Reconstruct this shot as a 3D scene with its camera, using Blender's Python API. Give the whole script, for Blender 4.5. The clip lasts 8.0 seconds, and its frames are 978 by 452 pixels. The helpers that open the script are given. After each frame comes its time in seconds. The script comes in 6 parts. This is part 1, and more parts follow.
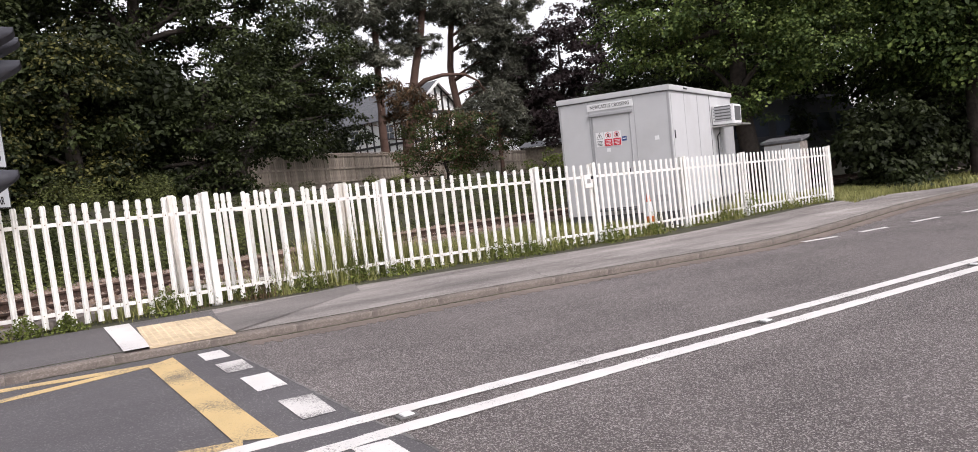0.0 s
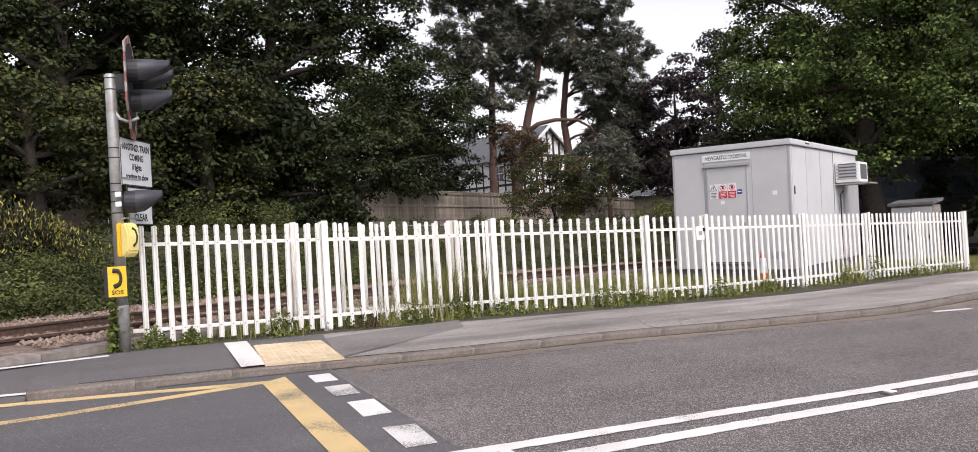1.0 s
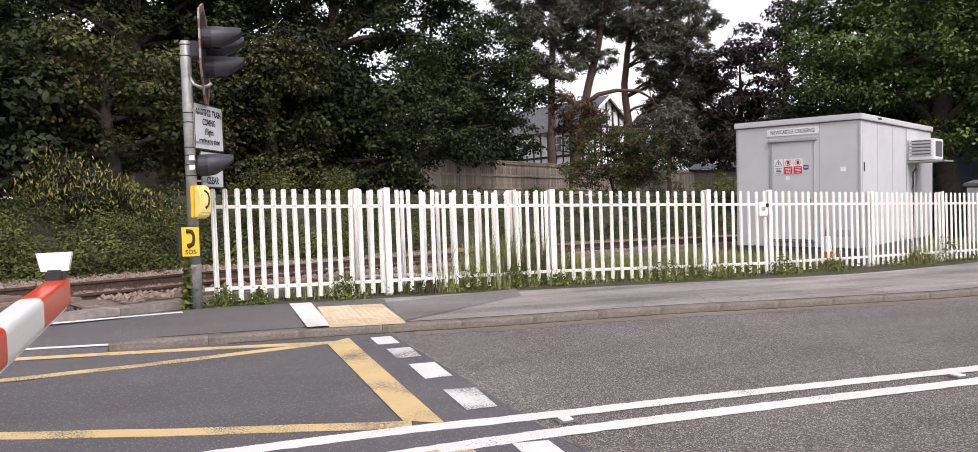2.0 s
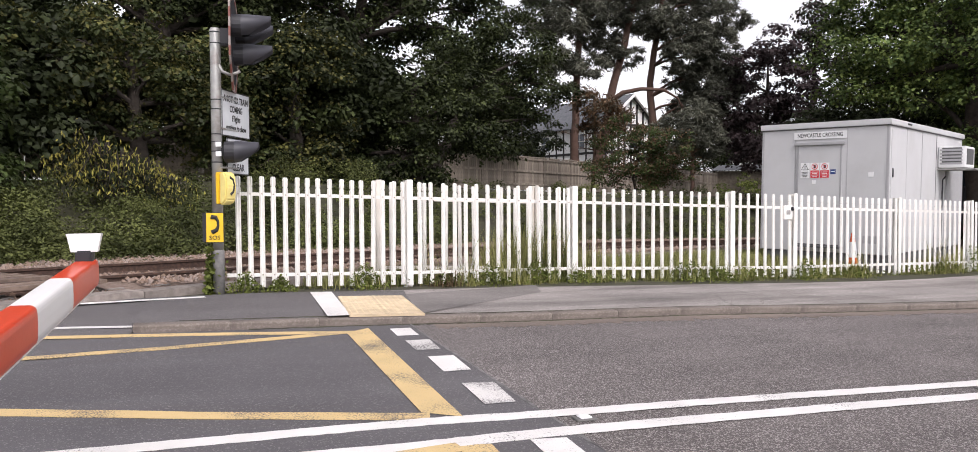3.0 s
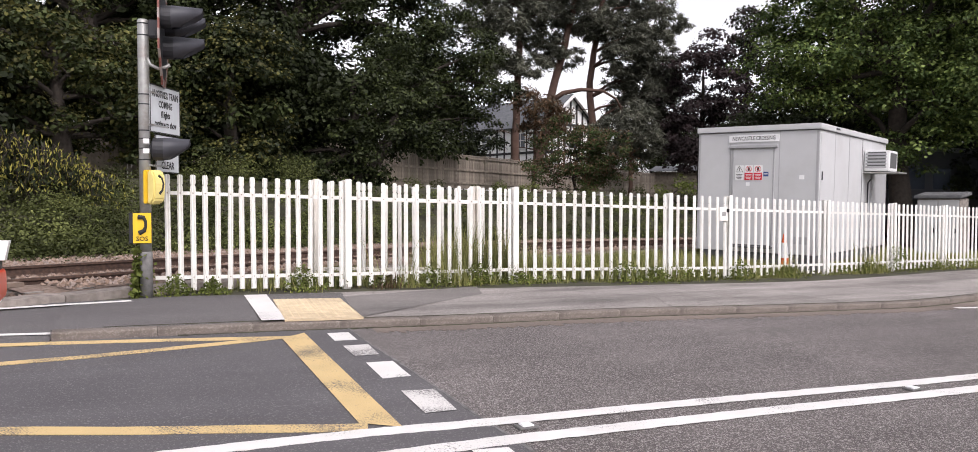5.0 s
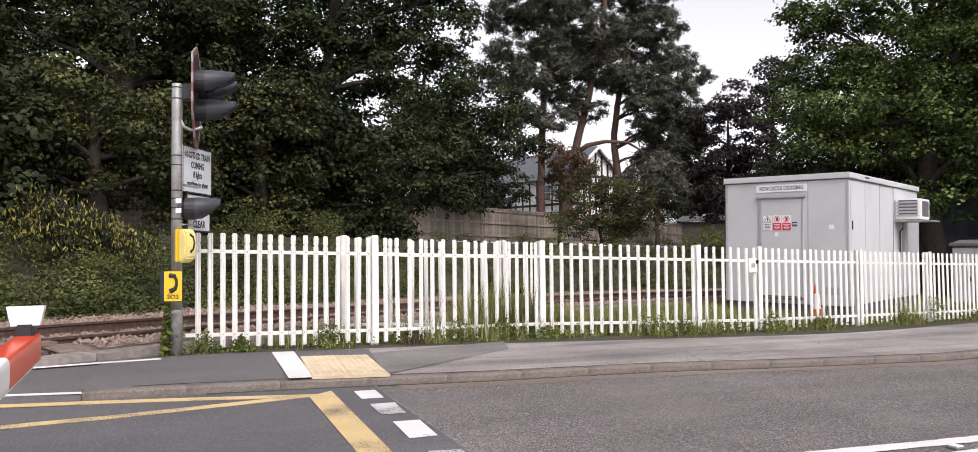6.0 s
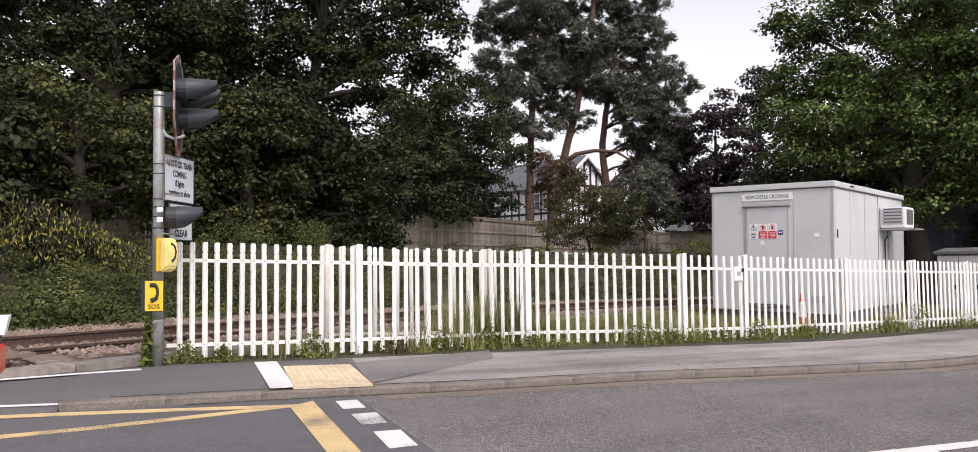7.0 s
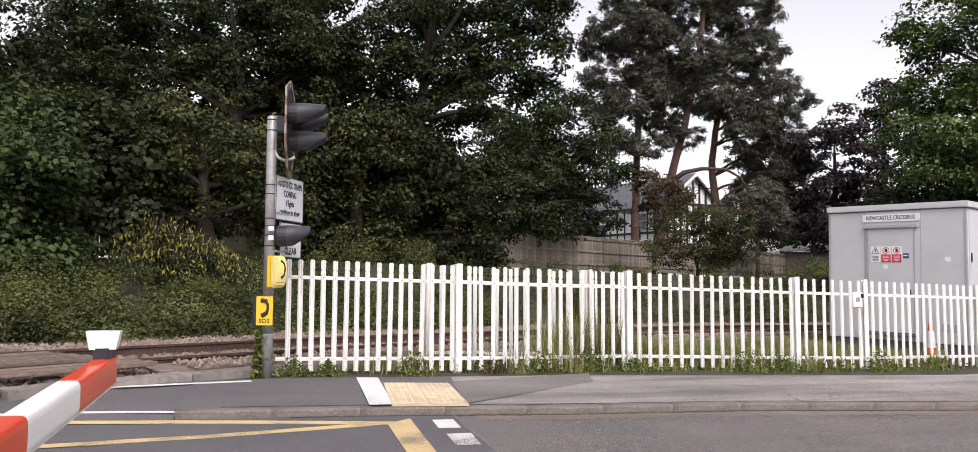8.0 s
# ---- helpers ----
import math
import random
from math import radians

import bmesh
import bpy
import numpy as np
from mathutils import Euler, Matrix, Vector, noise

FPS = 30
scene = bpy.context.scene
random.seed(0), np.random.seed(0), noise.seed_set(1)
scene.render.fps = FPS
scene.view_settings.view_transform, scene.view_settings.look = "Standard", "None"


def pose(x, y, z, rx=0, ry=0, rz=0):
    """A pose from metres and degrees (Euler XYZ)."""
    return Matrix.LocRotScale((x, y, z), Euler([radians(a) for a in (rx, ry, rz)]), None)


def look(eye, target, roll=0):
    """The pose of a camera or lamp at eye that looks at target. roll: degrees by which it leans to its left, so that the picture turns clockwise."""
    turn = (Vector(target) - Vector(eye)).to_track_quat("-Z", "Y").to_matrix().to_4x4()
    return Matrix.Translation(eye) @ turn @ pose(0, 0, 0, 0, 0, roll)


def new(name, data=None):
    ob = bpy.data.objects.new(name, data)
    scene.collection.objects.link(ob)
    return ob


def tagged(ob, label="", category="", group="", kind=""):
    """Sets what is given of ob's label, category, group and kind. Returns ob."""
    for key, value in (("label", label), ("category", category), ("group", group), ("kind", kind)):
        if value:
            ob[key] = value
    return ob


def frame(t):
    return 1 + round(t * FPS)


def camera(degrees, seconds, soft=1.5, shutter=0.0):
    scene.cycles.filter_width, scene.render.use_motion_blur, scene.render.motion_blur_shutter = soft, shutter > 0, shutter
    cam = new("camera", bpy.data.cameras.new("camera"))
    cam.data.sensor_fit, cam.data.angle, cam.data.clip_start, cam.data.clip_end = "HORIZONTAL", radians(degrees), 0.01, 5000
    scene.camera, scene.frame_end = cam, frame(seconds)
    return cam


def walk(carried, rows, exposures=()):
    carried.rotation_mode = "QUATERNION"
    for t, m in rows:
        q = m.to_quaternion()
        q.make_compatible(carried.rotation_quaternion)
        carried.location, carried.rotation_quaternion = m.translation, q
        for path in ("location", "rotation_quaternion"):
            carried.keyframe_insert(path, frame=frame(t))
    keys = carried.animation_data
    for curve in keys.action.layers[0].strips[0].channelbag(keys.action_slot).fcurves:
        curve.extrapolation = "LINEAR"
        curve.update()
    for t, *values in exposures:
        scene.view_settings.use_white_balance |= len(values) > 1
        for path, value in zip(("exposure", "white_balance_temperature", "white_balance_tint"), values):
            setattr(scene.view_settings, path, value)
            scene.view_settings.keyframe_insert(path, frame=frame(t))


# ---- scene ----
cam = camera(65.7, 8.0, soft=0.85)
PATH = [
    (0, (0.089, 0.065, 1.432), (-0.281, 2.027, 1.316), -6.88),
    (0.5, (0.071, 0.070, 1.460), (-0.431, 2.006, 1.428), -3.52),
    (1, (0.040, -0.004, 1.425), (-0.584, 1.896, 1.447), -3.41),
    (1.5, (0.013, -0.087, 1.411), (-0.724, 1.772, 1.373), -2.50),
    (2, (0.009, -0.094, 1.424), (-0.755, 1.754, 1.374), -2.04),
    (2.2, (0.007, -0.083, 1.433), (-0.783, 1.753, 1.376), -1.31),
    (3.3, (-0.028, -0.099, 1.417), (-0.837, 1.729, 1.356), -0.16),
    (3.5, (-0.017, -0.102, 1.426), (-0.811, 1.733, 1.390), -0.26),
    (4, (-0.031, -0.076, 1.418), (-0.776, 1.780, 1.394), -0.36),
    (4.5, (-0.052, -0.057, 1.396), (-0.757, 1.812, 1.302), 0.31),
    (5, (-0.072, 0.011, 1.458), (-0.738, 1.896, 1.391), 0.04),
    (5.2, (-0.058, -0.014, 1.478), (-0.726, 1.869, 1.557), -0.09),
    (6.3, (-0.065, 0.004, 1.498), (-0.813, 1.857, 1.567), -0.83),
    (6.5, (-0.035, -0.008, 1.488), (-0.775, 1.849, 1.564), -1.60),
    (7, (-0.002, 0.050, 1.489), (-0.707, 1.919, 1.583), -0.71),
    (7.5, (0.027, 0.096, 1.500), (-0.806, 1.911, 1.613), 1.15),
    (8, (0.059, 0.121, 1.521), (-0.897, 1.872, 1.664), 0.21),
]
walk(cam, [(t, look(eye, target, roll)) for t, eye, target, roll in PATH], exposures=[(0, 0.4, 6500, 17), (8, 0.4, 6500, 17)])

# ---- light: a bright overcast sky ----
world = bpy.data.worlds.new("overcast_sky")
scene.world = world
world.use_nodes = True
wn = world.node_tree
wn.nodes.clear()
w_out = wn.nodes.new("ShaderNodeOutputWorld")
w_bg = wn.nodes.new("ShaderNodeBackground")
w_sky = wn.nodes.new("ShaderNodeTexSky")
w_sky.sky_type = "NISHITA"
w_sky.sun_disc = False
w_sky.sun_elevation = radians(48)
w_sky.sun_rotation = radians(132)
w_sky.air_density, w_sky.dust_density, w_sky.ozone_density = 1.0, 2.5, 1.0
w_hsv = wn.nodes.new("ShaderNodeHueSaturation")
w_hsv.inputs["Saturation"].default_value = 0.16
w_hsv.inputs["Value"].default_value = 1.28
w_bg.inputs["Strength"].default_value = 0.15
wn.links.new(w_sky.outputs[0], w_hsv.inputs["Color"])
wn.links.new(w_hsv.outputs[0], w_bg.inputs["Color"])
wn.links.new(w_bg.outputs[0], w_out.inputs["Surface"])

sun_data = bpy.data.lights.new("sun", "SUN")
sun_data.energy, sun_data.angle, sun_data.color = 1.3, radians(16), (1.0, 0.975, 0.95)
sun = new("sun", sun_data)
sun.matrix_world = look((24, -14, 34), (0, 8, 0))


# ---- materials ----
def mat(name, base, rough=0.7, metal=0.0, vary=0.15, scale=8.0, bump=0.1, bump_scale=60.0, tint=None, rand=0.0, spec=0.4,
        stain=None, stain_scale=1.2, stain_amount=0.0, translucent=0.0, island=False, coord="Object"):
    """A surface with grain, patches and fine relief."""
    m = bpy.data.materials.new(name)
    m.use_nodes = True
    nt = m.node_tree
    bs = nt.nodes["Principled BSDF"]
    bs.inputs["Roughness"].default_value = rough
    bs.inputs["Metallic"].default_value = metal
    bs.inputs["Specular IOR Level"].default_value = spec
    tc = nt.nodes.new("ShaderNodeTexCoord")
    src = tc.outputs[coord]
    n1 = nt.nodes.new("ShaderNodeTexNoise")
    n1.inputs["Scale"].default_value = scale
    n1.inputs["Detail"].default_value = 5.0
    nt.links.new(src, n1.inputs["Vector"])
    ramp = nt.nodes.new("ShaderNodeMapRange")
    ramp.inputs["From Min"].default_value, ramp.inputs["From Max"].default_value = 0.3, 0.7
    ramp.inputs["To Min"].default_value, ramp.inputs["To Max"].default_value = 1.0 - vary, 1.0 + vary
    nt.links.new(n1.outputs["Fac"], ramp.inputs["Value"])
    val = ramp.outputs[0]
    if rand or island:
        rnd = nt.nodes.new("ShaderNodeNewGeometry") if island else nt.nodes.new("ShaderNodeObjectInfo")
        rr = nt.nodes.new("ShaderNodeMapRange")
        rr.inputs["To Min"].default_value, rr.inputs["To Max"].default_value = 1.0 - rand, 1.0 + rand
        nt.links.new(rnd.outputs["Random Per Island" if island else "Random"], rr.inputs["Value"])
        mul = nt.nodes.new("ShaderNodeMath")
        mul.operation = "MULTIPLY"
        nt.links.new(val, mul.inputs[0])
        nt.links.new(rr.outputs[0], mul.inputs[1])
        val = mul.outputs[0]
    mix = nt.nodes.new("ShaderNodeMix")
    mix.data_type = "RGBA"
    mix.inputs[6].default_value = (*base, 1)
    mix.inputs[7].default_value = (*(tint or base), 1)
    if tint:
        src_fac = rnd.outputs["Random Per Island"] if island and not translucent else n1.outputs["Fac"]
        nt.links.new(src_fac, mix.inputs[0])
    col = mix.outputs[2]
    if stain:
        n2 = nt.nodes.new("ShaderNodeTexNoise")
        n2.inputs["Scale"].default_value = stain_scale
        n2.inputs["Detail"].default_value = 6.0
        n2.inputs["Roughness"].default_value = 0.65
        nt.links.new(src, n2.inputs["Vector"])
        sr = nt.nodes.new("ShaderNodeMapRange")
        sr.inputs["From Min"].default_value, sr.inputs["From Max"].default_value = 0.48, 0.72
        sr.inputs["To Max"].default_value = stain_amount
        nt.links.new(n2.outputs["Fac"], sr.inputs["Value"])
        m2 = nt.nodes.new("ShaderNodeMix")
        m2.data_type = "RGBA"
        nt.links.new(sr.outputs[0], m2.inputs[0])
        nt.links.new(col, m2.inputs[6])
        m2.inputs[7].default_value = (*stain, 1)
        col = m2.outputs[2]
    vm = nt.nodes.new("ShaderNodeVectorMath")
    vm.operation = "SCALE"
    nt.links.new(col, vm.inputs[0])
    nt.links.new(val, vm.inputs["Scale"])
    nt.links.new(vm.outputs[0], bs.inputs["Base Color"])
    if bump:
        n3 = nt.nodes.new("ShaderNodeTexNoise")
        n3.inputs["Scale"].default_value = bump_scale
        n3.inputs["Detail"].default_value = 3.0
        nt.links.new(src, n3.inputs["Vector"])
        bp = nt.nodes.new("ShaderNodeBump")
        bp.inputs["Strength"].default_value = bump
        bp.inputs["Distance"].default_value = 0.02
        nt.links.new(n3.outputs["Fac"], bp.inputs["Height"])
        nt.links.new(bp.outputs[0], bs.inputs["Normal"])
    if translucent:
        tr = nt.nodes.new("ShaderNodeBsdfTranslucent")
        nt.links.new(vm.outputs[0], tr.inputs["Color"])
        ms = nt.nodes.new("ShaderNodeMixShader")
        ms.inputs[0].default_value = translucent
        nt.links.new(bs.outputs[0], ms.inputs[1])
        nt.links.new(tr.outputs[0], ms.inputs[2])
        nt.links.new(ms.outputs[0], nt.nodes["Material Output"].inputs["Surface"])
    return m


def asphalt(name, dark, light, chip, grain=110.0, amount=0.5, bump=0.5, cracks=0.0, sparse=0.55, streak=0.0, heading=46.0):
    """Rolled stone chippings in bitumen: pale chips between dark, with broad worn patches."""
    m = bpy.data.materials.new(name)
    m.use_nodes = True
    nt = m.node_tree
    bs = nt.nodes["Principled BSDF"]
    bs.inputs["Roughness"].default_value = 0.82
    bs.inputs["Specular IOR Level"].default_value = 0.35
    tc = nt.nodes.new("ShaderNodeTexCoord")
    vo = nt.nodes.new("ShaderNodeTexVoronoi")
    vo.inputs["Scale"].default_value = grain
    nt.links.new(tc.outputs["Object"], vo.inputs["Vector"])
    chips = nt.nodes.new("ShaderNodeSeparateColor")
    nt.links.new(vo.outputs["Color"], chips.inputs[0])
    cr = nt.nodes.new("ShaderNodeMapRange")
    cr.inputs["From Min"].default_value, cr.inputs["From Max"].default_value = sparse, 1.0
    cr.inputs["To Max"].default_value = amount
    nt.links.new(chips.outputs[0], cr.inputs["Value"])
    no = nt.nodes.new("ShaderNodeTexNoise")
    no.inputs["Scale"].default_value = 0.7
    no.inputs["Detail"].default_value = 7.0
    nt.links.new(tc.outputs["Object"], no.inputs["Vector"])
    nr = nt.nodes.new("ShaderNodeMapRange")
    nr.inputs["From Min"].default_value, nr.inputs["From Max"].default_value = 0.3, 0.7
    nt.links.new(no.outputs["Fac"], nr.inputs["Value"])
    a = nt.nodes.new("ShaderNodeMix")
    a.data_type = "RGBA"
    a.inputs[6].default_value, a.inputs[7].default_value = (*dark, 1), (*light, 1)
    nt.links.new(nr.outputs[0], a.inputs[0])
    b = nt.nodes.new("ShaderNodeMix")
    b.data_type = "RGBA"
    b.inputs[7].default_value = (*chip, 1)
    nt.links.new(cr.outputs[0], b.inputs[0])
    nt.links.new(a.outputs[2], b.inputs[6])
    col = b.outputs[2]
    if streak:
        # wear and dust drawn out along the way of travel, broad and fine
        mp = nt.nodes.new("ShaderNodeMapping")
        mp.vector_type = "TEXTURE"
        mp.inputs["Rotation"].default_value = (0, 0, radians(heading))
        mp.inputs["Scale"].default_value = (7.0, 0.9, 1.0)
        nt.links.new(tc.outputs["Object"], mp.inputs["Vector"])
        st = nt.nodes.new("ShaderNodeTexNoise")
        st.inputs["Scale"].default_value = 1.3
        st.inputs["Detail"].default_value = 8.0
        st.inputs["Roughness"].default_value = 0.62
        nt.links.new(mp.outputs[0], st.inputs["Vector"])
        sm = nt.nodes.new("ShaderNodeMapRange")
        sm.inputs["From Min"].default_value, sm.inputs["From Max"].default_value = 0.36, 0.64
        sm.inputs["To Min"].default_value, sm.inputs["To Max"].default_value = 1.0 - streak, 1.0 + streak
        nt.links.new(st.outputs["Fac"], sm.inputs["Value"])
        ss = nt.nodes.new("ShaderNodeVectorMath")
        ss.operation = "SCALE"
        nt.links.new(col, ss.inputs[0])
        nt.links.new(sm.outputs[0], ss.inputs["Scale"])
        col = ss.outputs[0]
    if cracks:
        # thin crooked cracks between old repairs
        wob = nt.nodes.new("ShaderNodeTexNoise")
        wob.inputs["Scale"].default_value = 2.2
        wob.inputs["Detail"].default_value = 5.0
        nt.links.new(tc.outputs["Object"], wob.inputs["Vector"])
        vm = nt.nodes.new("ShaderNodeVectorMath")
        vm.operation = "MULTIPLY_ADD"
        vm.inputs[1].default_value = (0.5, 0.5, 0.0)
        nt.links.new(wob.outputs["Color"], vm.inputs[0])
        nt.links.new(tc.outputs["Object"], vm.inputs[2])
        ed = nt.nodes.new("ShaderNodeTexVoronoi")
        ed.feature = "DISTANCE_TO_EDGE"
        ed.inputs["Scale"].default_value = 0.4
        nt.links.new(vm.outputs[0], ed.inputs["Vector"])
        er = nt.nodes.new("ShaderNodeMapRange")
        er.inputs["From Max"].default_value = 0.005
        er.inputs["To Min"].default_value, er.inputs["To Max"].default_value = cracks, 0.0
        nt.links.new(ed.outputs["Distance"], er.inputs["Value"])
        pl = nt.nodes.new("ShaderNodeTexVoronoi")
        pl.inputs["Scale"].default_value = 0.4
        nt.links.new(vm.outputs[0], pl.inputs["Vector"])
        sp = nt.nodes.new("ShaderNodeSeparateColor")
        nt.links.new(pl.outputs["Color"], sp.inputs[0])
        pr = nt.nodes.new("ShaderNodeMapRange")
        pr.inputs["To Min"].default_value, pr.inputs["To Max"].default_value = 0.92, 1.08
        nt.links.new(sp.outputs[1], pr.inputs["Value"])
        sc = nt.nodes.new("ShaderNodeVectorMath")
        sc.operation = "SCALE"
        nt.links.new(col, sc.inputs[0])
        nt.links.new(pr.outputs[0], sc.inputs["Scale"])
        cm = nt.nodes.new("ShaderNodeMix")
        cm.data_type = "RGBA"
        nt.links.new(er.outputs[0], cm.inputs[0])
        nt.links.new(sc.outputs[0], cm.inputs[6])
        cm.inputs[7].default_value = (0.05, 0.045, 0.04, 1)
        col = cm.outputs[2]
    nt.links.new(col, bs.inputs["Base Color"])
    bp = nt.nodes.new("ShaderNodeBump")
    bp.inputs["Strength"].default_value = bump
    bp.inputs["Distance"].default_value = 0.008
    nt.links.new(vo.outputs["Distance"], bp.inputs["Height"])
    nt.links.new(bp.outputs[0], bs.inputs["Normal"])
    return m


def worn_paint(name, base, under, wear=0.35, scale=26.0, rough=0.6):
    """Thermoplastic road paint, rubbed through to the tarmac in specks and patches."""
    m = mat(name, base, rough, vary=0.06, scale=3.0, bump=0.35, bump_scale=130)
    nt = m.node_tree
    bs = nt.nodes["Principled BSDF"]
    link = bs.inputs["Base Color"].links[0]
    paint = link.from_socket
    tc = nt.nodes.new("ShaderNodeTexCoord")
    fine, broad = nt.nodes.new("ShaderNodeTexNoise"), nt.nodes.new("ShaderNodeTexNoise")
    for n, s, d in ((fine, scale * 3, 4.0), (broad, 1.6, 3.0)):
        n.inputs["Scale"].default_value, n.inputs["Detail"].default_value = s, d
        nt.links.new(tc.outputs["Object"], n.inputs["Vector"])
    add = nt.nodes.new("ShaderNodeMath")
    add.operation = "ADD"
    nt.links.new(fine.outputs["Fac"], add.inputs[0])
    nt.links.new(broad.outputs["Fac"], add.inputs[1])
    mr = nt.nodes.new("ShaderNodeMapRange")
    mr.inputs["From Min"].default_value, mr.inputs["From Max"].default_value = 1.3 - wear, 1.42 - wear * 0.8
    nt.links.new(add.outputs[0], mr.inputs["Value"])
    mx = nt.nodes.new("ShaderNodeMix")
    mx.data_type = "RGBA"
    nt.links.new(mr.outputs[0], mx.inputs[0])
    nt.links.new(paint, mx.inputs[6])
    mx.inputs[7].default_value = (*under, 1)
    nt.links.new(mx.outputs[2], bs.inputs["Base Color"])
    return m


M_ROAD = asphalt("road_chippings", (0.08, 0.069, 0.067), (0.122, 0.106, 0.103), (0.48, 0.445, 0.425), 125, 0.75, 0.85, streak=0.12, sparse=0.6)
M_DECK = asphalt("crossing_tarmac", (0.08, 0.075, 0.08), (0.108, 0.102, 0.107), (0.3, 0.285, 0.28), 120, 0.5, 0.3, sparse=0.84, streak=0.09)
M_PATH = asphalt("footway_tarmac", (0.165, 0.147, 0.138), (0.28, 0.252, 0.238), (0.45, 0.42, 0.4), 100, 0.7, 0.7, 0.5, streak=0.34, heading=48.0)
M_PATH_MID = asphalt("footway_repair_tarmac", (0.115, 0.104, 0.1), (0.165, 0.15, 0.143), (0.3, 0.28, 0.265), 110, 0.6, 0.5, streak=0.2, heading=48.0)
M_PATH2 = asphalt("footway_new_tarmac", (0.082, 0.075, 0.077), (0.115, 0.107, 0.108), (0.26, 0.245, 0.24), 130, 0.7, 0.35, sparse=0.75, streak=0.12)
M_DUST = asphalt("gutter_grit", (0.125, 0.1, 0.086), (0.19, 0.153, 0.13), (0.32, 0.27, 0.235), 110, 0.5, 0.4, streak=0.2)
M_TROUGH = mat("trough_concrete", (0.235, 0.205, 0.185), 0.9, vary=0.3, scale=9, bump=0.4, bump_scale=50, rand=0.15, stain=(0.11, 0.09, 0.075), stain_scale=4, stain_amount=0.6)
M_KERB = asphalt("kerb_concrete", (0.105, 0.087, 0.076), (0.165, 0.138, 0.12), (0.3, 0.265, 0.24), 90, 0.4, 0.5, streak=0.25)
M_WHITE_LINE = worn_paint("white_road_paint", (0.68, 0.66, 0.64), (0.15, 0.14, 0.138), 0.13)
M_WORN_LINE = worn_paint("worn_white_road_paint", (0.62, 0.6, 0.58), (0.14, 0.13, 0.13), 0.33)
M_YELLOW_LINE = worn_paint("yellow_road_paint", (0.6, 0.44, 0.215), (0.14, 0.12, 0.1), 0.26)
M_TACTILE = mat("buff_tactile_paving", (0.57, 0.455, 0.305), 0.85, vary=0.16, scale=12, bump=0.3, rand=0.1, stain=(0.3, 0.23, 0.15), stain_scale=6, stain_amount=0.5)
M_SOIL = mat("verge_soil", (0.055, 0.045, 0.03), 0.95, vary=0.4, scale=3, bump=0.6, bump_scale=20, tint=(0.035, 0.042, 0.018))
M_BALLAST = mat("granite_ballast", (0.22, 0.155, 0.12), 0.95, vary=0.4, scale=18, bump=0.8, bump_scale=25, tint=(0.14, 0.11, 0.095))
M_STONE = mat("ballast_stone", (0.33, 0.225, 0.165), 0.92, vary=0.3, scale=20, bump=0.3, rand=0.5, island=True, tint=(0.17, 0.14, 0.125))
M_RAIL = mat("rusty_rail", (0.045, 0.028, 0.022), 0.7, vary=0.3, scale=20, bump=0.3, tint=(0.085, 0.048, 0.034))
M_SLEEPER = mat("grey_sleeper", (0.2, 0.18, 0.165), 0.9, vary=0.3, scale=14, bump=0.4, rand=0.15)
M_TIMBER = mat("weathered_deck_boards", (0.17, 0.125, 0.1), 0.9, vary=0.3, scale=9, bump=0.5, bump_scale=40, rand=0.2)
M_FENCE = mat("white_painted_steel", (0.75, 0.735, 0.7), 0.5, vary=0.06, scale=6, bump=0.05, rand=0.05, stain=(0.42, 0.34, 0.25), stain_scale=3.5, stain_amount=0.25)
M_FENCE_OLD = mat("dirty_white_painted_steel", (0.72, 0.68, 0.62), 0.6, vary=0.1, scale=6, bump=0.1, stain=(0.42, 0.29, 0.22), stain_scale=3, stain_amount=0.4)
M_BOLT = mat("rusted_bolt", (0.3, 0.25, 0.21), 0.6, 0.5, vary=0.2)
M_HUT = mat("pale_grey_plastic_coated_panel", (0.53, 0.53, 0.537), 0.55, vary=0.035, scale=1.5, bump=0.02, stain=(0.39, 0.385, 0.37), stain_scale=1.1, stain_amount=0.3)
M_HUT_TRIM = mat("grey_edge_trim", (0.38, 0.378, 0.385), 0.5, vary=0.05, bump=0.02)
M_HUT_DARK = mat("dark_joint", (0.1, 0.1, 0.1), 0.7, vary=0.1, bump=0.0)
M_PLINTH = mat("dark_grey_plinth", (0.13, 0.13, 0.135), 0.8, vary=0.2, bump=0.2)
M_SIGN_WHITE = mat("white_sign_face", (0.78, 0.78, 0.78), 0.4, vary=0.03, scale=4, bump=0.0)
M_SIGN_GREY = mat("weathered_white_sign_face", (0.56, 0.58, 0.6), 0.45, vary=0.06, scale=6, bump=0.0)
M_BLACK = mat("black_plastic", (0.022, 0.022, 0.026), 0.5, vary=0.15, bump=0.05)
M_HOOD = mat("faded_black_hood", (0.05, 0.05, 0.06), 0.5, vary=0.2, scale=5, bump=0.05)
M_INK = mat("black_lettering", (0.02, 0.02, 0.02), 0.6, vary=0.0, bump=0.0)
M_RED = mat("red_sign_face", (0.62, 0.03, 0.05), 0.45, vary=0.04, bump=0.0)
M_BLUE = mat("blue_sign_face", (0.03, 0.06, 0.2), 0.45, vary=0.04, bump=0.0)
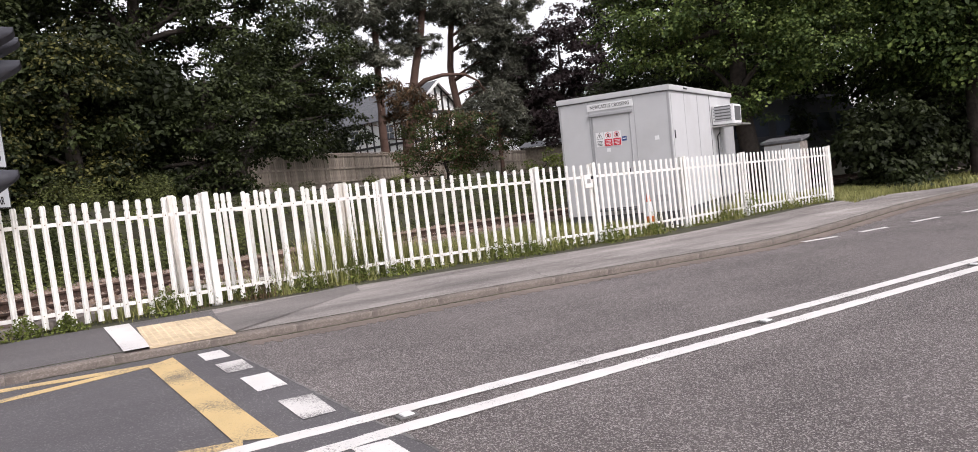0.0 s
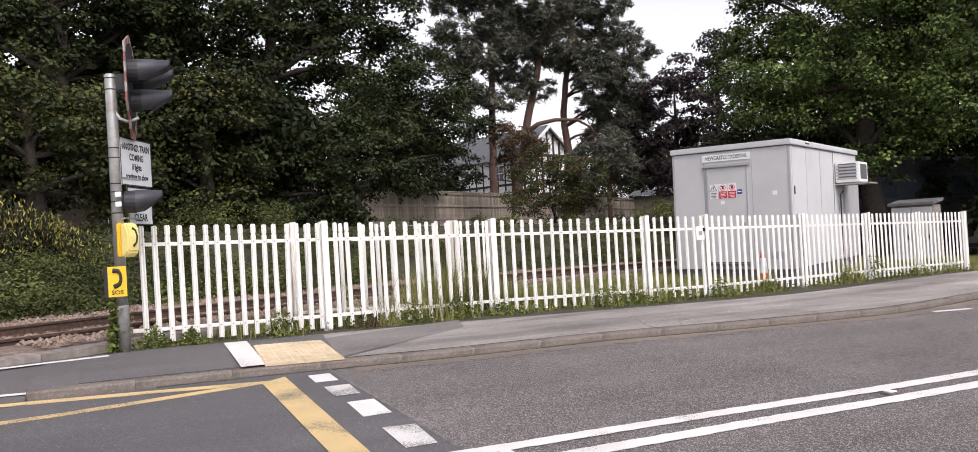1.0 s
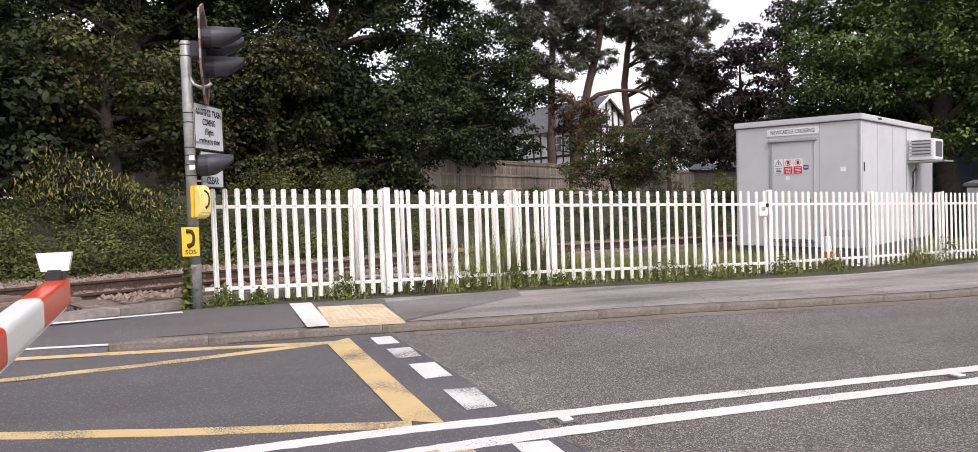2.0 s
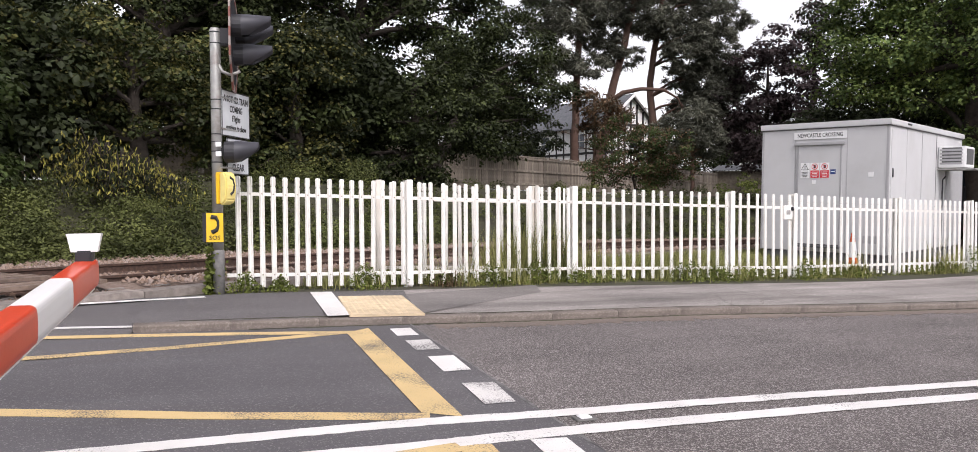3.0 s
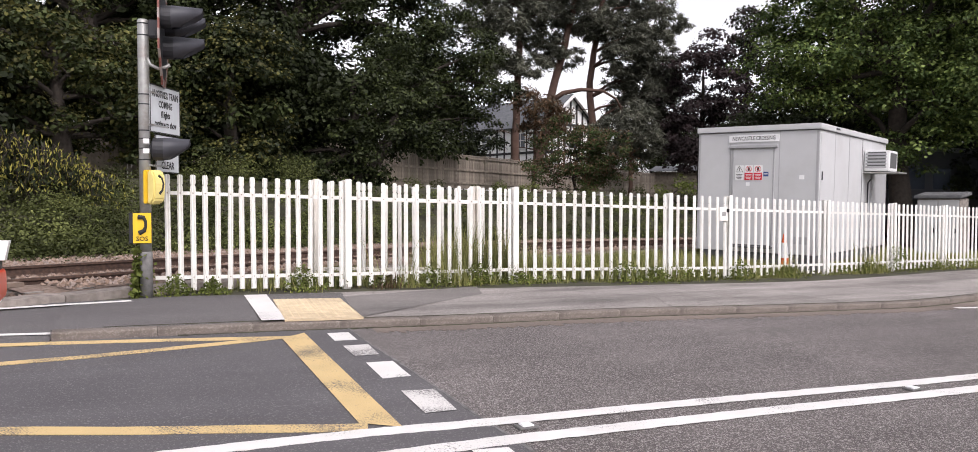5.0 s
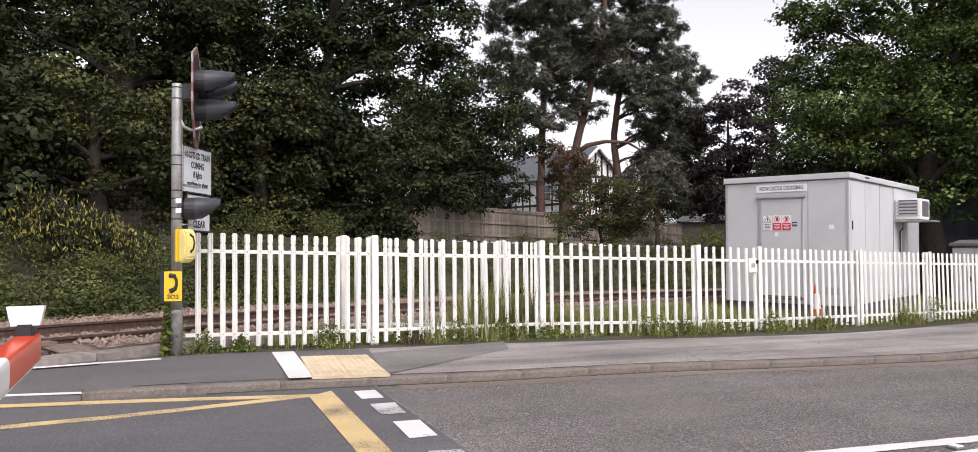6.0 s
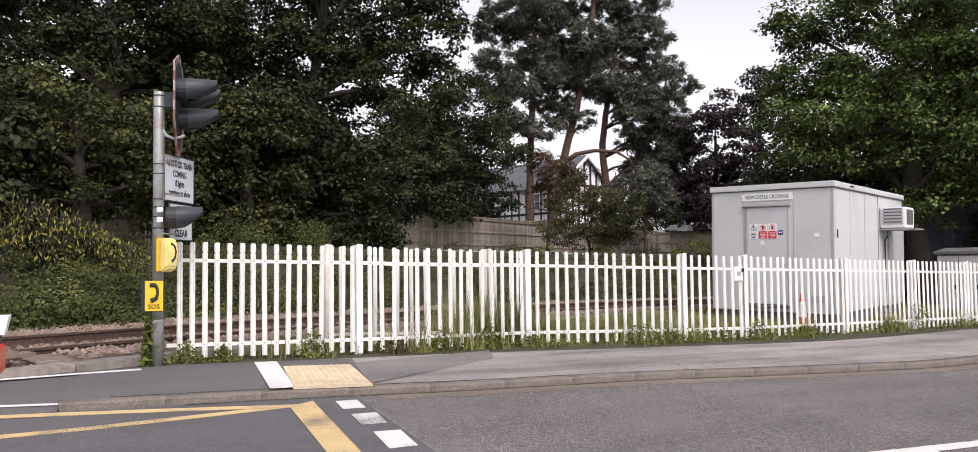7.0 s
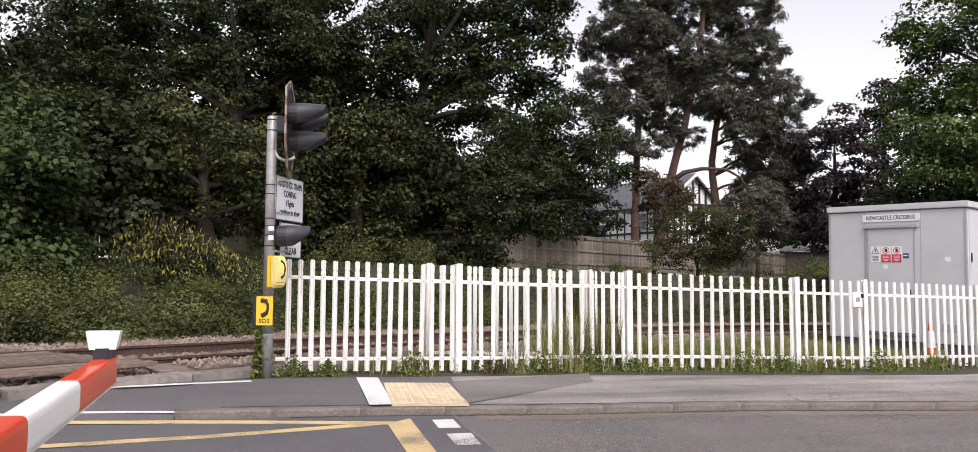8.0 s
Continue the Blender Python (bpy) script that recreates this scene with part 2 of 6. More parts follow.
M_GLOW = mat("lit_headlamp_glass", (0.8, 0.8, 0.75), 0.2, vary=0.0, bump=0.0)
M_TRAIN = mat("train_yellow_paint", (0.75, 0.36, 0.01), 0.4, vary=0.05, bump=0.0)
M_TRAIN_SIDE = mat("train_side_paint", (0.05, 0.052, 0.06), 0.4, vary=0.05, bump=0.0)
M_BAND_RED = mat("red_reflective_sheeting", (0.6, 0.055, 0.015), 0.28, vary=0.06, scale=3, bump=0.02)
M_DULL_RED = mat("faded_red_sheeting", (0.2, 0.075, 0.06), 0.5, vary=0.1, scale=5, bump=0.02)
M_DULL_WHITE = mat("dirty_white_sheeting", (0.3, 0.255, 0.235), 0.5, vary=0.1, scale=5, bump=0.02)
M_BAND_WHITE = mat("white_reflective_sheeting", (0.78, 0.77, 0.76), 0.3, vary=0.04, scale=3, bump=0.02)
M_YELLOW = mat("yellow_plastic", (0.78, 0.5, 0.03), 0.4, vary=0.06, scale=5, bump=0.02)
M_YELLOW_PALE = mat("sun_faded_yellow_plastic", (0.75, 0.62, 0.22), 0.42, vary=0.05, scale=5, bump=0.02)
M_GALV = mat("galvanised_steel_pole", (0.36, 0.36, 0.35), 0.5, 0.4, vary=0.2, scale=7, bump=0.1, bump_scale=30, stain=(0.16, 0.1, 0.07), stain_scale=4, stain_amount=0.55)
M_TAR = mat("black_bitumen_sleeve", (0.17, 0.165, 0.16), 0.75, vary=0.4, scale=6, bump=0.2, stain=(0.025, 0.022, 0.02), stain_scale=7, stain_amount=0.5)
M_ORANGE = mat("orange_cone_plastic", (0.75, 0.13, 0.03), 0.5, vary=0.1, bump=0.05)
M_PANEL = mat("weathered_fence_board", (0.25, 0.212, 0.175), 0.92, vary=0.3, scale=6, bump=0.4, bump_scale=30, rand=0.25, stain=(0.15, 0.135, 0.105), stain_scale=2.5, stain_amount=0.5)
M_BARK = mat("tree_bark", (0.034, 0.027, 0.022), 0.95, vary=0.4, scale=7, bump=0.8, bump_scale=14)
M_PINE_BARK = mat("red_pine_bark", (0.15, 0.082, 0.058), 0.95, vary=0.4, scale=3, bump=0.8, bump_scale=12, tint=(0.05, 0.038, 0.034))
M_RENDER = mat("white_house_render", (0.84, 0.83, 0.81), 0.8, vary=0.05, scale=2, bump=0.05)
M_BEAM = mat("black_house_timber", (0.025, 0.023, 0.022), 0.7, vary=0.1, bump=0.0)
M_SLATE = mat("grey_roof_tiles", (0.13, 0.135, 0.145), 0.8, vary=0.2, scale=5, bump=0.2, rand=0.15)
M_GLASS = mat("window_glass", (0.05, 0.06, 0.08), 0.08, vary=0.05, bump=0.0, spec=0.6)


def leaf_mat(name, a, b, vary=0.5, rand=0.22, rough=0.5, tr=0.22, patch_size=0.75):
    return mat(name, a, rough, vary=vary, scale=patch_size, bump=0.0, tint=b, rand=rand, island=True, translucent=tr, spec=0.14)


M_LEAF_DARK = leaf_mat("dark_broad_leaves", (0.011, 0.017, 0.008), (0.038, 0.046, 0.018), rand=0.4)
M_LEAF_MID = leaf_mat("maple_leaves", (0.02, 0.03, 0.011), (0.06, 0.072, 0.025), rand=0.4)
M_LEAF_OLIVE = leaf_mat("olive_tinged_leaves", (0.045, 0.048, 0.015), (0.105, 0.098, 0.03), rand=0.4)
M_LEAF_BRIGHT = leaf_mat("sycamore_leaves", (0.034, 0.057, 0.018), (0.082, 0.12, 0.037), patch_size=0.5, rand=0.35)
# lighter copy of the sycamore green; light on the outer leaves put into colour
M_LEAF_LIME = leaf_mat("lit_sycamore_leaves", (0.09, 0.13, 0.034), (0.165, 0.208, 0.062), patch_size=0.5, rand=0.35)
M_LEAF_BUSH = leaf_mat("fresh_shrub_leaves", (0.028, 0.048, 0.015), (0.075, 0.1, 0.032))
M_LEAF_COPPER = leaf_mat("copper_beech_leaves", (0.028, 0.02, 0.021), (0.05, 0.035, 0.036))
M_LEAF_PINE = leaf_mat("pine_needles", (0.066, 0.072, 0.054), (0.155, 0.155, 0.12), rand=0.35)
M_LEAF_BROWN = leaf_mat("browned_pine_needles", (0.14, 0.075, 0.045), (0.1, 0.075, 0.045))
M_LEAF_YELLOW = leaf_mat("variegated_yellow_leaves", (0.48, 0.42, 0.1), (0.2, 0.2, 0.05))
M_LEAF_HEDGE = leaf_mat("bramble_leaves", (0.032, 0.046, 0.015), (0.125, 0.135, 0.044), rand=0.45, patch_size=0.6)
M_LEAF_IVY = leaf_mat("ivy_leaves", (0.07, 0.1, 0.02), (0.18, 0.2, 0.055), rough=0.75)
M_GRASS = leaf_mat("rough_grass", (0.14, 0.185, 0.05), (0.34, 0.3, 0.13), patch_size=1.6)
M_GRASS_DRY = leaf_mat("dry_reddish_weeds", (0.2, 0.12, 0.08), (0.14, 0.13, 0.06))


# ---- building helpers ----
def slope(x, y):
    """The road's fall, to the east and a little to the north."""
    return -0.0316 * min(max(x, -16), 24) - 0.0078 * min(max(y, -20), 40)


def obj(name, mesh, material, parent=None, label=""):
    ob = new(name, mesh)
    for m in material if isinstance(material, (list, tuple)) else (material,):
        if mesh is not None and m and m.name not in mesh.materials:
            mesh.materials.append(m)
    if parent:
        ob.parent = parent
    if label:
        ob["label"] = label
    return ob


def part(name, bm, material, parent=None, label="", smooth=False):
    me = bpy.data.meshes.new(name)
    bm.to_mesh(me)
    bm.free()
    if smooth:
        me.shade_smooth()
    return obj(name, me, material, parent, label)


def thing(name, m, label, category, group="", kind=""):
    ob = new(name)
    ob.matrix_world = m
    return tagged(ob, label, category, group, kind)


def box(x0, x1, y0, y1, z0, z1, bevel=0.0, bm=None, m=None):
    bm = bm or bmesh.new()
    made = bmesh.ops.create_cube(bm, size=1)["verts"]
    for v in made:
        v.co = Vector(((x0 + x1) / 2 + v.co.x * (x1 - x0), (y0 + y1) / 2 + v.co.y * (y1 - y0), (z0 + z1) / 2 + v.co.z * (z1 - z0)))
    if bevel:
        edges = list({e for v in made for e in v.link_edges})
        made = list({v for v in bmesh.ops.bevel(bm, geom=edges, offset=bevel, segments=2, affect="EDGES")["verts"]} | {v for v in made if v.is_valid})
    if m is not None:
        for v in made:
            v.co = m @ v.co
    return bm


def tube(points, radii, sides=8, bm=None, cap=True):
    """A round bar along points; radii is one number or one for each point."""
    bm = bm or bmesh.new()
    pts = [Vector(p) for p in points]
    if not isinstance(radii, (list, tuple)):
        radii = [radii] * len(pts)
    rings, ref = [], None
    for i, p in enumerate(pts):
        d = (pts[min(i + 1, len(pts) - 1)] - pts[max(i - 1, 0)]).normalized()
        if ref is None:
            ref = d.orthogonal().normalized()
        ref = (ref - d * ref.dot(d)).normalized()
        side = d.cross(ref)
        rings.append([bm.verts.new(p + radii[i] * (math.cos(a) * ref + math.sin(a) * side)) for a in (2 * math.pi * k / sides for k in range(sides))])
    for a, b in zip(rings, rings[1:]):
        for k in range(sides):
            bm.faces.new((a[k], a[(k + 1) % sides], b[(k + 1) % sides], b[k]))
    if cap:
        bm.faces.new(rings[0][::-1])
        bm.faces.new(rings[-1])
    return bm


def prism(outline, axis_from, axis_to, bm=None):
    """A solid from a closed outline of (u, v), between two heights along w; gives verts at (u, v, w)."""
    bm = bm or bmesh.new()
    lo = [bm.verts.new((u, v, axis_from)) for u, v in outline]
    hi = [bm.verts.new((u, v, axis_to)) for u, v in outline]
    n = len(outline)
    bm.faces.new(lo[::-1])
    bm.faces.new(hi)
    for k in range(n):
        bm.faces.new((lo[k], lo[(k + 1) % n], hi[(k + 1) % n], hi[k]))
    return bm


def along(line, step):
    """Points every step metres on a line of (x, y)."""
    out, rest = [], 0.0
    for (ax, ay), (bx, by) in zip(line, line[1:]):
        length = math.hypot(bx - ax, by - ay)
        d = rest
        while d < length:
            f = d / length
            out.append((ax + (bx - ax) * f, ay + (by - ay) * f, math.atan2(by - ay, bx - ax)))
            d += step
        rest = d - length
    return out


def smooth_line(line, n=6):
    """A curve through the points (Catmull-Rom)."""
    pts = [Vector((*p, 0)) for p in line]
    pts = [2 * pts[0] - pts[1], *pts, 2 * pts[-1] - pts[-2]]
    out = []
    for a, b, c, d in zip(pts, pts[1:], pts[2:], pts[3:]):
        for k in range(n):
            t = k / n
            p = 0.5 * (2 * b + (c - a) * t + (2 * a - 5 * b + 4 * c - d) * t * t + (3 * b - a - 3 * c + d) * t ** 3)
            out.append((p.x, p.y))
    return out + [(pts[-2].x, pts[-2].y)]


def ribbon(line, width, lift, thick=0.004, bm=None, ragged=0.0, seed=1):
    """A painted strip along a line, lying on the road; each piece short enough to follow the fall."""
    bm = bm or bmesh.new()
    rng = random.Random(seed)
    top, n = [], len(line)
    for i, (x, y) in enumerate(line):
        (ax, ay), (bx, by) = line[max(i - 1, 0)], line[min(i + 1, n - 1)]
        l = math.hypot(bx - ax, by - ay) or 1
        nx, ny = -(by - ay) / l, (bx - ax) / l
        wa, wb = (width / 2 + rng.uniform(-ragged, ragged) for _ in range(2))
        a, b = (x + nx * wa, y + ny * wa), (x - nx * wb, y - ny * wb)
        top.append((bm.verts.new((*a, slope(*a) + lift)), bm.verts.new((*b, slope(*b) + lift)),
                    bm.verts.new((*a, slope(*a) + lift - thick)), bm.verts.new((*b, slope(*b) + lift - thick))))
    for p, q in zip(top, top[1:]):
        bm.faces.new((p[0], p[1], q[1], q[0]))
        bm.faces.new((p[2], p[0], q[0], q[2]))
        bm.faces.new((p[1], p[3], q[3], q[1]))
    return bm


def patch(corners, lift, thick=0.004, bm=None, cut=8):
    """A flat four-cornered piece lying on the road."""
    bm = bm or bmesh.new()
    a, b, c, d = (Vector((*p, 0)) for p in corners)
    grid = [[a.lerp(b, i / cut).lerp(d.lerp(c, i / cut), j / cut) for j in range(cut + 1)] for i in range(cut + 1)]
    vs = [[bm.verts.new((p.x, p.y, slope(p.x, p.y) + lift)) for p in row] for row in grid]
    for i in range(cut):
        for j in range(cut):
            bm.faces.new((vs[i][j], vs[i + 1][j], vs[i + 1][j + 1], vs[i][j + 1]))
    bmesh.ops.recalc_face_normals(bm, faces=bm.faces)
    return bm


def strip(line_a, line_b, la, lb, n=4, skirt=0.0):
    """A sheet between two lines with equal counts of points; la, lb: heights above the road's fall."""
    bm = bmesh.new()
    rows = []
    for (ax, ay), (bx, by) in zip(line_a, line_b):
        row = []
        for k in range(n + 1):
            f = k / n
            x, y = ax + (bx - ax) * f, ay + (by - ay) * f
            row.append(bm.verts.new((x, y, slope(x, y) + la + (lb - la) * f)))
        if skirt:
            row.insert(0, bm.verts.new(row[0].co - Vector((0, 0, skirt))))
        rows.append(row)
    for p, q in zip(rows, rows[1:]):
        for k in range(len(p) - 1):
            bm.faces.new((p[k], p[k + 1], q[k + 1], q[k]))
    bmesh.ops.recalc_face_normals(bm, faces=bm.faces)
    if sum(f.normal.z for f in bm.faces) < 0:
        bmesh.ops.reverse_faces(bm, faces=bm.faces)
    return bm


def resample(line, n):
    """n points at even steps on a line."""
    seg = [math.hypot(b[0] - a[0], b[1] - a[1]) for a, b in zip(line, line[1:])]
    total, out = sum(seg), []
    for i in range(n):
        d = total * i / (n - 1)
        for k, s in enumerate(seg):
            if d <= s or k == len(seg) - 1:
                f = d / s
                out.append((line[k][0] + (line[k + 1][0] - line[k][0]) * f, line[k][1] + (line[k + 1][1] - line[k][1]) * f))
                break
            d -= s
    return out


def leaves(name, centres, size, material, parent=None, label="", up=0.35, long=1.0, seed=1, outward=None, droop=0.0):
    """One mesh of small bent leaves, two triangles each, at the given centres."""
    rng = np.random.default_rng(seed)
    c = np.asarray(centres, float)
    n = len(c)
    nrm = rng.normal(size=(n, 3))
    nrm[:, 2] = np.abs(nrm[:, 2]) + up
    if outward is not None:
        nrm += outward
    nrm /= np.linalg.norm(nrm, axis=1, keepdims=True)
    a = np.cross(nrm, rng.normal(size=(n, 3)))
    if droop:
        a += (0, 0, -droop)
    a /= np.linalg.norm(a, axis=1, keepdims=True) + 1e-9
    b = np.cross(nrm, a)
    s = (size * rng.uniform(0.6, 1.35, n))[:, None]
    a, b = a * s * long, b * s
    tip, root = c + a * 0.6, c - a * 0.6
    left, right = c + b * 0.42 + nrm * s * 0.12, c - b * 0.42 + nrm * s * 0.12
    co = np.stack([root, right, tip, left], 1).reshape(-1, 3)
    me = bpy.data.meshes.new(name)
    me.vertices.add(4 * n)
    me.vertices.foreach_set("co", co.ravel())
    tri = (np.arange(n)[:, None] * 4 + np.array([0, 1, 2, 0, 2, 3])).ravel()
    me.loops.add(6 * n)
    me.loops.foreach_set("vertex_index", tri.astype(np.int32))
    me.polygons.add(2 * n)
    me.polygons.foreach_set("loop_start", np.arange(0, 6 * n, 3, dtype=np.int32))
    me.update(calc_edges=True)
    me.validate()
    return obj(name, me, material, parent, label)


def text(body, size, material, parent, m, name="lettering", narrow=1.0, bold=0.0):
    """Raised lettering as a mesh, centred on its place, read along local x with local y up."""
    cu = bpy.data.curves.new(name, "FONT")
    cu.body, cu.size, cu.align_x, cu.align_y = body, size, "CENTER", "CENTER"
    cu.extrude, cu.resolution_u, cu.offset = 0.001, 2, bold
    tmp = bpy.data.objects.new(name, cu)
    scene.collection.objects.link(tmp)
    me = bpy.data.meshes.new_from_object(tmp.evaluated_get(bpy.context.evaluated_depsgraph_get()))
    bpy.data.objects.remove(tmp)
    bpy.data.curves.remove(cu)
    me.name = name
    me.transform(m @ Matrix.Diagonal((narrow, 1, 1, 1)))
    me.materials.clear()
    return obj(name, me, material, parent)

# ---- the plan ----
KERB = smooth_line([(-6.2, 5.22), (-5.45, 6.0), (-4.5, 6.93), (-3.25, 8.05), (-1.62, 9.68), (-0.05, 11.0), (1.4, 12.3), (2.4, 13.3), (3.95, 15.5), (6.1, 18.9), (7.8, 21.25), (9.5, 23.3), (14, 28), (24, 37), (60, 66)], 5)
PAVE_BACK = smooth_line([(-7.45, 6.6), (-6.75, 7.62), (-5.75, 8.75), (-4.4, 10.25), (-2.6, 11.95), (-1.1, 13.4), (1.3, 15.9), (4.75, 21.1), (6.7, 23.4), (9.0, 24.8), (13.3, 28.7), (23.4, 37.7), (59, 67)], 6)
FENCE = [(-7.33, 7.72), (-5.62, 9.62), (-3.82, 11.95), (-1.54, 14.0), (-0.54, 15.03), (1.36, 17.5), (2.94, 19.6), (4.36, 21.5), (5.8, 23.25)]
TRACK = smooth_line([(-13.5, -14), (-11.6, -4), (-9.75, 5.0), (-9.1, 8), (-8.0, 12.3), (-4.9, 20.5), (-1.6, 26.3), (2.6, 32), (9, 39), (30, 60)], 6)


def track_side(x, y):
    """Signed distance from the track's middle; positive on the bank's side, to the west."""
    best, sign = 1e9, 1
    for (ax, ay), (bx, by) in zip(TRACK[::2], TRACK[2::2]):
        dx, dy = bx - ax, by - ay
        f = min(max(((x - ax) * dx + (y - ay) * dy) / (dx * dx + dy * dy), 0), 1)
        px, py = x - ax - f * dx, y - ay - f * dy
        d = math.hypot(px, py)
        if d < best:
            best, sign = d, 1 if dx * py - dy * px > 0 else -1
    return best * sign


def land(x, y):
    """Height of the ground: the road's fall, with the railway bank beyond the track."""
    d = track_side(x, y)
    wide = 10.0 - 5.5 * min(max((y - 14) / 8, 0), 1)
    f = min(max((d - 2.3) / wide, 0), 1)
    return slope(x, y) - 0.02 + 1.75 * f * f * (3 - 2 * f)


# ---- ground, road and footway ----
def build_ground():
    bm = bmesh.new()
    xs = [-900, -300, -120, -60, -40] + [x * 1.0 for x in range(-32, 33)] + [45, 70, 120, 300, 900]
    ys = [-900, -300, -100, -50, -30] + [y * 1.0 for y in range(-20, 71)] + [90, 140, 300, 900]
    def sunk(x, y):
        """Lower beneath the road and the footway."""
        if x < -7.3:
            return 0.13 if y < 8 and track_side(x, y) < 2.3 else 0.0
        if x > 5.8:
            return 0.13 if y < 25.4 + (x - 5.8) else 0.0
        for (ax, ay), (bx, by) in zip(FENCE, FENCE[1:]):
            if ax <= x <= bx:
                return 0.13 if y < ay + (by - ay) * (x - ax) / (bx - ax) + 0.9 else 0.0
        return 0.13

    vs = [[bm.verts.new((x, y, land(x, y) - sunk(x, y) + 0.03 * noise.noise((x * 0.7, y * 0.7, 0)))) for y in ys] for x in xs]
    for i in range(len(xs) - 1):
        for j in range(len(ys) - 1):
            bm.faces.new((vs[i][j], vs[i + 1][j], vs[i + 1][j + 1], vs[i][j + 1]))
    tagged(part("ground", bm, M_SOIL, None, smooth=True), "rough earth and undergrowth rising to a railway bank", "ground", kind="structure")


build_ground()

N = 60
kerb_line = resample(KERB, N)
far_side = resample([(-1.5, -6), (6, 0), (14, 7), (26, 17), (62, 50)], N)
road_left = resample([(-14, -4.5), (-9.5, 1.7), (-6.2, 5.22)], 12)
road_left_far = resample([(-6, -12), (-4, -9.5), (-1.5, -6)], 12)
road = part("road", strip(kerb_line, far_side, 0, 0, 10), M_ROAD)
tagged(road, "grey chip-dressed asphalt road, worn and dusty", "road", kind="structure")
tagged(part("road_crossing_approach", strip(road_left, road_left_far, 0, 0, 10), M_DECK), "dark smooth asphalt of the level crossing", "road", kind="structure")

# the darker, smoother surface of the crossing, laid over the road up to a sealed joint
deck_edge = resample([(-4.2, 7.16), (-4.02, 6.96), (-3.46, 6.38), (-2.81, 5.74), (-2.31, 5.22), (-1.78, 4.67), (-1.36, 4.27), (-0.97, 3.87), (0.9, 2.0), (3.5, -0.8)], 24)
deck_left = resample([(-6.2, 5.22), (-4.0, -0.03), (-1.6, -5.8)], 24)
tagged(part("road_crossing_surface", strip(deck_edge, deck_left, 0.005, 0.005, 10), M_DECK), "dark smooth resurfaced asphalt of the level crossing", "road", kind="structure")
tagged(part("road_joint", ribbon(resample(deck_edge, 160), 0.018, 0.008, ragged=0.007), M_TAR), "black bitumen joint across the road", "road joint", kind="structure")

pave_inner = resample(PAVE_BACK, N)
kerb_back = resample([(x - 0.09, y + 0.09) for x, y in KERB], N)
tagged(part("pavement", strip(kerb_back, pave_inner, 0.085, 0.1, 6, 0.1), M_PATH), "worn pale grey asphalt footway with cracks", "pavement", kind="structure")
tagged(part("pavement_new", strip(resample([(-6.3, 5.3), (-5.5, 6.08), (-4.22, 7.4)], 14), resample([(-7.5, 6.6), (-6.85, 7.6), (-5.4, 9.05)], 14), 0.09, 0.104, 6, 0.1), M_PATH2),
       "newer dark asphalt footway beside the crossing", "pavement", kind="structure")
tagged(part("pavement_repair", strip(resample([(-4.2, 7.42), (-3.73, 10.08)], 12), resample([(-5.17, 8.71), (-4.1, 10.84)], 12), 0.0965, 0.103), M_PATH_MID), "darker asphalt repair beside the tactile paving", "pavement", kind="structure")
# footway over the crossing, flush with the rails
tagged(part("pavement_crossing", strip(resample([(-6.2, 5.2), (-9.2, 1.9), (-14, -4.3)], 14), resample([(-7.45, 6.62), (-10.6, 3.0), (-15.6, -3.4)], 14), 0.008, 0.104, 5, 0.1), M_PATH2),
       "dark asphalt footway leading over the rails", "pavement", kind="structure")


verge_front = resample([p for p in PAVE_BACK if p[0] < 7.3], 40)
verge_back = resample([(-8.15, 7.75), (-7.6, 8.6), *[(x - 0.75, y + 0.75) for x, y in FENCE[1:]], (5.6, 25.0)], 40)
tagged(part("verge", strip(verge_front, verge_back, 0.092, 0.04, 4), M_SOIL), "narrow weedy strip of soil under the fence", "verge", kind="structure")


def kerbs():
    """Kerb stones, each its own piece with a worn top edge."""
    holder = tagged(new("kerb"), "run of weathered concrete kerb stones beside the road", "kerb", kind="structure")
    prof = [(0.0, -0.05), (0.0, 0.068), (0.012, 0.084), (0.125, 0.092), (0.125, -0.05)]
    me = bpy.data.meshes.new("kerb_stone")
    bm = bmesh.new()
    a = [bm.verts.new((0.002, u, v)) for u, v in prof]
    b = [bm.verts.new((0.898, u, v)) for u, v in prof]
    bm.faces.new(a[::-1]), bm.faces.new(b)
    for k in range(5):
        bm.faces.new((a[k], a[(k + 1) % 5], b[(k + 1) % 5], b[k]))
    bmesh.ops.recalc_face_normals(bm, faces=bm.faces)
    bm.to_mesh(me)
    bm.free()
    rng = random.Random(4)
    pts = along(KERB, 0.9)
    for (x, y, ang), (x2, y2, _) in zip(pts[:48], pts[1:49]):
        ang = math.atan2(y2 - y, x2 - x)
        z = slope(x, y) + rng.uniform(-0.004, 0.004)
        dz = slope(x2, y2) - slope(x, y)
        ob = obj("kerb_stone", me, M_KERB, holder)
        ob.matrix_world = Matrix.Translation((x, y, z)) @ Matrix.Rotation(ang, 4, "Z") @ Matrix.Rotation(-math.atan2(dz, 0.9), 4, "Y")


kerbs()
tagged(part("gutter_grit", ribbon(resample([(x + 0.12, y - 0.13) for x, y in KERB[12:60]], 700), 0.3, 0.005, ragged=0.09), M_DUST), "brown grit washed along the gutter", "road", kind="structure")

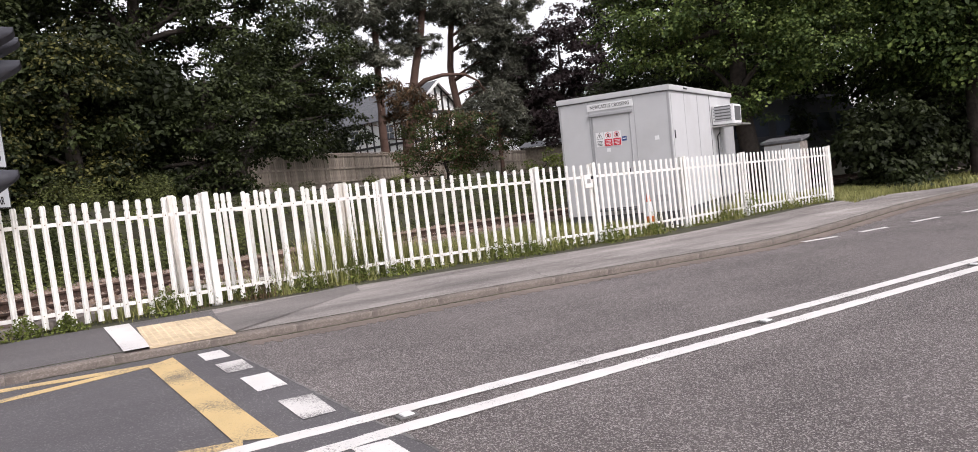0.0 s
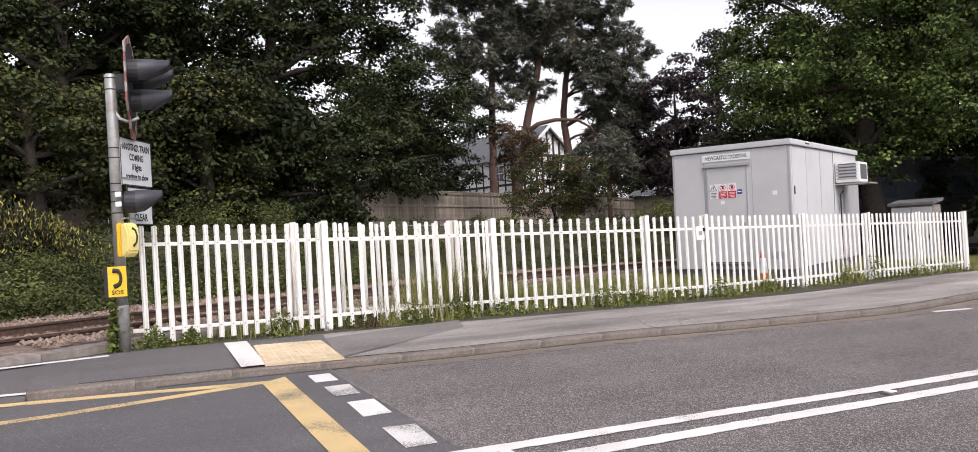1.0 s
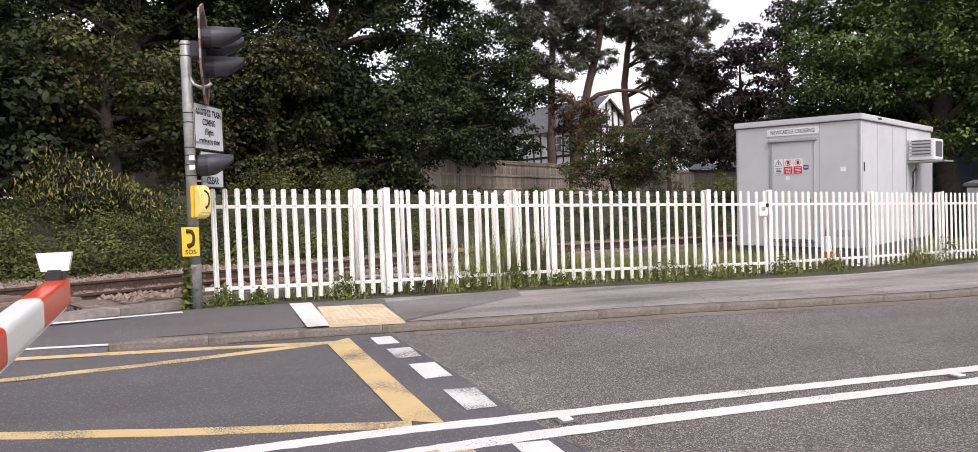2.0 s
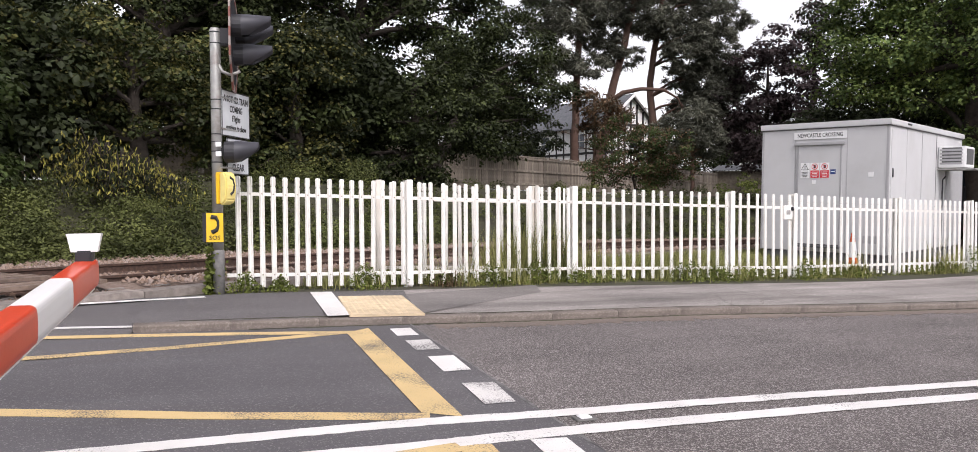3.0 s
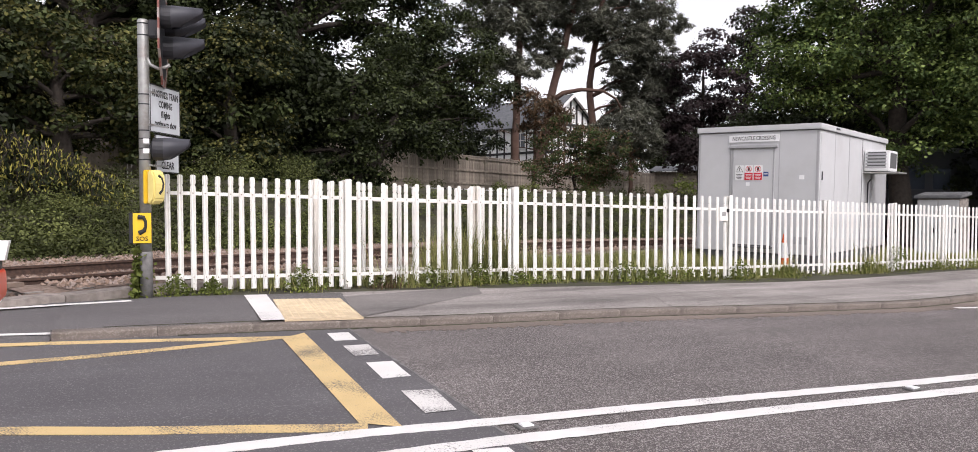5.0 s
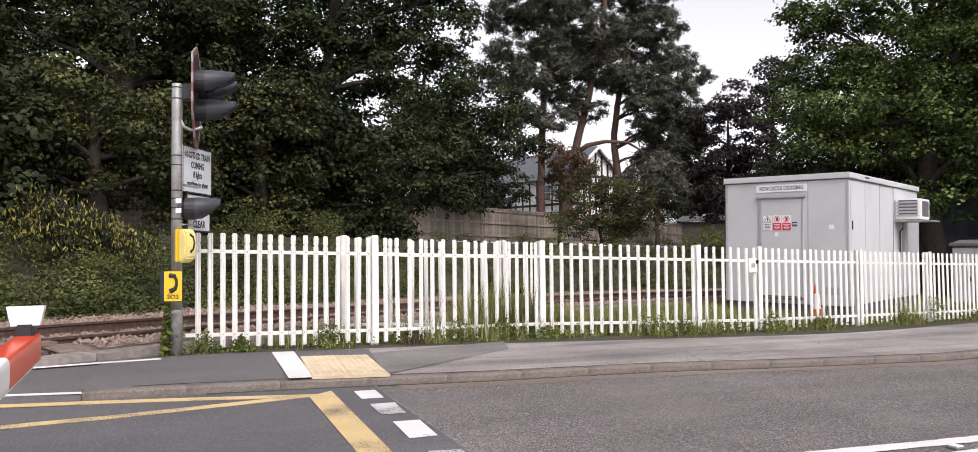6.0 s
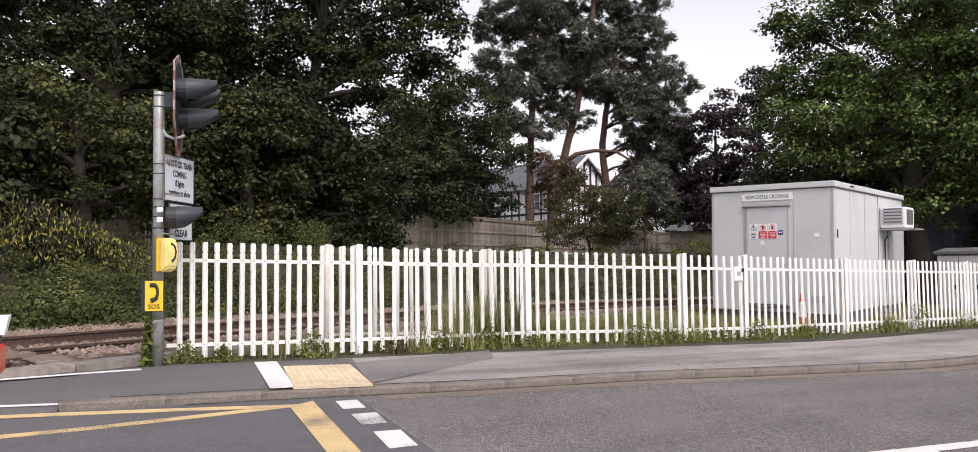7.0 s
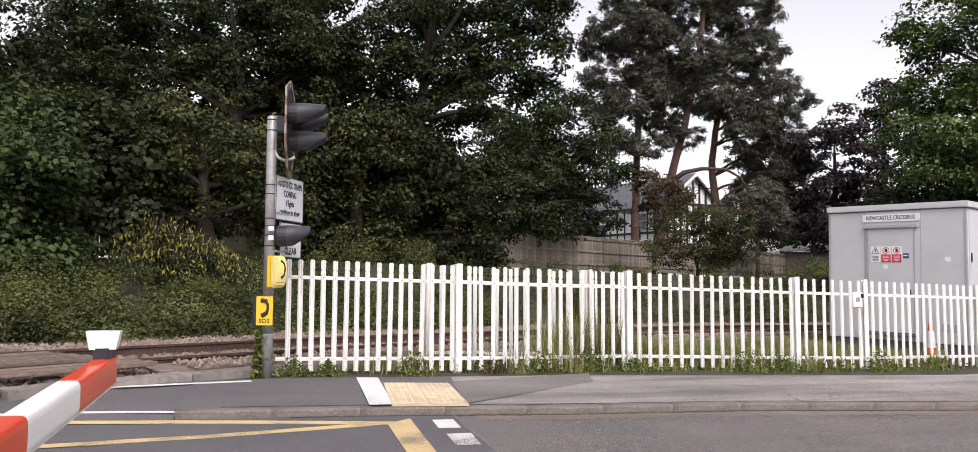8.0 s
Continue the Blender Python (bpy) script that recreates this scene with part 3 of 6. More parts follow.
# soil-coloured strip that paints the dark shade line under the kerb face
tagged(part("kerb_foot_shade", ribbon(resample([(x + 0.022, y - 0.022) for x, y in KERB[5:60]], 700), 0.045, 0.007, ragged=0.016, seed=5), M_SOIL), "dark strip painted as the shade at the foot of the kerb", "road", kind="structure")
tagged(part("kerb_joint", ribbon(resample([(x - 0.092, y + 0.092) for x, y in KERB[2:60]], 700), 0.018, 0.0945, ragged=0.006, seed=6), M_SOIL), "dark joint between the kerb and the footway", "pavement joint", kind="structure")


def paint(name, bm, material, label, category="road marking"):
    return tagged(part(name, bm, material), label, category, kind="structure")


LINE_FAR = smooth_line([(-7.2, -1.1), (-5.4, 0.8), (-3.69, 2.6), (-2.85, 3.48), (-2.33, 4.01), (-1.62, 4.65), (-0.63, 5.58), (0.25, 6.38), (1.66, 7.67), (4.17, 10.1), (7.6, 13.3), (14, 18.8), (30, 31)], 8)
LINE_NEAR = smooth_line([(-6.7, -1.6), (-4.9, 0.4), (-3.3, 2.3), (-2.69, 3.03), (-2.11, 3.61), (-1.66, 4.09), (-1.24, 4.51), (-0.58, 5.14), (0.22, 5.9), (1.54, 7.12), (3.95, 9.45), (7.4, 12.7), (13.8, 18.2), (30, 30.6)], 8)
paint("centre_line", ribbon(resample(LINE_FAR, 700), 0.14, 0.012, ragged=0.006), M_WHITE_LINE, "solid white line of the double centre line")
paint("centre_line", ribbon(resample(LINE_NEAR, 700), 0.15, 0.012, ragged=0.006), M_WHITE_LINE, "solid white line of the double centre line")
for c in ([(-4.23, 6.77), (-4.08, 6.94), (-3.79, 6.62), (-3.95, 6.46)], [(-3.76, 6.29), (-3.59, 6.47), (-3.28, 6.11), (-3.44, 5.94)],
          [(-3.22, 5.75), (-3.05, 5.92), (-2.67, 5.49), (-2.83, 5.31)], [(-2.54, 5.04), (-2.34, 5.2), (-1.98, 4.76), (-2.14, 4.59)]):
    worn = c[0][0] in (-3.76, -2.54)
    tagged(paint("stop_dash", patch(c, 0.011), M_WORN_LINE if worn else M_WHITE_LINE, "short white stop dash, rubbed and grey" if worn else "short bright white stop dash"), group="stop dashes")
paint("stop_line", patch([(-1.6, 4.03), (-1.42, 4.17), (0.1, 2.45), (-0.1, 2.3)], 0.0105), M_WHITE_LINE, "broad white stop line across the near lane")
for a, b in (((2.84, 13.36), (3.47, 13.85)), ((4.02, 14.35), (4.62, 14.9)), ((5.27, 15.56), (6.0, 16.25)), ((6.7, 16.9), (7.5, 17.65)), ((8.4, 18.5), (9.4, 19.4))):
    tagged(paint("lane_dash", ribbon(resample([a, b], 6), 0.1, 0.008), M_WHITE_LINE, "thin white dash near the bend of the road"), group="lane dashes")
paint("box_edge", ribbon(resample([(-4.3, 6.5), (-5.66, 5.48), (-6.67, 4.64), (-8.6, 2.9)], 20), 0.14, 0.0115, ragged=0.005), M_YELLOW_LINE, "worn yellow edge line of the box junction")
paint("box_edge", patch([(-4.44, 6.68), (-2.14, 4.25), (-2.42, 4.2), (-4.47, 6.33)], 0.012), M_YELLOW_LINE, "broad worn yellow end line of the box junction")
paint("box_edge", ribbon(resample([(-2.33, 4.15), (-3.62, 3.46), (-4.64, 2.96), (-6.5, 2.0)], 20), 0.15, 0.0117, ragged=0.005), M_YELLOW_LINE, "worn yellow edge line of the box junction")
paint("box_diagonal", ribbon(resample([(-4.5, 6.35), (-4.8, 5.82), (-5.38, 4.86), (-5.98, 4.0), (-7.6, 1.8)], 20), 0.13, 0.0122, ragged=0.006), M_YELLOW_LINE, "faded yellow diagonal of the box junction")
paint("box_edge", patch([(-1.93, 3.73), (-1.76, 3.84), (-0.2, 2.1), (-0.4, 1.95)], 0.0119), M_YELLOW_LINE, "yellow end line of the near box")
paint("box_diagonal", ribbon(resample([(-1.9, 3.72), (-2.21, 3.3), (-3.4, 1.7)], 10), 0.14, 0.0121), M_YELLOW_LINE, "yellow diagonal of the near box")
paint("footway_edge_line", ribbon(resample([(-6.35, 5.42), (-6.92, 4.95), (-10.2, 1.2)], 20), 0.09, 0.034, ragged=0.004), M_WHITE_LINE, "white edge line along the footway over the crossing")
paint("footway_edge_line", ribbon(resample([(-7.02, 7.0), (-7.32, 6.5), (-7.72, 5.75), (-10.6, 2.4)], 20), 0.09, 0.11, ragged=0.004), M_WHITE_LINE, "white edge line at the back of the footway")
paint("footway_stop_line", patch([(-6.27, 8.1), (-6.07, 8.3), (-4.72, 6.78), (-4.9, 6.6)], 0.111), M_WHITE_LINE, "white give-way stripe across the footway")


def road_stud(x, y):
    root = thing("road_stud", Matrix.Translation((x, y, slope(x, y) + 0.004)) @ Matrix.Rotation(0.77, 4, "Z"), "small white reflective road stud between the centre lines", "road stud", "road studs")
    part("casing", box(-0.07, 0.07, -0.05, 0.05, 0.0, 0.014, 0.004), M_TAR, root)
    part("reflector", box(-0.04, 0.04, -0.04, 0.04, 0.014, 0.024, 0.004), M_SIGN_WHITE, root)


for spot in ((-1.44, 4.6), (1.15, 6.98), (3.9, 9.6)):
    road_stud(*spot)


def tactile():
    """Blister paving: slabs with rows of small domes."""
    holder = tagged(new("tactile_paving"), "panel of buff tactile paving slabs set in the footway", "tactile paving", kind="structure")
    o, u, v = Vector((-4.73, 6.76, 0)), Vector((0.63, 0.55, 0)), Vector((-1.0, 1.2, 0))
    nu, nv = 2, 4
    for i in range(nu):
        for j in range(nv):
            bm = bmesh.new()
            q = [o + u * ((i + a) / nu) + v * ((j + b) / nv) for a, b in ((0.004, 0.004), (0.996, 0.004), (0.996, 0.996), (0.004, 0.996))]
            lo = [bm.verts.new((p.x, p.y, slope(p.x, p.y) + 0.09)) for p in q]
            hi = [bm.verts.new((p.x, p.y, slope(p.x, p.y) + 0.113)) for p in q]
            bm.faces.new(hi)
            for k in range(4):
                bm.faces.new((lo[k], lo[(k + 1) % 4], hi[(k + 1) % 4], hi[k]))
            for a in range(6):
                for b in range(6):
                    p = o + u * ((i + (a + 0.5) / 6) / nu) + v * ((j + (b + 0.5) / 6) / nv)
                    z = slope(p.x, p.y) + 0.113
                    r1 = [bm.verts.new((p.x + 0.016 * math.cos(t), p.y + 0.016 * math.sin(t), z)) for t in (k * 1.0472 for k in range(6))]
                    r2 = [bm.verts.new((p.x + 0.009 * math.cos(t), p.y + 0.009 * math.sin(t), z + 0.006)) for t in (k * 1.0472 for k in range(6))]
                    bm.faces.new(r2)
                    for k in range(6):
                        bm.faces.new((r1[k], r1[(k + 1) % 6], r2[(k + 1) % 6], r2[k]))
            bmesh.ops.recalc_face_normals(bm, faces=bm.faces)
            part("tactile_slab", bm, M_TACTILE, holder)


tactile()


# ---- railway ----
def railway():
    near = [p for p in TRACK if -13 < p[1] < 62]
    def offset(line, d):
        out = []
        for i, (x, y) in enumerate(line):
            (ax, ay), (bx, by) = line[max(i - 1, 0)], line[min(i + 1, len(line) - 1)]
            l = math.hypot(bx - ax, by - ay)
            out.append((x - (by - ay) / l * d, y + (bx - ax) / l * d))
        return out
    bed = tagged(part("ballast_bed", strip(offset(near, 3.0), offset(near, -1.7), 0.1, 0.06, 8), M_BALLAST), "bed of pinkish crushed stone under the rails", "ballast", kind="structure")
    near_side = [p for p in near if p[1] > 6.7]
    tagged(part("ballast_shoulder", strip(offset(near_side, -0.83), offset(near_side, -1.43), 0.2, 0.14, 4), M_BALLAST), "shoulder of pinkish crushed stone heaped against the rail", "ballast", kind="structure")
    for d in (0.7525, -0.7525):
        bm = bmesh.new()
        line = offset(near, d)
        prof = [(-0.07, 0), (0.07, 0), (0.012, 0.03), (0.012, 0.11), (0.035, 0.125), (0.035, 0.155), (-0.035, 0.155), (-0.035, 0.125), (-0.012, 0.11), (-0.012, 0.03)]
        rows = []
        for i, (x, y) in enumerate(line):
            (ax, ay), (bx, by) = line[max(i - 1, 0)], line[min(i + 1, len(line) - 1)]
            l = math.hypot(bx - ax, by - ay)
            nx, ny = -(by - ay) / l, (bx - ax) / l
            rows.append([bm.verts.new((x + nx * u, y + ny * u, slope(x, y) + 0.12 + v)) for u, v in prof])
        for p, q in zip(rows, rows[1:]):
            for k in range(len(prof)):
                bm.faces.new((p[k], p[(k + 1) % 10], q[(k + 1) % 10], q[k]))
        bmesh.ops.recalc_face_normals(bm, faces=bm.faces)
        tagged(part("rail", bm, M_RAIL), "rusty brown steel railway rail", "rail", "rails of the track", "structure")
    me = bpy.data.meshes.new("sleeper")
    bm = box(-0.12, 0.12, -1.28, 1.28, -0.14, 0.02, 0.012)
    bm.to_mesh(me)
    bm.free()
    for x, y, a in along([p for p in near if p[1] > 4.5 and p[1] < 45], 0.65):
        ob = obj("sleeper", me, M_SLEEPER)
        ob.matrix_world = Matrix.Translation((x, y, slope(x, y) + 0.11)) @ Matrix.Rotation(a, 4, "Z")
        tagged(ob, "grey concrete sleeper bedded in the ballast", "sleeper", "sleepers of the track", "structure")
    # loose stones over the bed and its shoulders
    rng = np.random.default_rng(5)
    line = np.array(near)
    seg = line[1:] - line[:-1]
    length = np.linalg.norm(seg, axis=1)
    keep = (line[:-1, 1] > 3.6) & (line[:-1, 1] < 32)
    seg, start, length = seg[keep], line[:-1][keep], length[keep]
    n = 38000
    k = rng.choice(len(seg), n, p=length / length.sum())
    f, d = rng.random(n)[:, None], rng.uniform(-1.75, 3.1, n)
    nrm = np.stack([-seg[:, 1], seg[:, 0]], 1) / length[:, None]
    p = start[k] + seg[k] * f + nrm[k] * d[:, None]
    z = -0.0316 * p[:, 0] - 0.0078 * p[:, 1] + 0.09 + rng.uniform(0.0, 0.04, n) + np.where(d > 1.4, 0.05, 0) + np.where((d < -0.84) & (d > -1.42) & (p[:, 1] > 6.9), 0.1, 0)
    base = np.array([(1, 0, 0), (-0.8, 0.5, 0), (-0.4, -0.9, 0.1), (0.1, 0.1, 0.8)]) * 0.038
    ang, sz = rng.uniform(0, 6.283, n), rng.uniform(0.6, 1.5, n)
    rot = np.stack([np.stack([np.cos(ang), -np.sin(ang), 0 * ang], 1), np.stack([np.sin(ang), np.cos(ang), 0 * ang], 1), np.stack([0 * ang, 0 * ang, 1 + 0 * ang], 1)], 1)
    co = np.einsum("nij,kj->nki", rot, base) * sz[:, None, None] + np.concatenate([p, z[:, None]], 1)[:, None]
    idx = np.arange(n)[:, None, None] * 4 + np.array([(0, 1, 3), (1, 2, 3), (2, 0, 3)])
    me = bpy.data.meshes.new("ballast_stones")
    me.from_pydata(co.reshape(-1, 3).tolist(), [], idx.reshape(-1, 3).tolist())
    tagged(obj("ballast_stones", me, M_STONE), "loose pinkish crushed stones between and beside the rails", "ballast", kind="stuff")
    # concrete cable trough along the near side
    trough = tagged(new("cable_trough"), "grey concrete cable trough lids beside the track", "cable trough", kind="structure")
    me = bpy.data.meshes.new("trough_lid")
    bm = box(0.006, 0.994, -0.19, 0.19, -0.08, 0.03, 0.01)
    bm.to_mesh(me)
    bm.free()
    rng = random.Random(3)
    pts = along([p for p in offset(near, -1.62) if 3.9 < p[1] < 26], 1.0)
    for (x, y, a), (x2, y2, _) in zip(pts, pts[1:]):
        ob = obj("trough_lid", me, M_TROUGH, trough)
        ob.matrix_world = Matrix.Translation((x, y, slope(x, y) + 0.13 + rng.uniform(-0.01, 0.01))) @ Matrix.Rotation(math.atan2(y2 - y, x2 - x) + rng.gauss(0, 0.008), 4, "Z")
    # boarded crossing deck beside and between the rails
    deck = tagged(new("crossing_boards"), "rust-stained brown boards of the crossing deck beside the rails", "crossing deck", kind="structure")
    for side in (1.25, 1.02, 0.46, 0.23, 0.0, -0.23, -0.46, -1.02, -1.25):
        x, y = -9.92 - side * 0.95, 4.0 + side * 0.2
        bm = box(-0.112, 0.112, -4.2, 2.35 - 0.35 * side, -0.05, 0.0, 0.006)
        ob = part("deck_board", bm, M_TIMBER, deck)
        ob.matrix_world = Matrix.Translation((x, y, slope(x, y) + 0.262)) @ Matrix.Rotation(radians(-12), 4, "Z")


railway()


# ---- palisade fence ----
FH = 1.57


def pale_mesh(h, w=0.07, d=0.022):
    """A pressed steel pale: shallow W section with a notched, rounded head."""
    bm = bmesh.new()
    sec = [(-w / 2, 0), (-w / 4, -d), (0, -d * 0.55), (w / 4, -d), (w / 2, 0), (w / 4, 0.004 - d * 0.6), (0, 0.006), (-w / 4, 0.004 - d * 0.6)]
    levels = [(0, 1), (h - 0.15, 1), (h - 0.145, 0.8), (h - 0.13, 0.8), (h - 0.122, 1), (h - 0.022, 1), (h - 0.006, 0.82), (h, 0.5)]
    rings = [[bm.verts.new((u * s, v, z)) for u, v in sec] for z, s in levels]
    for a, b in zip(rings, rings[1:]):
        for k in range(8):
            bm.faces.new((a[k], a[(k + 1) % 8], b[(k + 1) % 8], b[k]))
    bm.faces.new(rings[-1])
    bmesh.ops.recalc_face_normals(bm, faces=bm.faces)
    me = bpy.data.meshes.new("pale")
    bm.to_mesh(me)
    bm.free()
    return me


PALE = pale_mesh(FH - 0.06)
BOLT = bpy.data.meshes.new("bolt")
_b = bmesh.new()
bmesh.ops.create_cone(_b, cap_ends=True, segments=6, radius1=0.009, radius2=0.007, depth=0.01, matrix=Matrix.Rotation(radians(90), 4, "X"))
_b.to_mesh(BOLT)
_b.free()


def fence_bay(name, a, b, label, material=M_FENCE, pitch=0.15, low=0.1, post=True, group="palisade bays", near=False, lift=0.06, category="fence"):
    """One bay between two posts: two rails, pales bolted to them and the post at its start."""
    (ax, ay), (bx, by) = a, b
    length, ang = math.hypot(bx - ax, by - ay), math.atan2(by - ay, bx - ax)
    z0, z1 = slope(ax, ay) + low, slope(bx, by) + low
    root = thing(name, Matrix.Translation((ax, ay, z0)) @ Matrix.Rotation(ang, 4, "Z"), label, category, group)
    fall = (z1 - z0) / length
    for h in (0.17, FH - 0.3):
        bm = box(0, length, 0.004, 0.044, -0.024, 0.024, 0.003)
        for v in bm.verts:
            v.co.z += h + lift + fall * v.co.x
        part("rail_bar", bm, material, root)
    if post:
        part("post", box(-0.055, 0.055, 0.03, 0.12, -0.1, FH + 0.02, 0.006), material, root)
        part("post_face", box(-0.05, 0.05, -0.024, 0.0, lift - 0.02, FH + 0.03, 0.008), material, root)
    n = int((length - 0.1) / pitch)
    rng = random.Random(int(ax * 100))
    for i in range(n):
        x = 0.1 + (i + 0.35) * (length - 0.1) / n
        if post and x < 0.09:
            continue
        p = obj("pale", PALE, material, root)
        p.matrix_local = Matrix.Translation((x, -0.001, lift + fall * x + rng.uniform(-0.006, 0.006))) @ Matrix.Rotation(rng.gauss(0, 0.006), 4, "Y")
        if near:
            for h in (0.17, FH - 0.3):
                q = obj("bolt", BOLT, M_BOLT, p)
                q.matrix_local = Matrix.Translation((0, -0.02, h))
    return root


bays = list(zip(FENCE, FENCE[1:]))
for k, (a, b) in enumerate(bays):
    gate = k == 3
    lab = ("white steel palisade gate with a lock box" if gate else
           "white palisade bay with rust-stained feet beside the signal pole" if k == 0 else "white steel palisade fence bay above weeds")
    root = fence_bay("palisade_gate" if gate else "palisade_fence", a, b, lab, near=k < 3, low=0.06, post=k > 0, pitch=0.15 if k == 0 else 0.178, category="gate" if gate else "fence")
    if gate:
        length = math.hypot(b[0] - a[0], b[1] - a[1])
        lock = part("lock_box", box(length - 0.3, length - 0.1, -0.05, -0.02, 1.08, 1.34, 0.006), M_FENCE, root, "white lock plate")
        part("keyhole_plate", box(length - 0.25, length - 0.16, -0.058, -0.05, 1.17, 1.25, 0.003), M_GALV, lock)
        part("padlock", box(length - 0.14, length - 0.09, -0.08, -0.04, 1.24, 1.31, 0.01), M_BLACK, root, "small dark padlock")
ex, ey = FENCE[-1]
fence_bay("palisade_fence", (ex, ey), (ex - 0.16, ey + 0.14), "end post of the white palisade fence", group="palisade bays", low=0.06)
# an older run standing just behind, along the track side
fence_bay("palisade_fence", (-6.35, 9.95), (-5.75, 10.65), "older stained white palisade run behind the front fence", M_FENCE_OLD, pitch=0.25, group="old palisade bays", low=0.06)
fence_bay("palisade_fence", (-5.75, 10.65), (-4.55, 12.1), "older stained white palisade run behind the front fence", M_FENCE_OLD, pitch=0.25, post=False, group="old palisade bays", low=0.06, lift=0.04)
fence_bay("palisade_fence", (-4.55, 12.1), (-4.35, 13.6), "older stained white palisade run turning to the track", M_FENCE_OLD, pitch=0.25, group="old palisade bays", low=0.06)


# ---- equipment hut ----
def hut():
    W, L, H = 2.92, 6.04, 3.03
    m = Matrix.Translation((1.217, 18.91, 0.19)) @ Matrix.Rotation(radians(-21.03), 4, "Z") @ Matrix.Rotation(radians(1.0), 4, "Y")
    root = thing("equipment_hut", m, "pale grey panelled railway equipment hut on a dark plinth", "hut")
    # local: front face at y = 0 from x = -W to 0, depth along +y
    part("plinth", box(-W + 0.06, -0.06, 0.06, L - 0.06, -0.75, 0.0, 0.01), M_PLINTH, root, "dark recessed plinth")
    body = part("body", box(-W, 0, 0, L, 0.0, H - 0.1, 0.012), M_HUT, root)
    part("roof", box(-W - 0.035, 0.05, -0.05, L + 0.04, H - 0.115, H + 0.02, 0.012), M_HUT, root, "shallow overhanging grey roof")
    part("roof_seam", box(-W - 0.02, 0.03, -0.02, L, H - 0.135, H - 0.114), M_HUT_DARK, root)
    for x in (-W - 0.004, -0.052):
        part("corner_trim", box(x, x + 0.056, -0.008, 0.05, 0.0, H - 0.13, 0.004), M_HUT_TRIM, root)
    part("corner_trim", box(-0.05, 0.008, 0.002, 0.06, 0.0, H - 0.13, 0.004), M_HUT_TRIM, root)
    for x in (-W + 0.83, -W + 2.03):
        part("panel_joint", box(x - 0.008, x + 0.008, -0.005, 0.01, 0.0, H - 0.13), M_HUT_TRIM, root)
    door = part("door", box(-2.0, -1.03, -0.026, 0.0, 0.18, 2.5, 0.006), M_HUT, root, "flush grey steel door with warning signs")
    for x in (-2.03, -1.03):
        part("door_frame", box(x, x + 0.03, -0.034, 0.0, 0.15, 2.53, 0.003), M_HUT_TRIM, root)
    part("door_hood", box(-2.1, -0.93, -0.075, 0.0, 2.51, 2.58, 0.01), M_HUT_TRIM, root, "projecting weather hood over the door")
    part("door_step", box(-2.05, -1.0, -0.12, 0.0, 0.1, 0.15, 0.006), M_PLINTH, root)
    part("door_gap", box(-2.0, -1.03, -0.03, -0.0, 0.15, 0.18), M_HUT_DARK, root)
    for z in (0.5, 2.2):
        part("hinge", box(-2.025, -1.985, -0.045, -0.02, z, z + 0.12, 0.006), M_HUT_TRIM, door)
    part("lock", box(-1.14, -1.09, -0.045, -0.026, 1.02, 1.14, 0.006), M_BLACK, door)
    plate = part("name_plate", box(-2.12, -0.9, -0.03, -0.006, 2.66, 2.83, 0.004), M_SIGN_WHITE, root, "long white name plate with black capitals")
    face = Matrix.Rotation(radians(90), 4, "X")
    text("NEWCASTLE CROSSING", 0.135, M_INK, plate, Matrix.Translation((-1.51, -0.0315, 2.745)) @ face, narrow=0.72, bold=0.002)
    notices = ((-1.84, M_SIGN_WHITE), (-1.61, M_RED), (-1.38, M_RED))
    for x, low_face in notices:
        n = part("warning_notice", box(x - 0.105, x + 0.105, -0.032, -0.027, 1.74, 2.1), M_SIGN_WHITE, door, "white safety notice with a pictogram")
        if low_face is M_RED:
            part("notice_panel", box(x - 0.1, x + 0.1, -0.035, -0.032, 1.745, 1.92), M_RED, n, "red lower panel")
            part("pictogram_ring", tube([(x + 0.068 * math.cos(t), -0.034, 2.01 + 0.068 * math.sin(t)) for t in (k * 0.3307 for k in range(20))], 0.007, 4, cap=False), M_RED, n)
            part("pictogram_bar", box(-0.065, 0.065, -0.0365, -0.034, -0.006, 0.006, m=None), M_RED, n).matrix_local = Matrix.Translation((x, 0, 2.01)) @ Matrix.Rotation(radians(45), 4, "Y")
            part("pictogram", box(x - 0.025, x + 0.025, -0.0345, -0.032, 1.97, 2.05, 0.004), M_INK, n)
        else:
            tri = [(x - 0.085, 1.94), (x + 0.085, 1.94), (x, 2.085)]
            for p, q in zip(tri, tri[1:] + tri[:1]):
                part("pictogram_edge", tube([(p[0], -0.034, p[1]), (q[0], -0.034, q[1])], 0.006, 4), M_INK, n)
            part("pictogram", box(x - 0.008, x + 0.008, -0.035, -0.032, 1.965, 2.04, 0.003), M_INK, n)
        for z, w in ((1.88, 0.075), (1.845, 0.06), (1.81, 0.07), (1.775, 0.05)):
            part("text_bar", box(x - w, x + w, -0.0375, -0.032, z - 0.006, z + 0.006), M_INK if low_face is not M_RED else M_SIGN_WHITE, n)
    part("small_notice", box(-1.25, -1.13, -0.032, -0.027, 1.83, 1.94), M_BLUE, door, "small dark blue notice")
    part("notice_bar", box(-1.235, -1.145, -0.035, -0.032, 1.88, 1.9), M_SIGN_WHITE, door)
    part("small_notice", box(-1.67, -1.58, -0.032, -0.027, 1.6, 1.69), M_SIGN_WHITE, door, "small white notice")
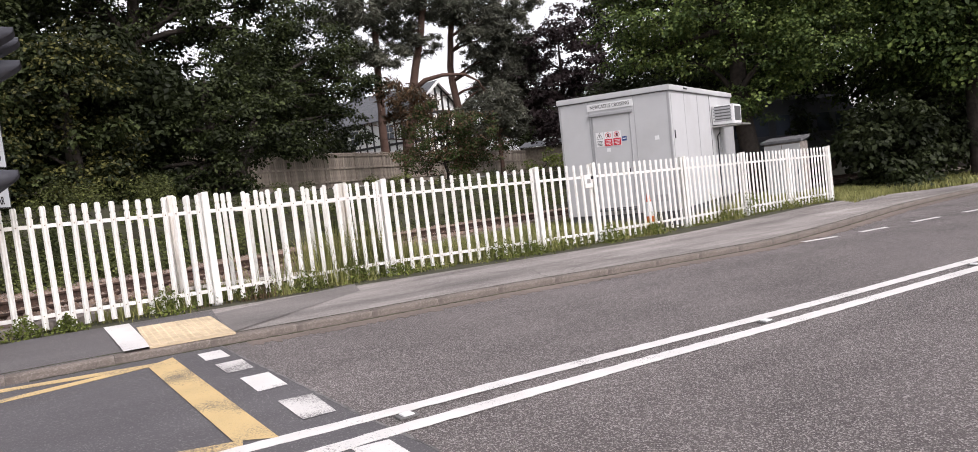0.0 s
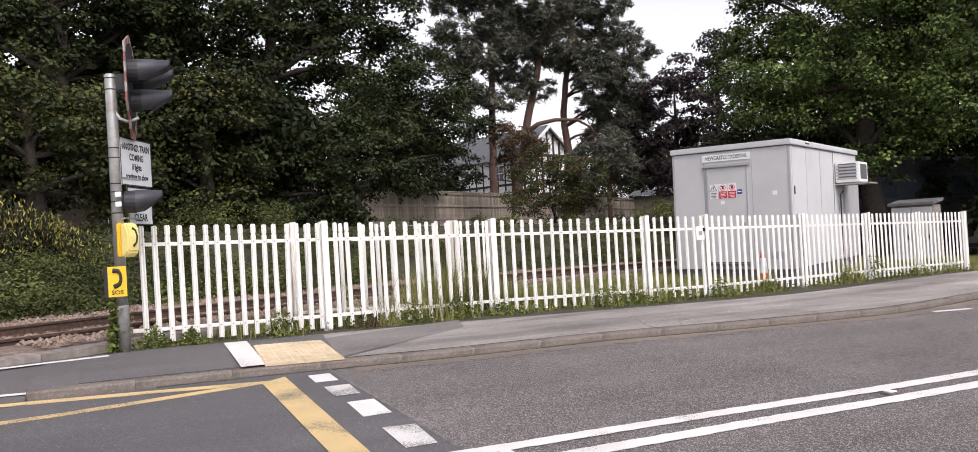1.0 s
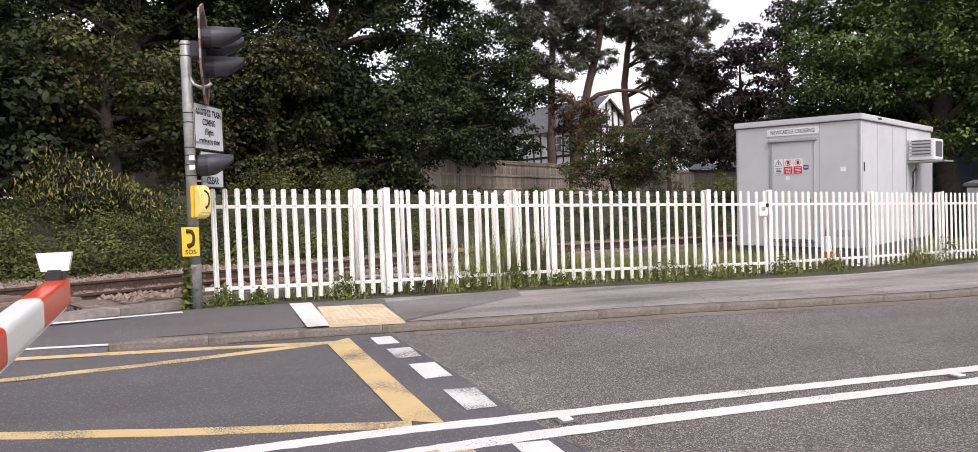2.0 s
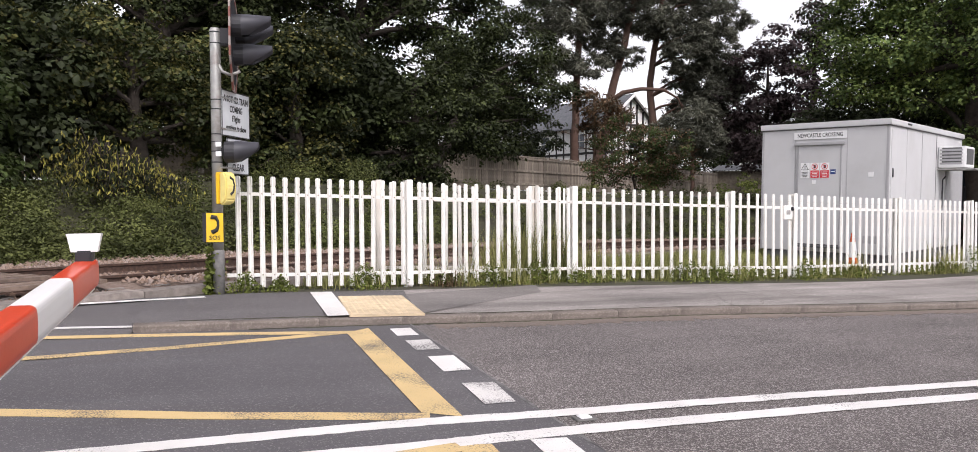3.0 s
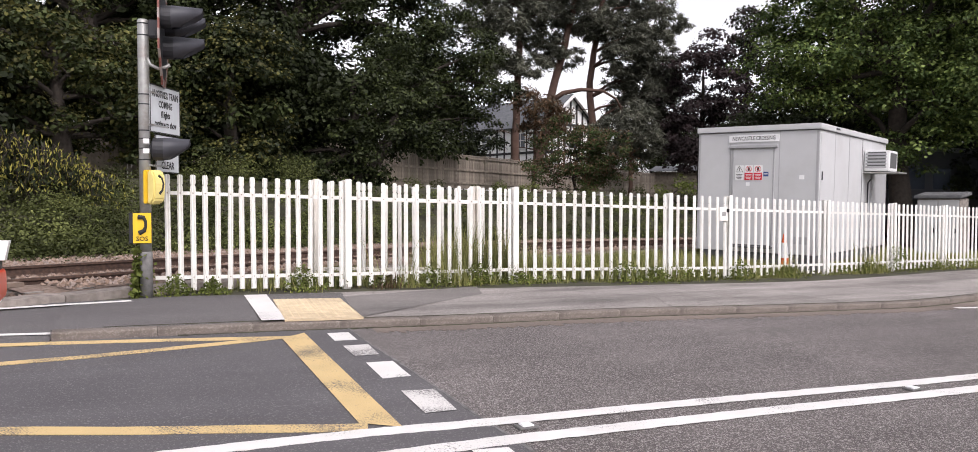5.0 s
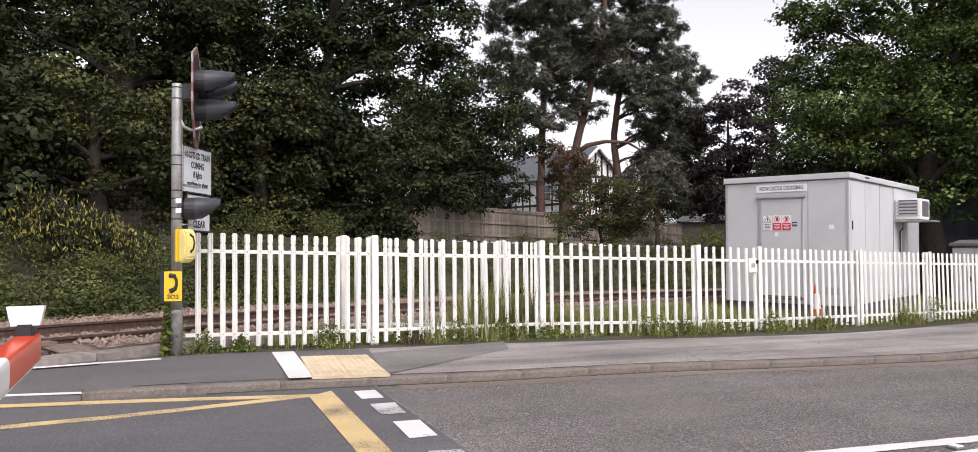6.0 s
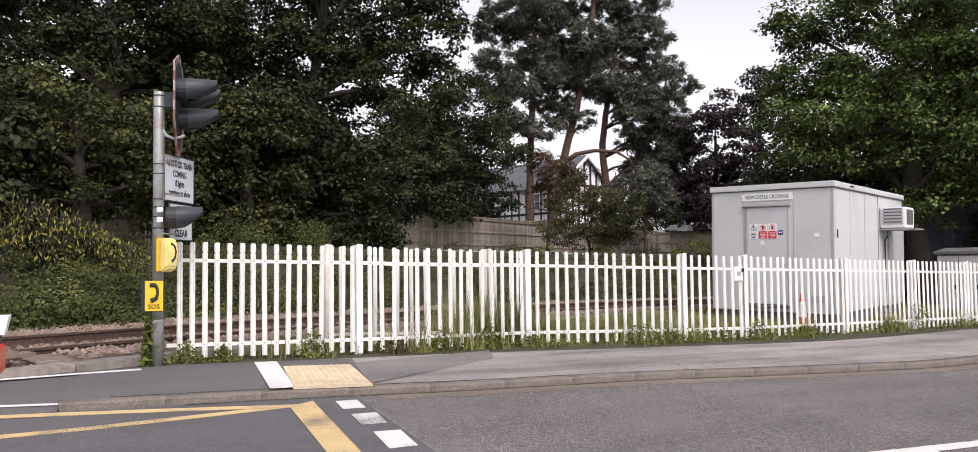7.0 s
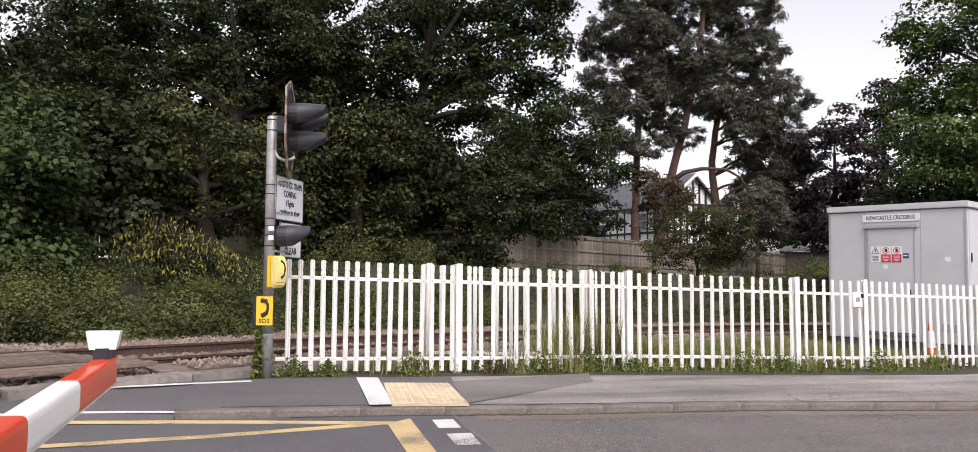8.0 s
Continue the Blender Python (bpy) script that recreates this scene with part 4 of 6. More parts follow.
    part("wall_notice", box(-0.42, -0.31, -0.008, -0.001, 1.76, 1.86), M_SIGN_WHITE, root, "small white notice on the wall")
    part("air_grille", box(-0.5, -0.2, -0.012, 0.0, 0.25, 0.42, 0.004), M_HUT_TRIM, root)
    # long side
    for k, y in enumerate((1.22, 2.4, 3.6)):
        part("side_joint", box(-0.004, 0.008, y - 0.012, y + 0.012, 0.0, H - 0.13), M_HUT_DARK if k == 2 else M_HUT_TRIM, root)
    part("side_door", box(-0.002, 0.014, 0.14, 1.18, 0.1, H - 0.2, 0.004), M_HUT, root, "paler flush side door")
    part("door_lock", box(0.012, 0.03, 0.2, 0.26, 1.75, 1.95, 0.004), M_BLACK, root)
    part("drain_slot", box(0.03, 0.055, 1.1, 1.4, H - 0.06, H - 0.02), M_BLACK, root)
    part("rear_panel", box(-0.002, 0.05, 4.45, L - 0.05, 0.0, H - 0.4, 0.006), M_HUT_TRIM, root)
    part("conduit", tube([(0.05, 4.05, 0.1), (0.05, 4.05, 1.75), (0.12, 4.05, 1.85)], 0.02, 6), M_BLACK, root)
    ac = part("air_conditioner", box(0.02, 0.62, 3.72, 4.62, 2.06, 2.6, 0.015), M_SIGN_WHITE, root, "white window air conditioner on a bracket")
    for k in range(5):
        part("louvre", box(0.06, 0.56, 3.7, 3.722, 2.14 + k * 0.085, 2.19 + k * 0.085, 0.004), M_HUT_TRIM, ac)
        part("louvre_gap", box(0.1, 0.54, 3.712, 3.719, 2.19 + k * 0.085, 2.225 + k * 0.085), M_HUT_DARK, ac)
    part("grille", box(0.6, 0.63, 3.85, 4.5, 2.14, 2.54, 0.006), M_HUT_DARK, ac, "dark outer grille")
    part("bracket", box(0.0, 0.85, 3.7, 4.66, 2.0, 2.04, 0.004), M_GALV, root, "galvanised bracket shelf")


hut()


# ---- signal post with signs and telephone ----
def signal_post():
    bx, by = -7.18, 7.41
    bz = slope(bx, by) + 0.08
    root = thing("crossing_signal", Matrix.Translation((bx, by, bz)), "galvanised crossing signal post with wig-wag lamps and ivy at its foot", "signal post")
    H = 3.42
    part("pole", tube([(0, 0, 0.55), (0, 0, H - 0.02), (0, 0, H)], [0.066, 0.066, 0.055], 20), M_GALV, root, "weathered galvanised pole", smooth=True)
    part("sleeve", tube([(0, 0, -0.1), (0, 0, 0.56), (0, 0, 0.575)], [0.073, 0.073, 0.067], 20), M_TAR, root, "dark bitumen-painted foot", smooth=True)
    for z in (3.36, 3.22, 2.5, 2.38, 2.06, 1.96, 1.84, 1.7):
        part("band_clamp", tube([(0, 0, z), (0, 0, z + 0.014)], 0.0685, 20), M_BLACK, root)
    # frame of all faces that look along the road: local x runs across the face, local y is its normal
    e, n = Vector((-0.26, 0.966, 0)), Vector((0.966, 0.26, 0))
    eh, nh = Vector((-0.6, 0.8, 0)), Vector((0.8, 0.6, 0))

    def at(across, up, out, head=False):
        """A face's own frame: x across it, y up, z out of it. The lamp head is turned a little further than the plates."""
        a, b = (eh, nh) if head else (e, n)
        turn = Matrix(((a.x, 0, b.x, 0), (a.y, 0, b.y, 0), (0, 1, 0, 0), (0, 0, 0, 1)))
        return Matrix.Translation(a * across + b * out + Vector((0, 0, up))) @ turn

    def flat(name, w, h, m, material, parent, label="", t=0.006, bevel=0.0):
        bm = box(-w / 2, w / 2, -h / 2, h / 2, -t, 0, bevel)
        bm.transform(m)
        return part(name, bm, material, parent, label)

    # another-train sign
    s = flat("train_sign", 0.76, 0.6, at(0.36, 2.35, 0.085), M_SIGN_GREY, root, "white plate lettered for another train coming", 0.008, 0.003)
    for w, h, x, y in ((0.76, 0.014, 0, 0.293), (0.76, 0.014, 0, -0.293), (0.014, 0.6, 0.373, 0), (0.014, 0.6, -0.373, 0)):
        flat("sign_border", w, h, at(0.36 + x, 2.35 + y, 0.088), M_INK, s, t=0.003)
    for body, z, size in (("ANOTHER TRAIN", 2.535, 0.12), ("COMING", 2.41, 0.12), ("if lights", 2.29, 0.115), ("continue to show", 2.17, 0.11)):
        text(body, size, M_INK, s, at(0.36, z, 0.0865), narrow=0.7, bold=0.003)
    # lower plate behind the small lamp
    k = flat("clear_sign", 0.6, 0.48, at(0.42, 1.8, 0.075), M_SIGN_GREY, root, "white plate partly hidden by a lamp", 0.008, 0.003)
    for w, h, x, y in ((0.6, 0.014, 0, 0.233), (0.6, 0.014, 0, -0.233), (0.014, 0.48, 0.293, 0), (0.014, 0.48, -0.293, 0)):
        flat("sign_border", w, h, at(0.42 + x, 1.8 + y, 0.078), M_INK, k, t=0.003)
    text("CLEAR", 0.13, M_INK, k, at(0.42, 1.65, 0.0765), narrow=0.85, bold=0.003)
    for z in (2.15, 2.55, 1.65, 1.9):
        part("sign_bracket", box(-0.02, 0.4, -0.02, 0.0, -0.015, 0.015, m=at(0.0, z, 0.078)), M_GALV, root)

    # wig-wag head: black board with red and white border, two red lamps above one amber
    cz, cx = 3.31, 0.1
    board_outline = [(-0.5, 0.42), (0.0, 0.62), (0.5, 0.42), (0.5, -0.3), (0.16, -0.68), (-0.16, -0.68), (-0.5, -0.3)]
    bm = prism(board_outline, -0.012, 0.0)
    bm.transform(at(cx, cz, 0.22, True))
    board = part("backing_board", bm, M_BLACK, root, "black backing board edged in red and white")
    pts = board_outline + board_outline[:1]
    i = 0
    for (ax, ay), (b_x, b_y) in zip(pts, pts[1:]):
        l = math.hypot(b_x - ax, b_y - ay)
        cnt = max(2, round(l / 0.12))
        d = Vector((b_x - ax, b_y - ay, 0)) / l
        for c in range(cnt):
            lo, hi = l * c / cnt, l * (c + 1) / cnt
            m = at(cx, cz, 0.222, True) @ Matrix.Translation((ax, ay, 0)) @ Matrix(((d.x, -d.y, 0, 0), (d.y, d.x, 0, 0), (0, 0, 1, 0), (0, 0, 0, 1)))
            bm = box(lo, hi, -0.075, 0.004, -0.018, 0.004)
            bm.transform(m)
            part("border_band", bm, M_DULL_RED if i % 2 else M_DULL_WHITE, board)
            i += 1

    def lamp(x, z, r, parent, length=0.4, out=0.32):
        bm = tube([(0, 0, -0.14), (0, 0, -0.12), (0, 0, 0.0)], [r * 0.7, r * 1.02, r * 1.05], 18)
        bm.transform(at(x, z, out + 0.02, True))
        body = part("lamp_housing", bm, M_BLACK, parent, "black lamp housing")
        # hood: a tunnel, longer above, tapering towards its lower lip
        bm = bmesh.new()
        rings = []
        for ro in (r * 1.08, r * 1.02):
            a_ring, b_ring = [], []
            for q in range(21):
                t = radians(-65 + q * 310 / 20) + radians(0)
                ang = t + math.pi / 2 - radians(90)
                px, py = ro * math.sin(ang - radians(90)), ro * math.cos(ang - radians(90))
                reach = length * (0.22 + 0.78 * min(1, max(0, (py / ro + 1) / 1.35)))
                a_ring.append(bm.verts.new((px, py, 0)))
                b_ring.append(bm.verts.new((px * 0.94, py * 0.9, reach)))
            rings.append((a_ring, b_ring))
        for a_ring, b_ring in rings:
            for q in range(20):
                bm.faces.new((a_ring[q], a_ring[q + 1], b_ring[q + 1], b_ring[q]))
        for q in range(20):
            bm.faces.new((rings[0][1][q], rings[0][1][q + 1], rings[1][1][q + 1], rings[1][1][q]))
        bmesh.ops.recalc_face_normals(bm, faces=bm.faces)
        bm.transform(at(x, z, out + 0.02, True))
        part("hood", bm, M_HOOD, body, "long faded black lamp hood", smooth=True)
        bm = tube([(0, 0, -0.01), (0, 0, 0.004), (0, 0, 0.016)], [r * 0.98, r * 0.9, r * 0.4], 18)
        bm.transform(at(x, z, out + 0.02, True))
        part("lens", bm, M_GLASS, body, "dark unlit lens")
        return body

    lamp(cx - 0.26, cz + 0.12, 0.135, root, 0.36)
    lamp(cx + 0.26, cz + 0.12, 0.135, root, 0.36)
    lamp(cx, cz - 0.2, 0.135, root, 0.36)
    part("head_bracket", box(-0.05, 0.12, -0.1, 0.12, 0.05, 0.2, 0.02, m=at(0, 3.3, 0.0, True)), M_BLACK, root, "black bracket behind the lamps")
    part("cable", tube([(0.04, 0.0, 2.97), (0.08, 0.03, 2.87), (0.15, 0.08, 2.83), (0.22, 0.13, 2.85), (0.26, 0.16, 2.88)], 0.022, 8), M_GALV, root, "curved grey cable conduit", smooth=True)
    # small lamp lower down
    lamp(0.0, 1.84, 0.135, root, 0.3, 0.2)
    part("lamp_bracket", box(-0.07, 0.07, -0.06, 0.06, 0.06, 0.2, 0.01, m=at(0.0, 1.84, 0.0, True)), M_BLACK, root)
    for z in (1.87, 1.99):
        part("reflector", box(-0.035, 0.035, -0.03, 0.03, 0, 0.01, m=Matrix.Translation((0.11, -0.085, z - 0.06)) @ Matrix.Rotation(radians(20), 4, "Z") @ Matrix.Rotation(radians(90), 4, "X")), M_SIGN_WHITE, root, "small white reflector")

    # telephone cabinet: faces the road, hooded yellow case
    face = Matrix.Translation((0.085, 0.03, 0)) @ Matrix.Rotation(radians(86), 4, "Z")
    bm = bmesh.new()
    prof = [(0.0, -0.21), (0.06, -0.21), (0.115, -0.15), (0.135, 0.02), (0.12, 0.15), (0.08, 0.21), (0.0, 0.21)]
    a = [bm.verts.new((-0.09, -u, v)) for u, v in prof]
    b = [bm.verts.new((0.09, -u, v)) for u, v in prof]
    bm.faces.new(a), bm.faces.new(b[::-1])
    for q in range(len(prof)):
        bm.faces.new((a[q], b[q], b[(q + 1) % 7], a[(q + 1) % 7]))
    bmesh.ops.recalc_face_normals(bm, faces=bm.faces)
    bmesh.ops.bevel(bm, geom=list(bm.edges), offset=0.02, segments=2, affect="EDGES")
    bm.transform(Matrix.Translation((0, 0, 1.37)) @ face)
    phone = part("telephone_case", bm, M_YELLOW_PALE, root, "faded yellow telephone case")
    bm = box(-0.112, 0.112, 0.0, 0.04, -0.2, 0.21, 0.01)
    bm.transform(Matrix.Translation((0, 0, 1.37)) @ face)
    part("back_plate", bm, M_YELLOW, phone)
    handset = [(-0.015, -0.13, 0.14), (0.03, -0.142, 0.11), (0.045, -0.152, 0.04), (0.03, -0.148, -0.04), (-0.01, -0.138, -0.08)]
    bm = tube([Matrix.Translation((0, 0, 1.37)) @ face @ Vector((p[0], p[1] + 0.02, p[2])) for p in handset], [0.022, 0.014, 0.012, 0.014, 0.022], 6)
    part("handset_symbol", bm, M_INK, phone)
    # SOS plate, facing the road
    turn = Matrix.Translation((0.02, -0.09, 0.87)) @ Matrix.Rotation(radians(26), 4, "Z") @ Matrix.Rotation(radians(90), 4, "X")
    bm = box(-0.15, 0.12, -0.19, 0.19, -0.03, -0.004, 0.004)
    bm.transform(turn)
    plate = part("sos_plate", bm, M_BLACK, root, "dark grey plate")
    bm = box(-0.1, 0.115, -0.185, 0.185, -0.005, 0.004, 0.002)
    bm.transform(turn)
    yellow = part("sos_face", bm, M_YELLOW, plate, "yellow face with a black handset")
    pts = [(-0.035, 0.135), (0.025, 0.13), (0.05, 0.08), (0.052, 0.02), (0.035, -0.03), (-0.025, -0.06)]
    bm = tube([turn @ Vector((p[0], p[1], 0.004)) for p in pts], [0.03, 0.026, 0.018, 0.018, 0.026, 0.032], 8)
    part("handset_symbol", bm, M_INK, yellow)
    text("SOS", 0.075, M_INK, yellow, turn @ Matrix.Translation((0.008, -0.132, 0.0075)), narrow=1.1, bold=0.001)
    rng = np.random.default_rng(8)
    n_l = 520
    h = rng.uniform(0, 1, n_l) ** 1.3 * 0.64
    t = rng.normal(3.4, 0.75, n_l)
    rad = 0.085 + rng.uniform(0, 0.09, n_l) * (1.2 - h)
    ivy = np.stack([np.cos(t) * rad, np.sin(t) * rad, h], 1)
    leaves("ivy", ivy, 0.055, M_LEAF_IVY, root, "green ivy climbing the pole", seed=3)


signal_post()


# ---- barrier ----
def barrier():
    tip, d = Vector((-3.12, 2.33, 1.085)), Vector((0.674, -0.739, 0)).normalized()
    length = 5.3
    m = Matrix(((d.x, -d.y, 0, tip.x), (d.y, d.x, 0, tip.y), (0, 0, 1, tip.z), (0, 0, 0, 1)))
    root = thing("barrier", m, "lowered red and white level crossing barrier boom", "barrier")
    edges = [0, 0.58, 1.14, 1.74, 2.42, 3.02, 3.62, 4.22, 4.82, length]
    for i, (a, b) in enumerate(zip(edges, edges[1:])):
        bm = bmesh.new()
        rings = []
        for x in (a, b):
            s = 0.96 + 0.012 * x
            turns = [k * math.tau / 28 for k in range(28)]
            prof = [(0.05 * math.copysign(abs(math.cos(a)) ** 0.4, math.cos(a)), 0.068 * math.copysign(abs(math.sin(a)) ** 0.4, math.sin(a)) - 0.0125) for a in turns]
            rings.append([bm.verts.new((x, u * s, v * s + 0.034 - 0.062 * x)) for u, v in prof])
        for k in range(28):
            bm.faces.new((rings[0][k], rings[0][(k + 1) % 28], rings[1][(k + 1) % 28], rings[1][k]))
        bm.faces.new(rings[0][::-1])
        bm.faces.new(rings[1])
        bmesh.ops.recalc_face_normals(bm, faces=bm.faces)
        red = i % 2 == 0
        part("boom_band", bm, M_BAND_RED if red else M_BAND_WHITE, root, "red reflective band" if red else "white reflective band")
    bm = box(0, length, -0.03, 0.03, -0.056, -0.042, 0.002)
    for v in bm.verts:
        v.co.z -= 0.063 * v.co.x
    part("boom_trim", bm, M_BAND_WHITE, root, "white strip along the underside")
    stem = part("lamp_stem", box(0.0, 0.09, -0.035, 0.035, 0.07, 0.128, 0.008), M_BLACK, root, "black stem")
    # tip plate, wider at its top, looking back along the boom
    bm = prism([(-0.054, 0.0), (0.054, 0.0), (0.071, 0.082), (-0.071, 0.082)], -0.025, 0.025)
    bm.transform(Matrix.Translation((0.045, 0, 0.122)) @ Matrix(((0, 0, 1, 0), (1, 0, 0, 0), (0, 1, 0, 0), (0, 0, 0, 1))))
    part("tip_lamp", bm, M_BAND_WHITE, root, "white tapered tip lamp cover")
    foot = tip + d * 5.25
    drop = tip.z - slope(foot.x, foot.y)
    part("barrier_machine", box(5.05, 5.55, -0.25, 0.25, -drop + 0.0, 0.05, 0.03), M_GALV, root, "grey barrier machine cabinet")


barrier()


# ---- traffic cone by the hut ----
def cone():
    x, y = 0.52, 18.2
    root = thing("traffic_cone", Matrix.Translation((x, y, slope(x, y) - 0.02)) @ Matrix.Diagonal((0.85, 0.85, 0.9, 1)), "orange traffic cone with a white sleeve by the hut", "traffic cone")
    part("base", box(-0.19, 0.19, -0.19, 0.19, 0, 0.05, 0.012), M_BLACK, root)
    part("lower_cone", tube([(0, 0, 0.045), (0, 0, 0.4)], [0.15, 0.115], 16), M_ORANGE, root)
    part("sleeve", tube([(0, 0, 0.4), (0, 0, 0.78)], [0.117, 0.07], 16), M_SIGN_WHITE, root, "white reflective sleeve")
    part("upper_cone", tube([(0, 0, 0.78), (0, 0, 1.0)], [0.068, 0.03], 16), M_ORANGE, root)


cone()


# ---- board fences on the bank ----
def board_fence(a, b, top_a, top_b, n_bays, label, height=1.75):
    (ax, ay), (bx, by) = a, b
    length, ang = math.hypot(bx - ax, by - ay), math.atan2(by - ay, bx - ax)
    step = length / n_bays
    boards = []
    for w in range(3):
        me = bpy.data.meshes.new("board")
        bm = box(-0.066 - 0.006 * w, 0.066 + 0.006 * w, -0.011, 0.011, 0, height - 0.1, 0.0)
        bm.to_mesh(me)
        bm.free()
        boards.append(me)
    rng = random.Random(int(ax * 10))
    for k in range(n_bays):
        x, y = ax + (bx - ax) * k / n_bays, ay + (by - ay) * k / n_bays
        z0 = top_a + (top_b - top_a) * k / n_bays - height
        z1 = top_a + (top_b - top_a) * (k + 1) / n_bays - height
        root = thing("board_fence", Matrix.Translation((x, y, z0)) @ Matrix.Rotation(ang, 4, "Z"), label, "fence", "board fence bays")
        fall = (z1 - z0) / step
        part("post", box(-0.06, 0.06, -0.06, 0.06, -0.5, height + 0.06, 0.008), M_PANEL, root)
        for h in (0.35, 1.0, height - 0.12):
            bm = box(0.06, step - 0.06, -0.07, -0.02, h - 0.045, h + 0.045, 0.004)
            for v in bm.verts:
                v.co.z += fall * v.co.x
            part("arris_rail", bm, M_PANEL, root)
        bm = box(0.0, step, -0.05, 0.04, height - 0.03, height + 0.015, 0.004)
        for v in bm.verts:
            v.co.z += fall * v.co.x
        part("capping", bm, M_PANEL, root)
        n = int(step / 0.14)
        for i in range(n):
            p = obj("board", boards[rng.randrange(3)], M_PANEL, root)
            xx = (i + 0.5) * step / n
            p.matrix_local = Matrix.Translation((xx, rng.uniform(-0.006, 0.006), 0.06 + fall * xx + rng.uniform(-0.012, 0.012)))


board_fence((-24.6, 11.5), (-15.6, 30.2), 4.0, 3.8, 8, "weathered grey close-board fence half hidden by shrubs")
board_fence((-15.6, 30.2), (-12.2, 42.3), 3.8, 3.68, 5, "weathered grey close-board fence along the railway bank")
board_fence((-12.2, 42.3), (-6.2, 60.0), 3.68, 3.4, 7, "weathered grey close-board fence further along the bank")


# ---- trees ----
def limb(bm, rng, p, d, length, r, depth, tips, bend=0.25, split=(2, 3), sides=7, rise=0.1):
    """A limb that bends, tapers and forks; the ends are collected in tips."""
    pts, rad = [p.copy()], [r]
    n = 4
    for k in range(n):
        d = (d + Vector((rng.gauss(0, bend), rng.gauss(0, bend), rng.gauss(rise, bend * 0.6))) * 0.5).normalized()
        p = p + d * length / n
        pts.append(p.copy())
        rad.append(r * (1 - 0.45 * (k + 1) / n))
    tube(pts, rad, sides, bm, cap=False)
    tips.append((p.copy(), depth))
    if depth > 0:
        for _ in range(rng.randint(*split)):
            k = rng.randint(2, n)
            out = Vector((rng.gauss(0, 1), rng.gauss(0, 1), rng.gauss(0.25, 0.5))).normalized()
            limb(bm, rng, pts[k], (d * 0.55 + out * 0.75).normalized(), length * rng.uniform(0.55, 0.8), rad[k] * 0.66, depth - 1, tips, bend, split, max(4, sides - 1), rise)


def clumps(rng, blobs, count, shell=0.6, flat=0.55):
    """Points on the upper shells of many small lumps, so that lit layers, dark gaps and an uneven outline stay."""
    c = np.array([b[0] for b in blobs])
    r = np.array([b[1] for b in blobs])
    w = r ** 2
    k = rng.choice(len(c), count, p=w / w.sum())
    v = rng.normal(size=(count, 3))
    v /= np.linalg.norm(v, axis=1, keepdims=True)
    under = (v[:, 2] < -0.1) & (rng.random(count) < 0.75)
    v[under, 2] *= -1
    rad = r[k] * (shell + (1 - shell) * rng.random(count)) * rng.normal(1, 0.15, count)
    v[:, 2] *= flat
    spot = c[k] + v * rad[:, None]
    spot[:, 2] -= 0.28 * (v[:, 0] ** 2 + v[:, 1] ** 2) * rad
    return spot, v


def crown_blobs(seed, centre, radii, count, size, droop=0.0, low=-1.0):
    rng = np.random.default_rng(seed)
    out = []
    while len(out) < count:
        v = rng.normal(size=3)
        v /= np.linalg.norm(v)
        v *= rng.uniform(0.35, 1.0) ** 0.6
        if v[2] < low:
            continue
        p = np.array(centre) + v * np.array(radii) * (1 + 0.12 * rng.normal())
        out.append((p, size * rng.choice([0.5, 0.8, 1.1, 1.5])))
    return out


def broadleaf(name, base, height, spread, crown_low, material, label, seed, n_leaves=26000, leaf=0.17, lean=(0, 0), blobs=55, trunk_r=0.28, bark=M_BARK, clump=1.15, second=None, group="trees of the bank"):
    rng = random.Random(seed)
    x, y = base
    z = land(x, y) - 0.15
    root = thing(name, Matrix.Translation((x, y, z)), label, "tree", group)
    bm, tips = bmesh.new(), []
    top = Vector((lean[0], lean[1], height * 0.55))
    pts = [Vector((0, 0, 0)), Vector((0.05, 0.03, 0.5)), top * 0.35 + Vector((rng.gauss(0, 0.15), rng.gauss(0, 0.15), 0)), top * 0.7, top]
    rr = [trunk_r * 1.35, trunk_r, trunk_r * 0.85, trunk_r * 0.65, trunk_r * 0.45]
    tube(pts, rr, 10, bm)
    for k in range(9):
        a = rng.uniform(0, 6.28)
        s = rng.uniform(0.35, 1.0)
        start = pts[2].lerp(pts[4], max(0, (s - 0.3) / 0.7))
        limb(bm, rng, start, Vector((math.cos(a), math.sin(a), rng.uniform(0.25, 0.9))).normalized(), spread * rng.uniform(0.5, 0.8), trunk_r * 0.4, 2, tips)
    part("trunk", bm, bark, root, "dark branching trunk", smooth=True)
    mid = (crown_low + height) / 2
    bl = crown_blobs(seed, (lean[0] * 0.6, lean[1] * 0.6, mid), (spread, spread, (height - crown_low) / 2), blobs, clump)
    bl += [(np.array(p), clump * 0.7) for p, dd in tips if dd < 2 and p.z > crown_low]
    nrng = np.random.default_rng(seed)
    pts_l, v = clumps(nrng, bl, n_leaves)
    # second colour goes outermost; a lighter one paints in the lit outside
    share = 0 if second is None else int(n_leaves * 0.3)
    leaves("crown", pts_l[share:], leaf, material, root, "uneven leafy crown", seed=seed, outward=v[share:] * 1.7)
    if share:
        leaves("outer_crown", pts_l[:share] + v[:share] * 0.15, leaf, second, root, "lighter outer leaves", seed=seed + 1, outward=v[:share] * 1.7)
    return root


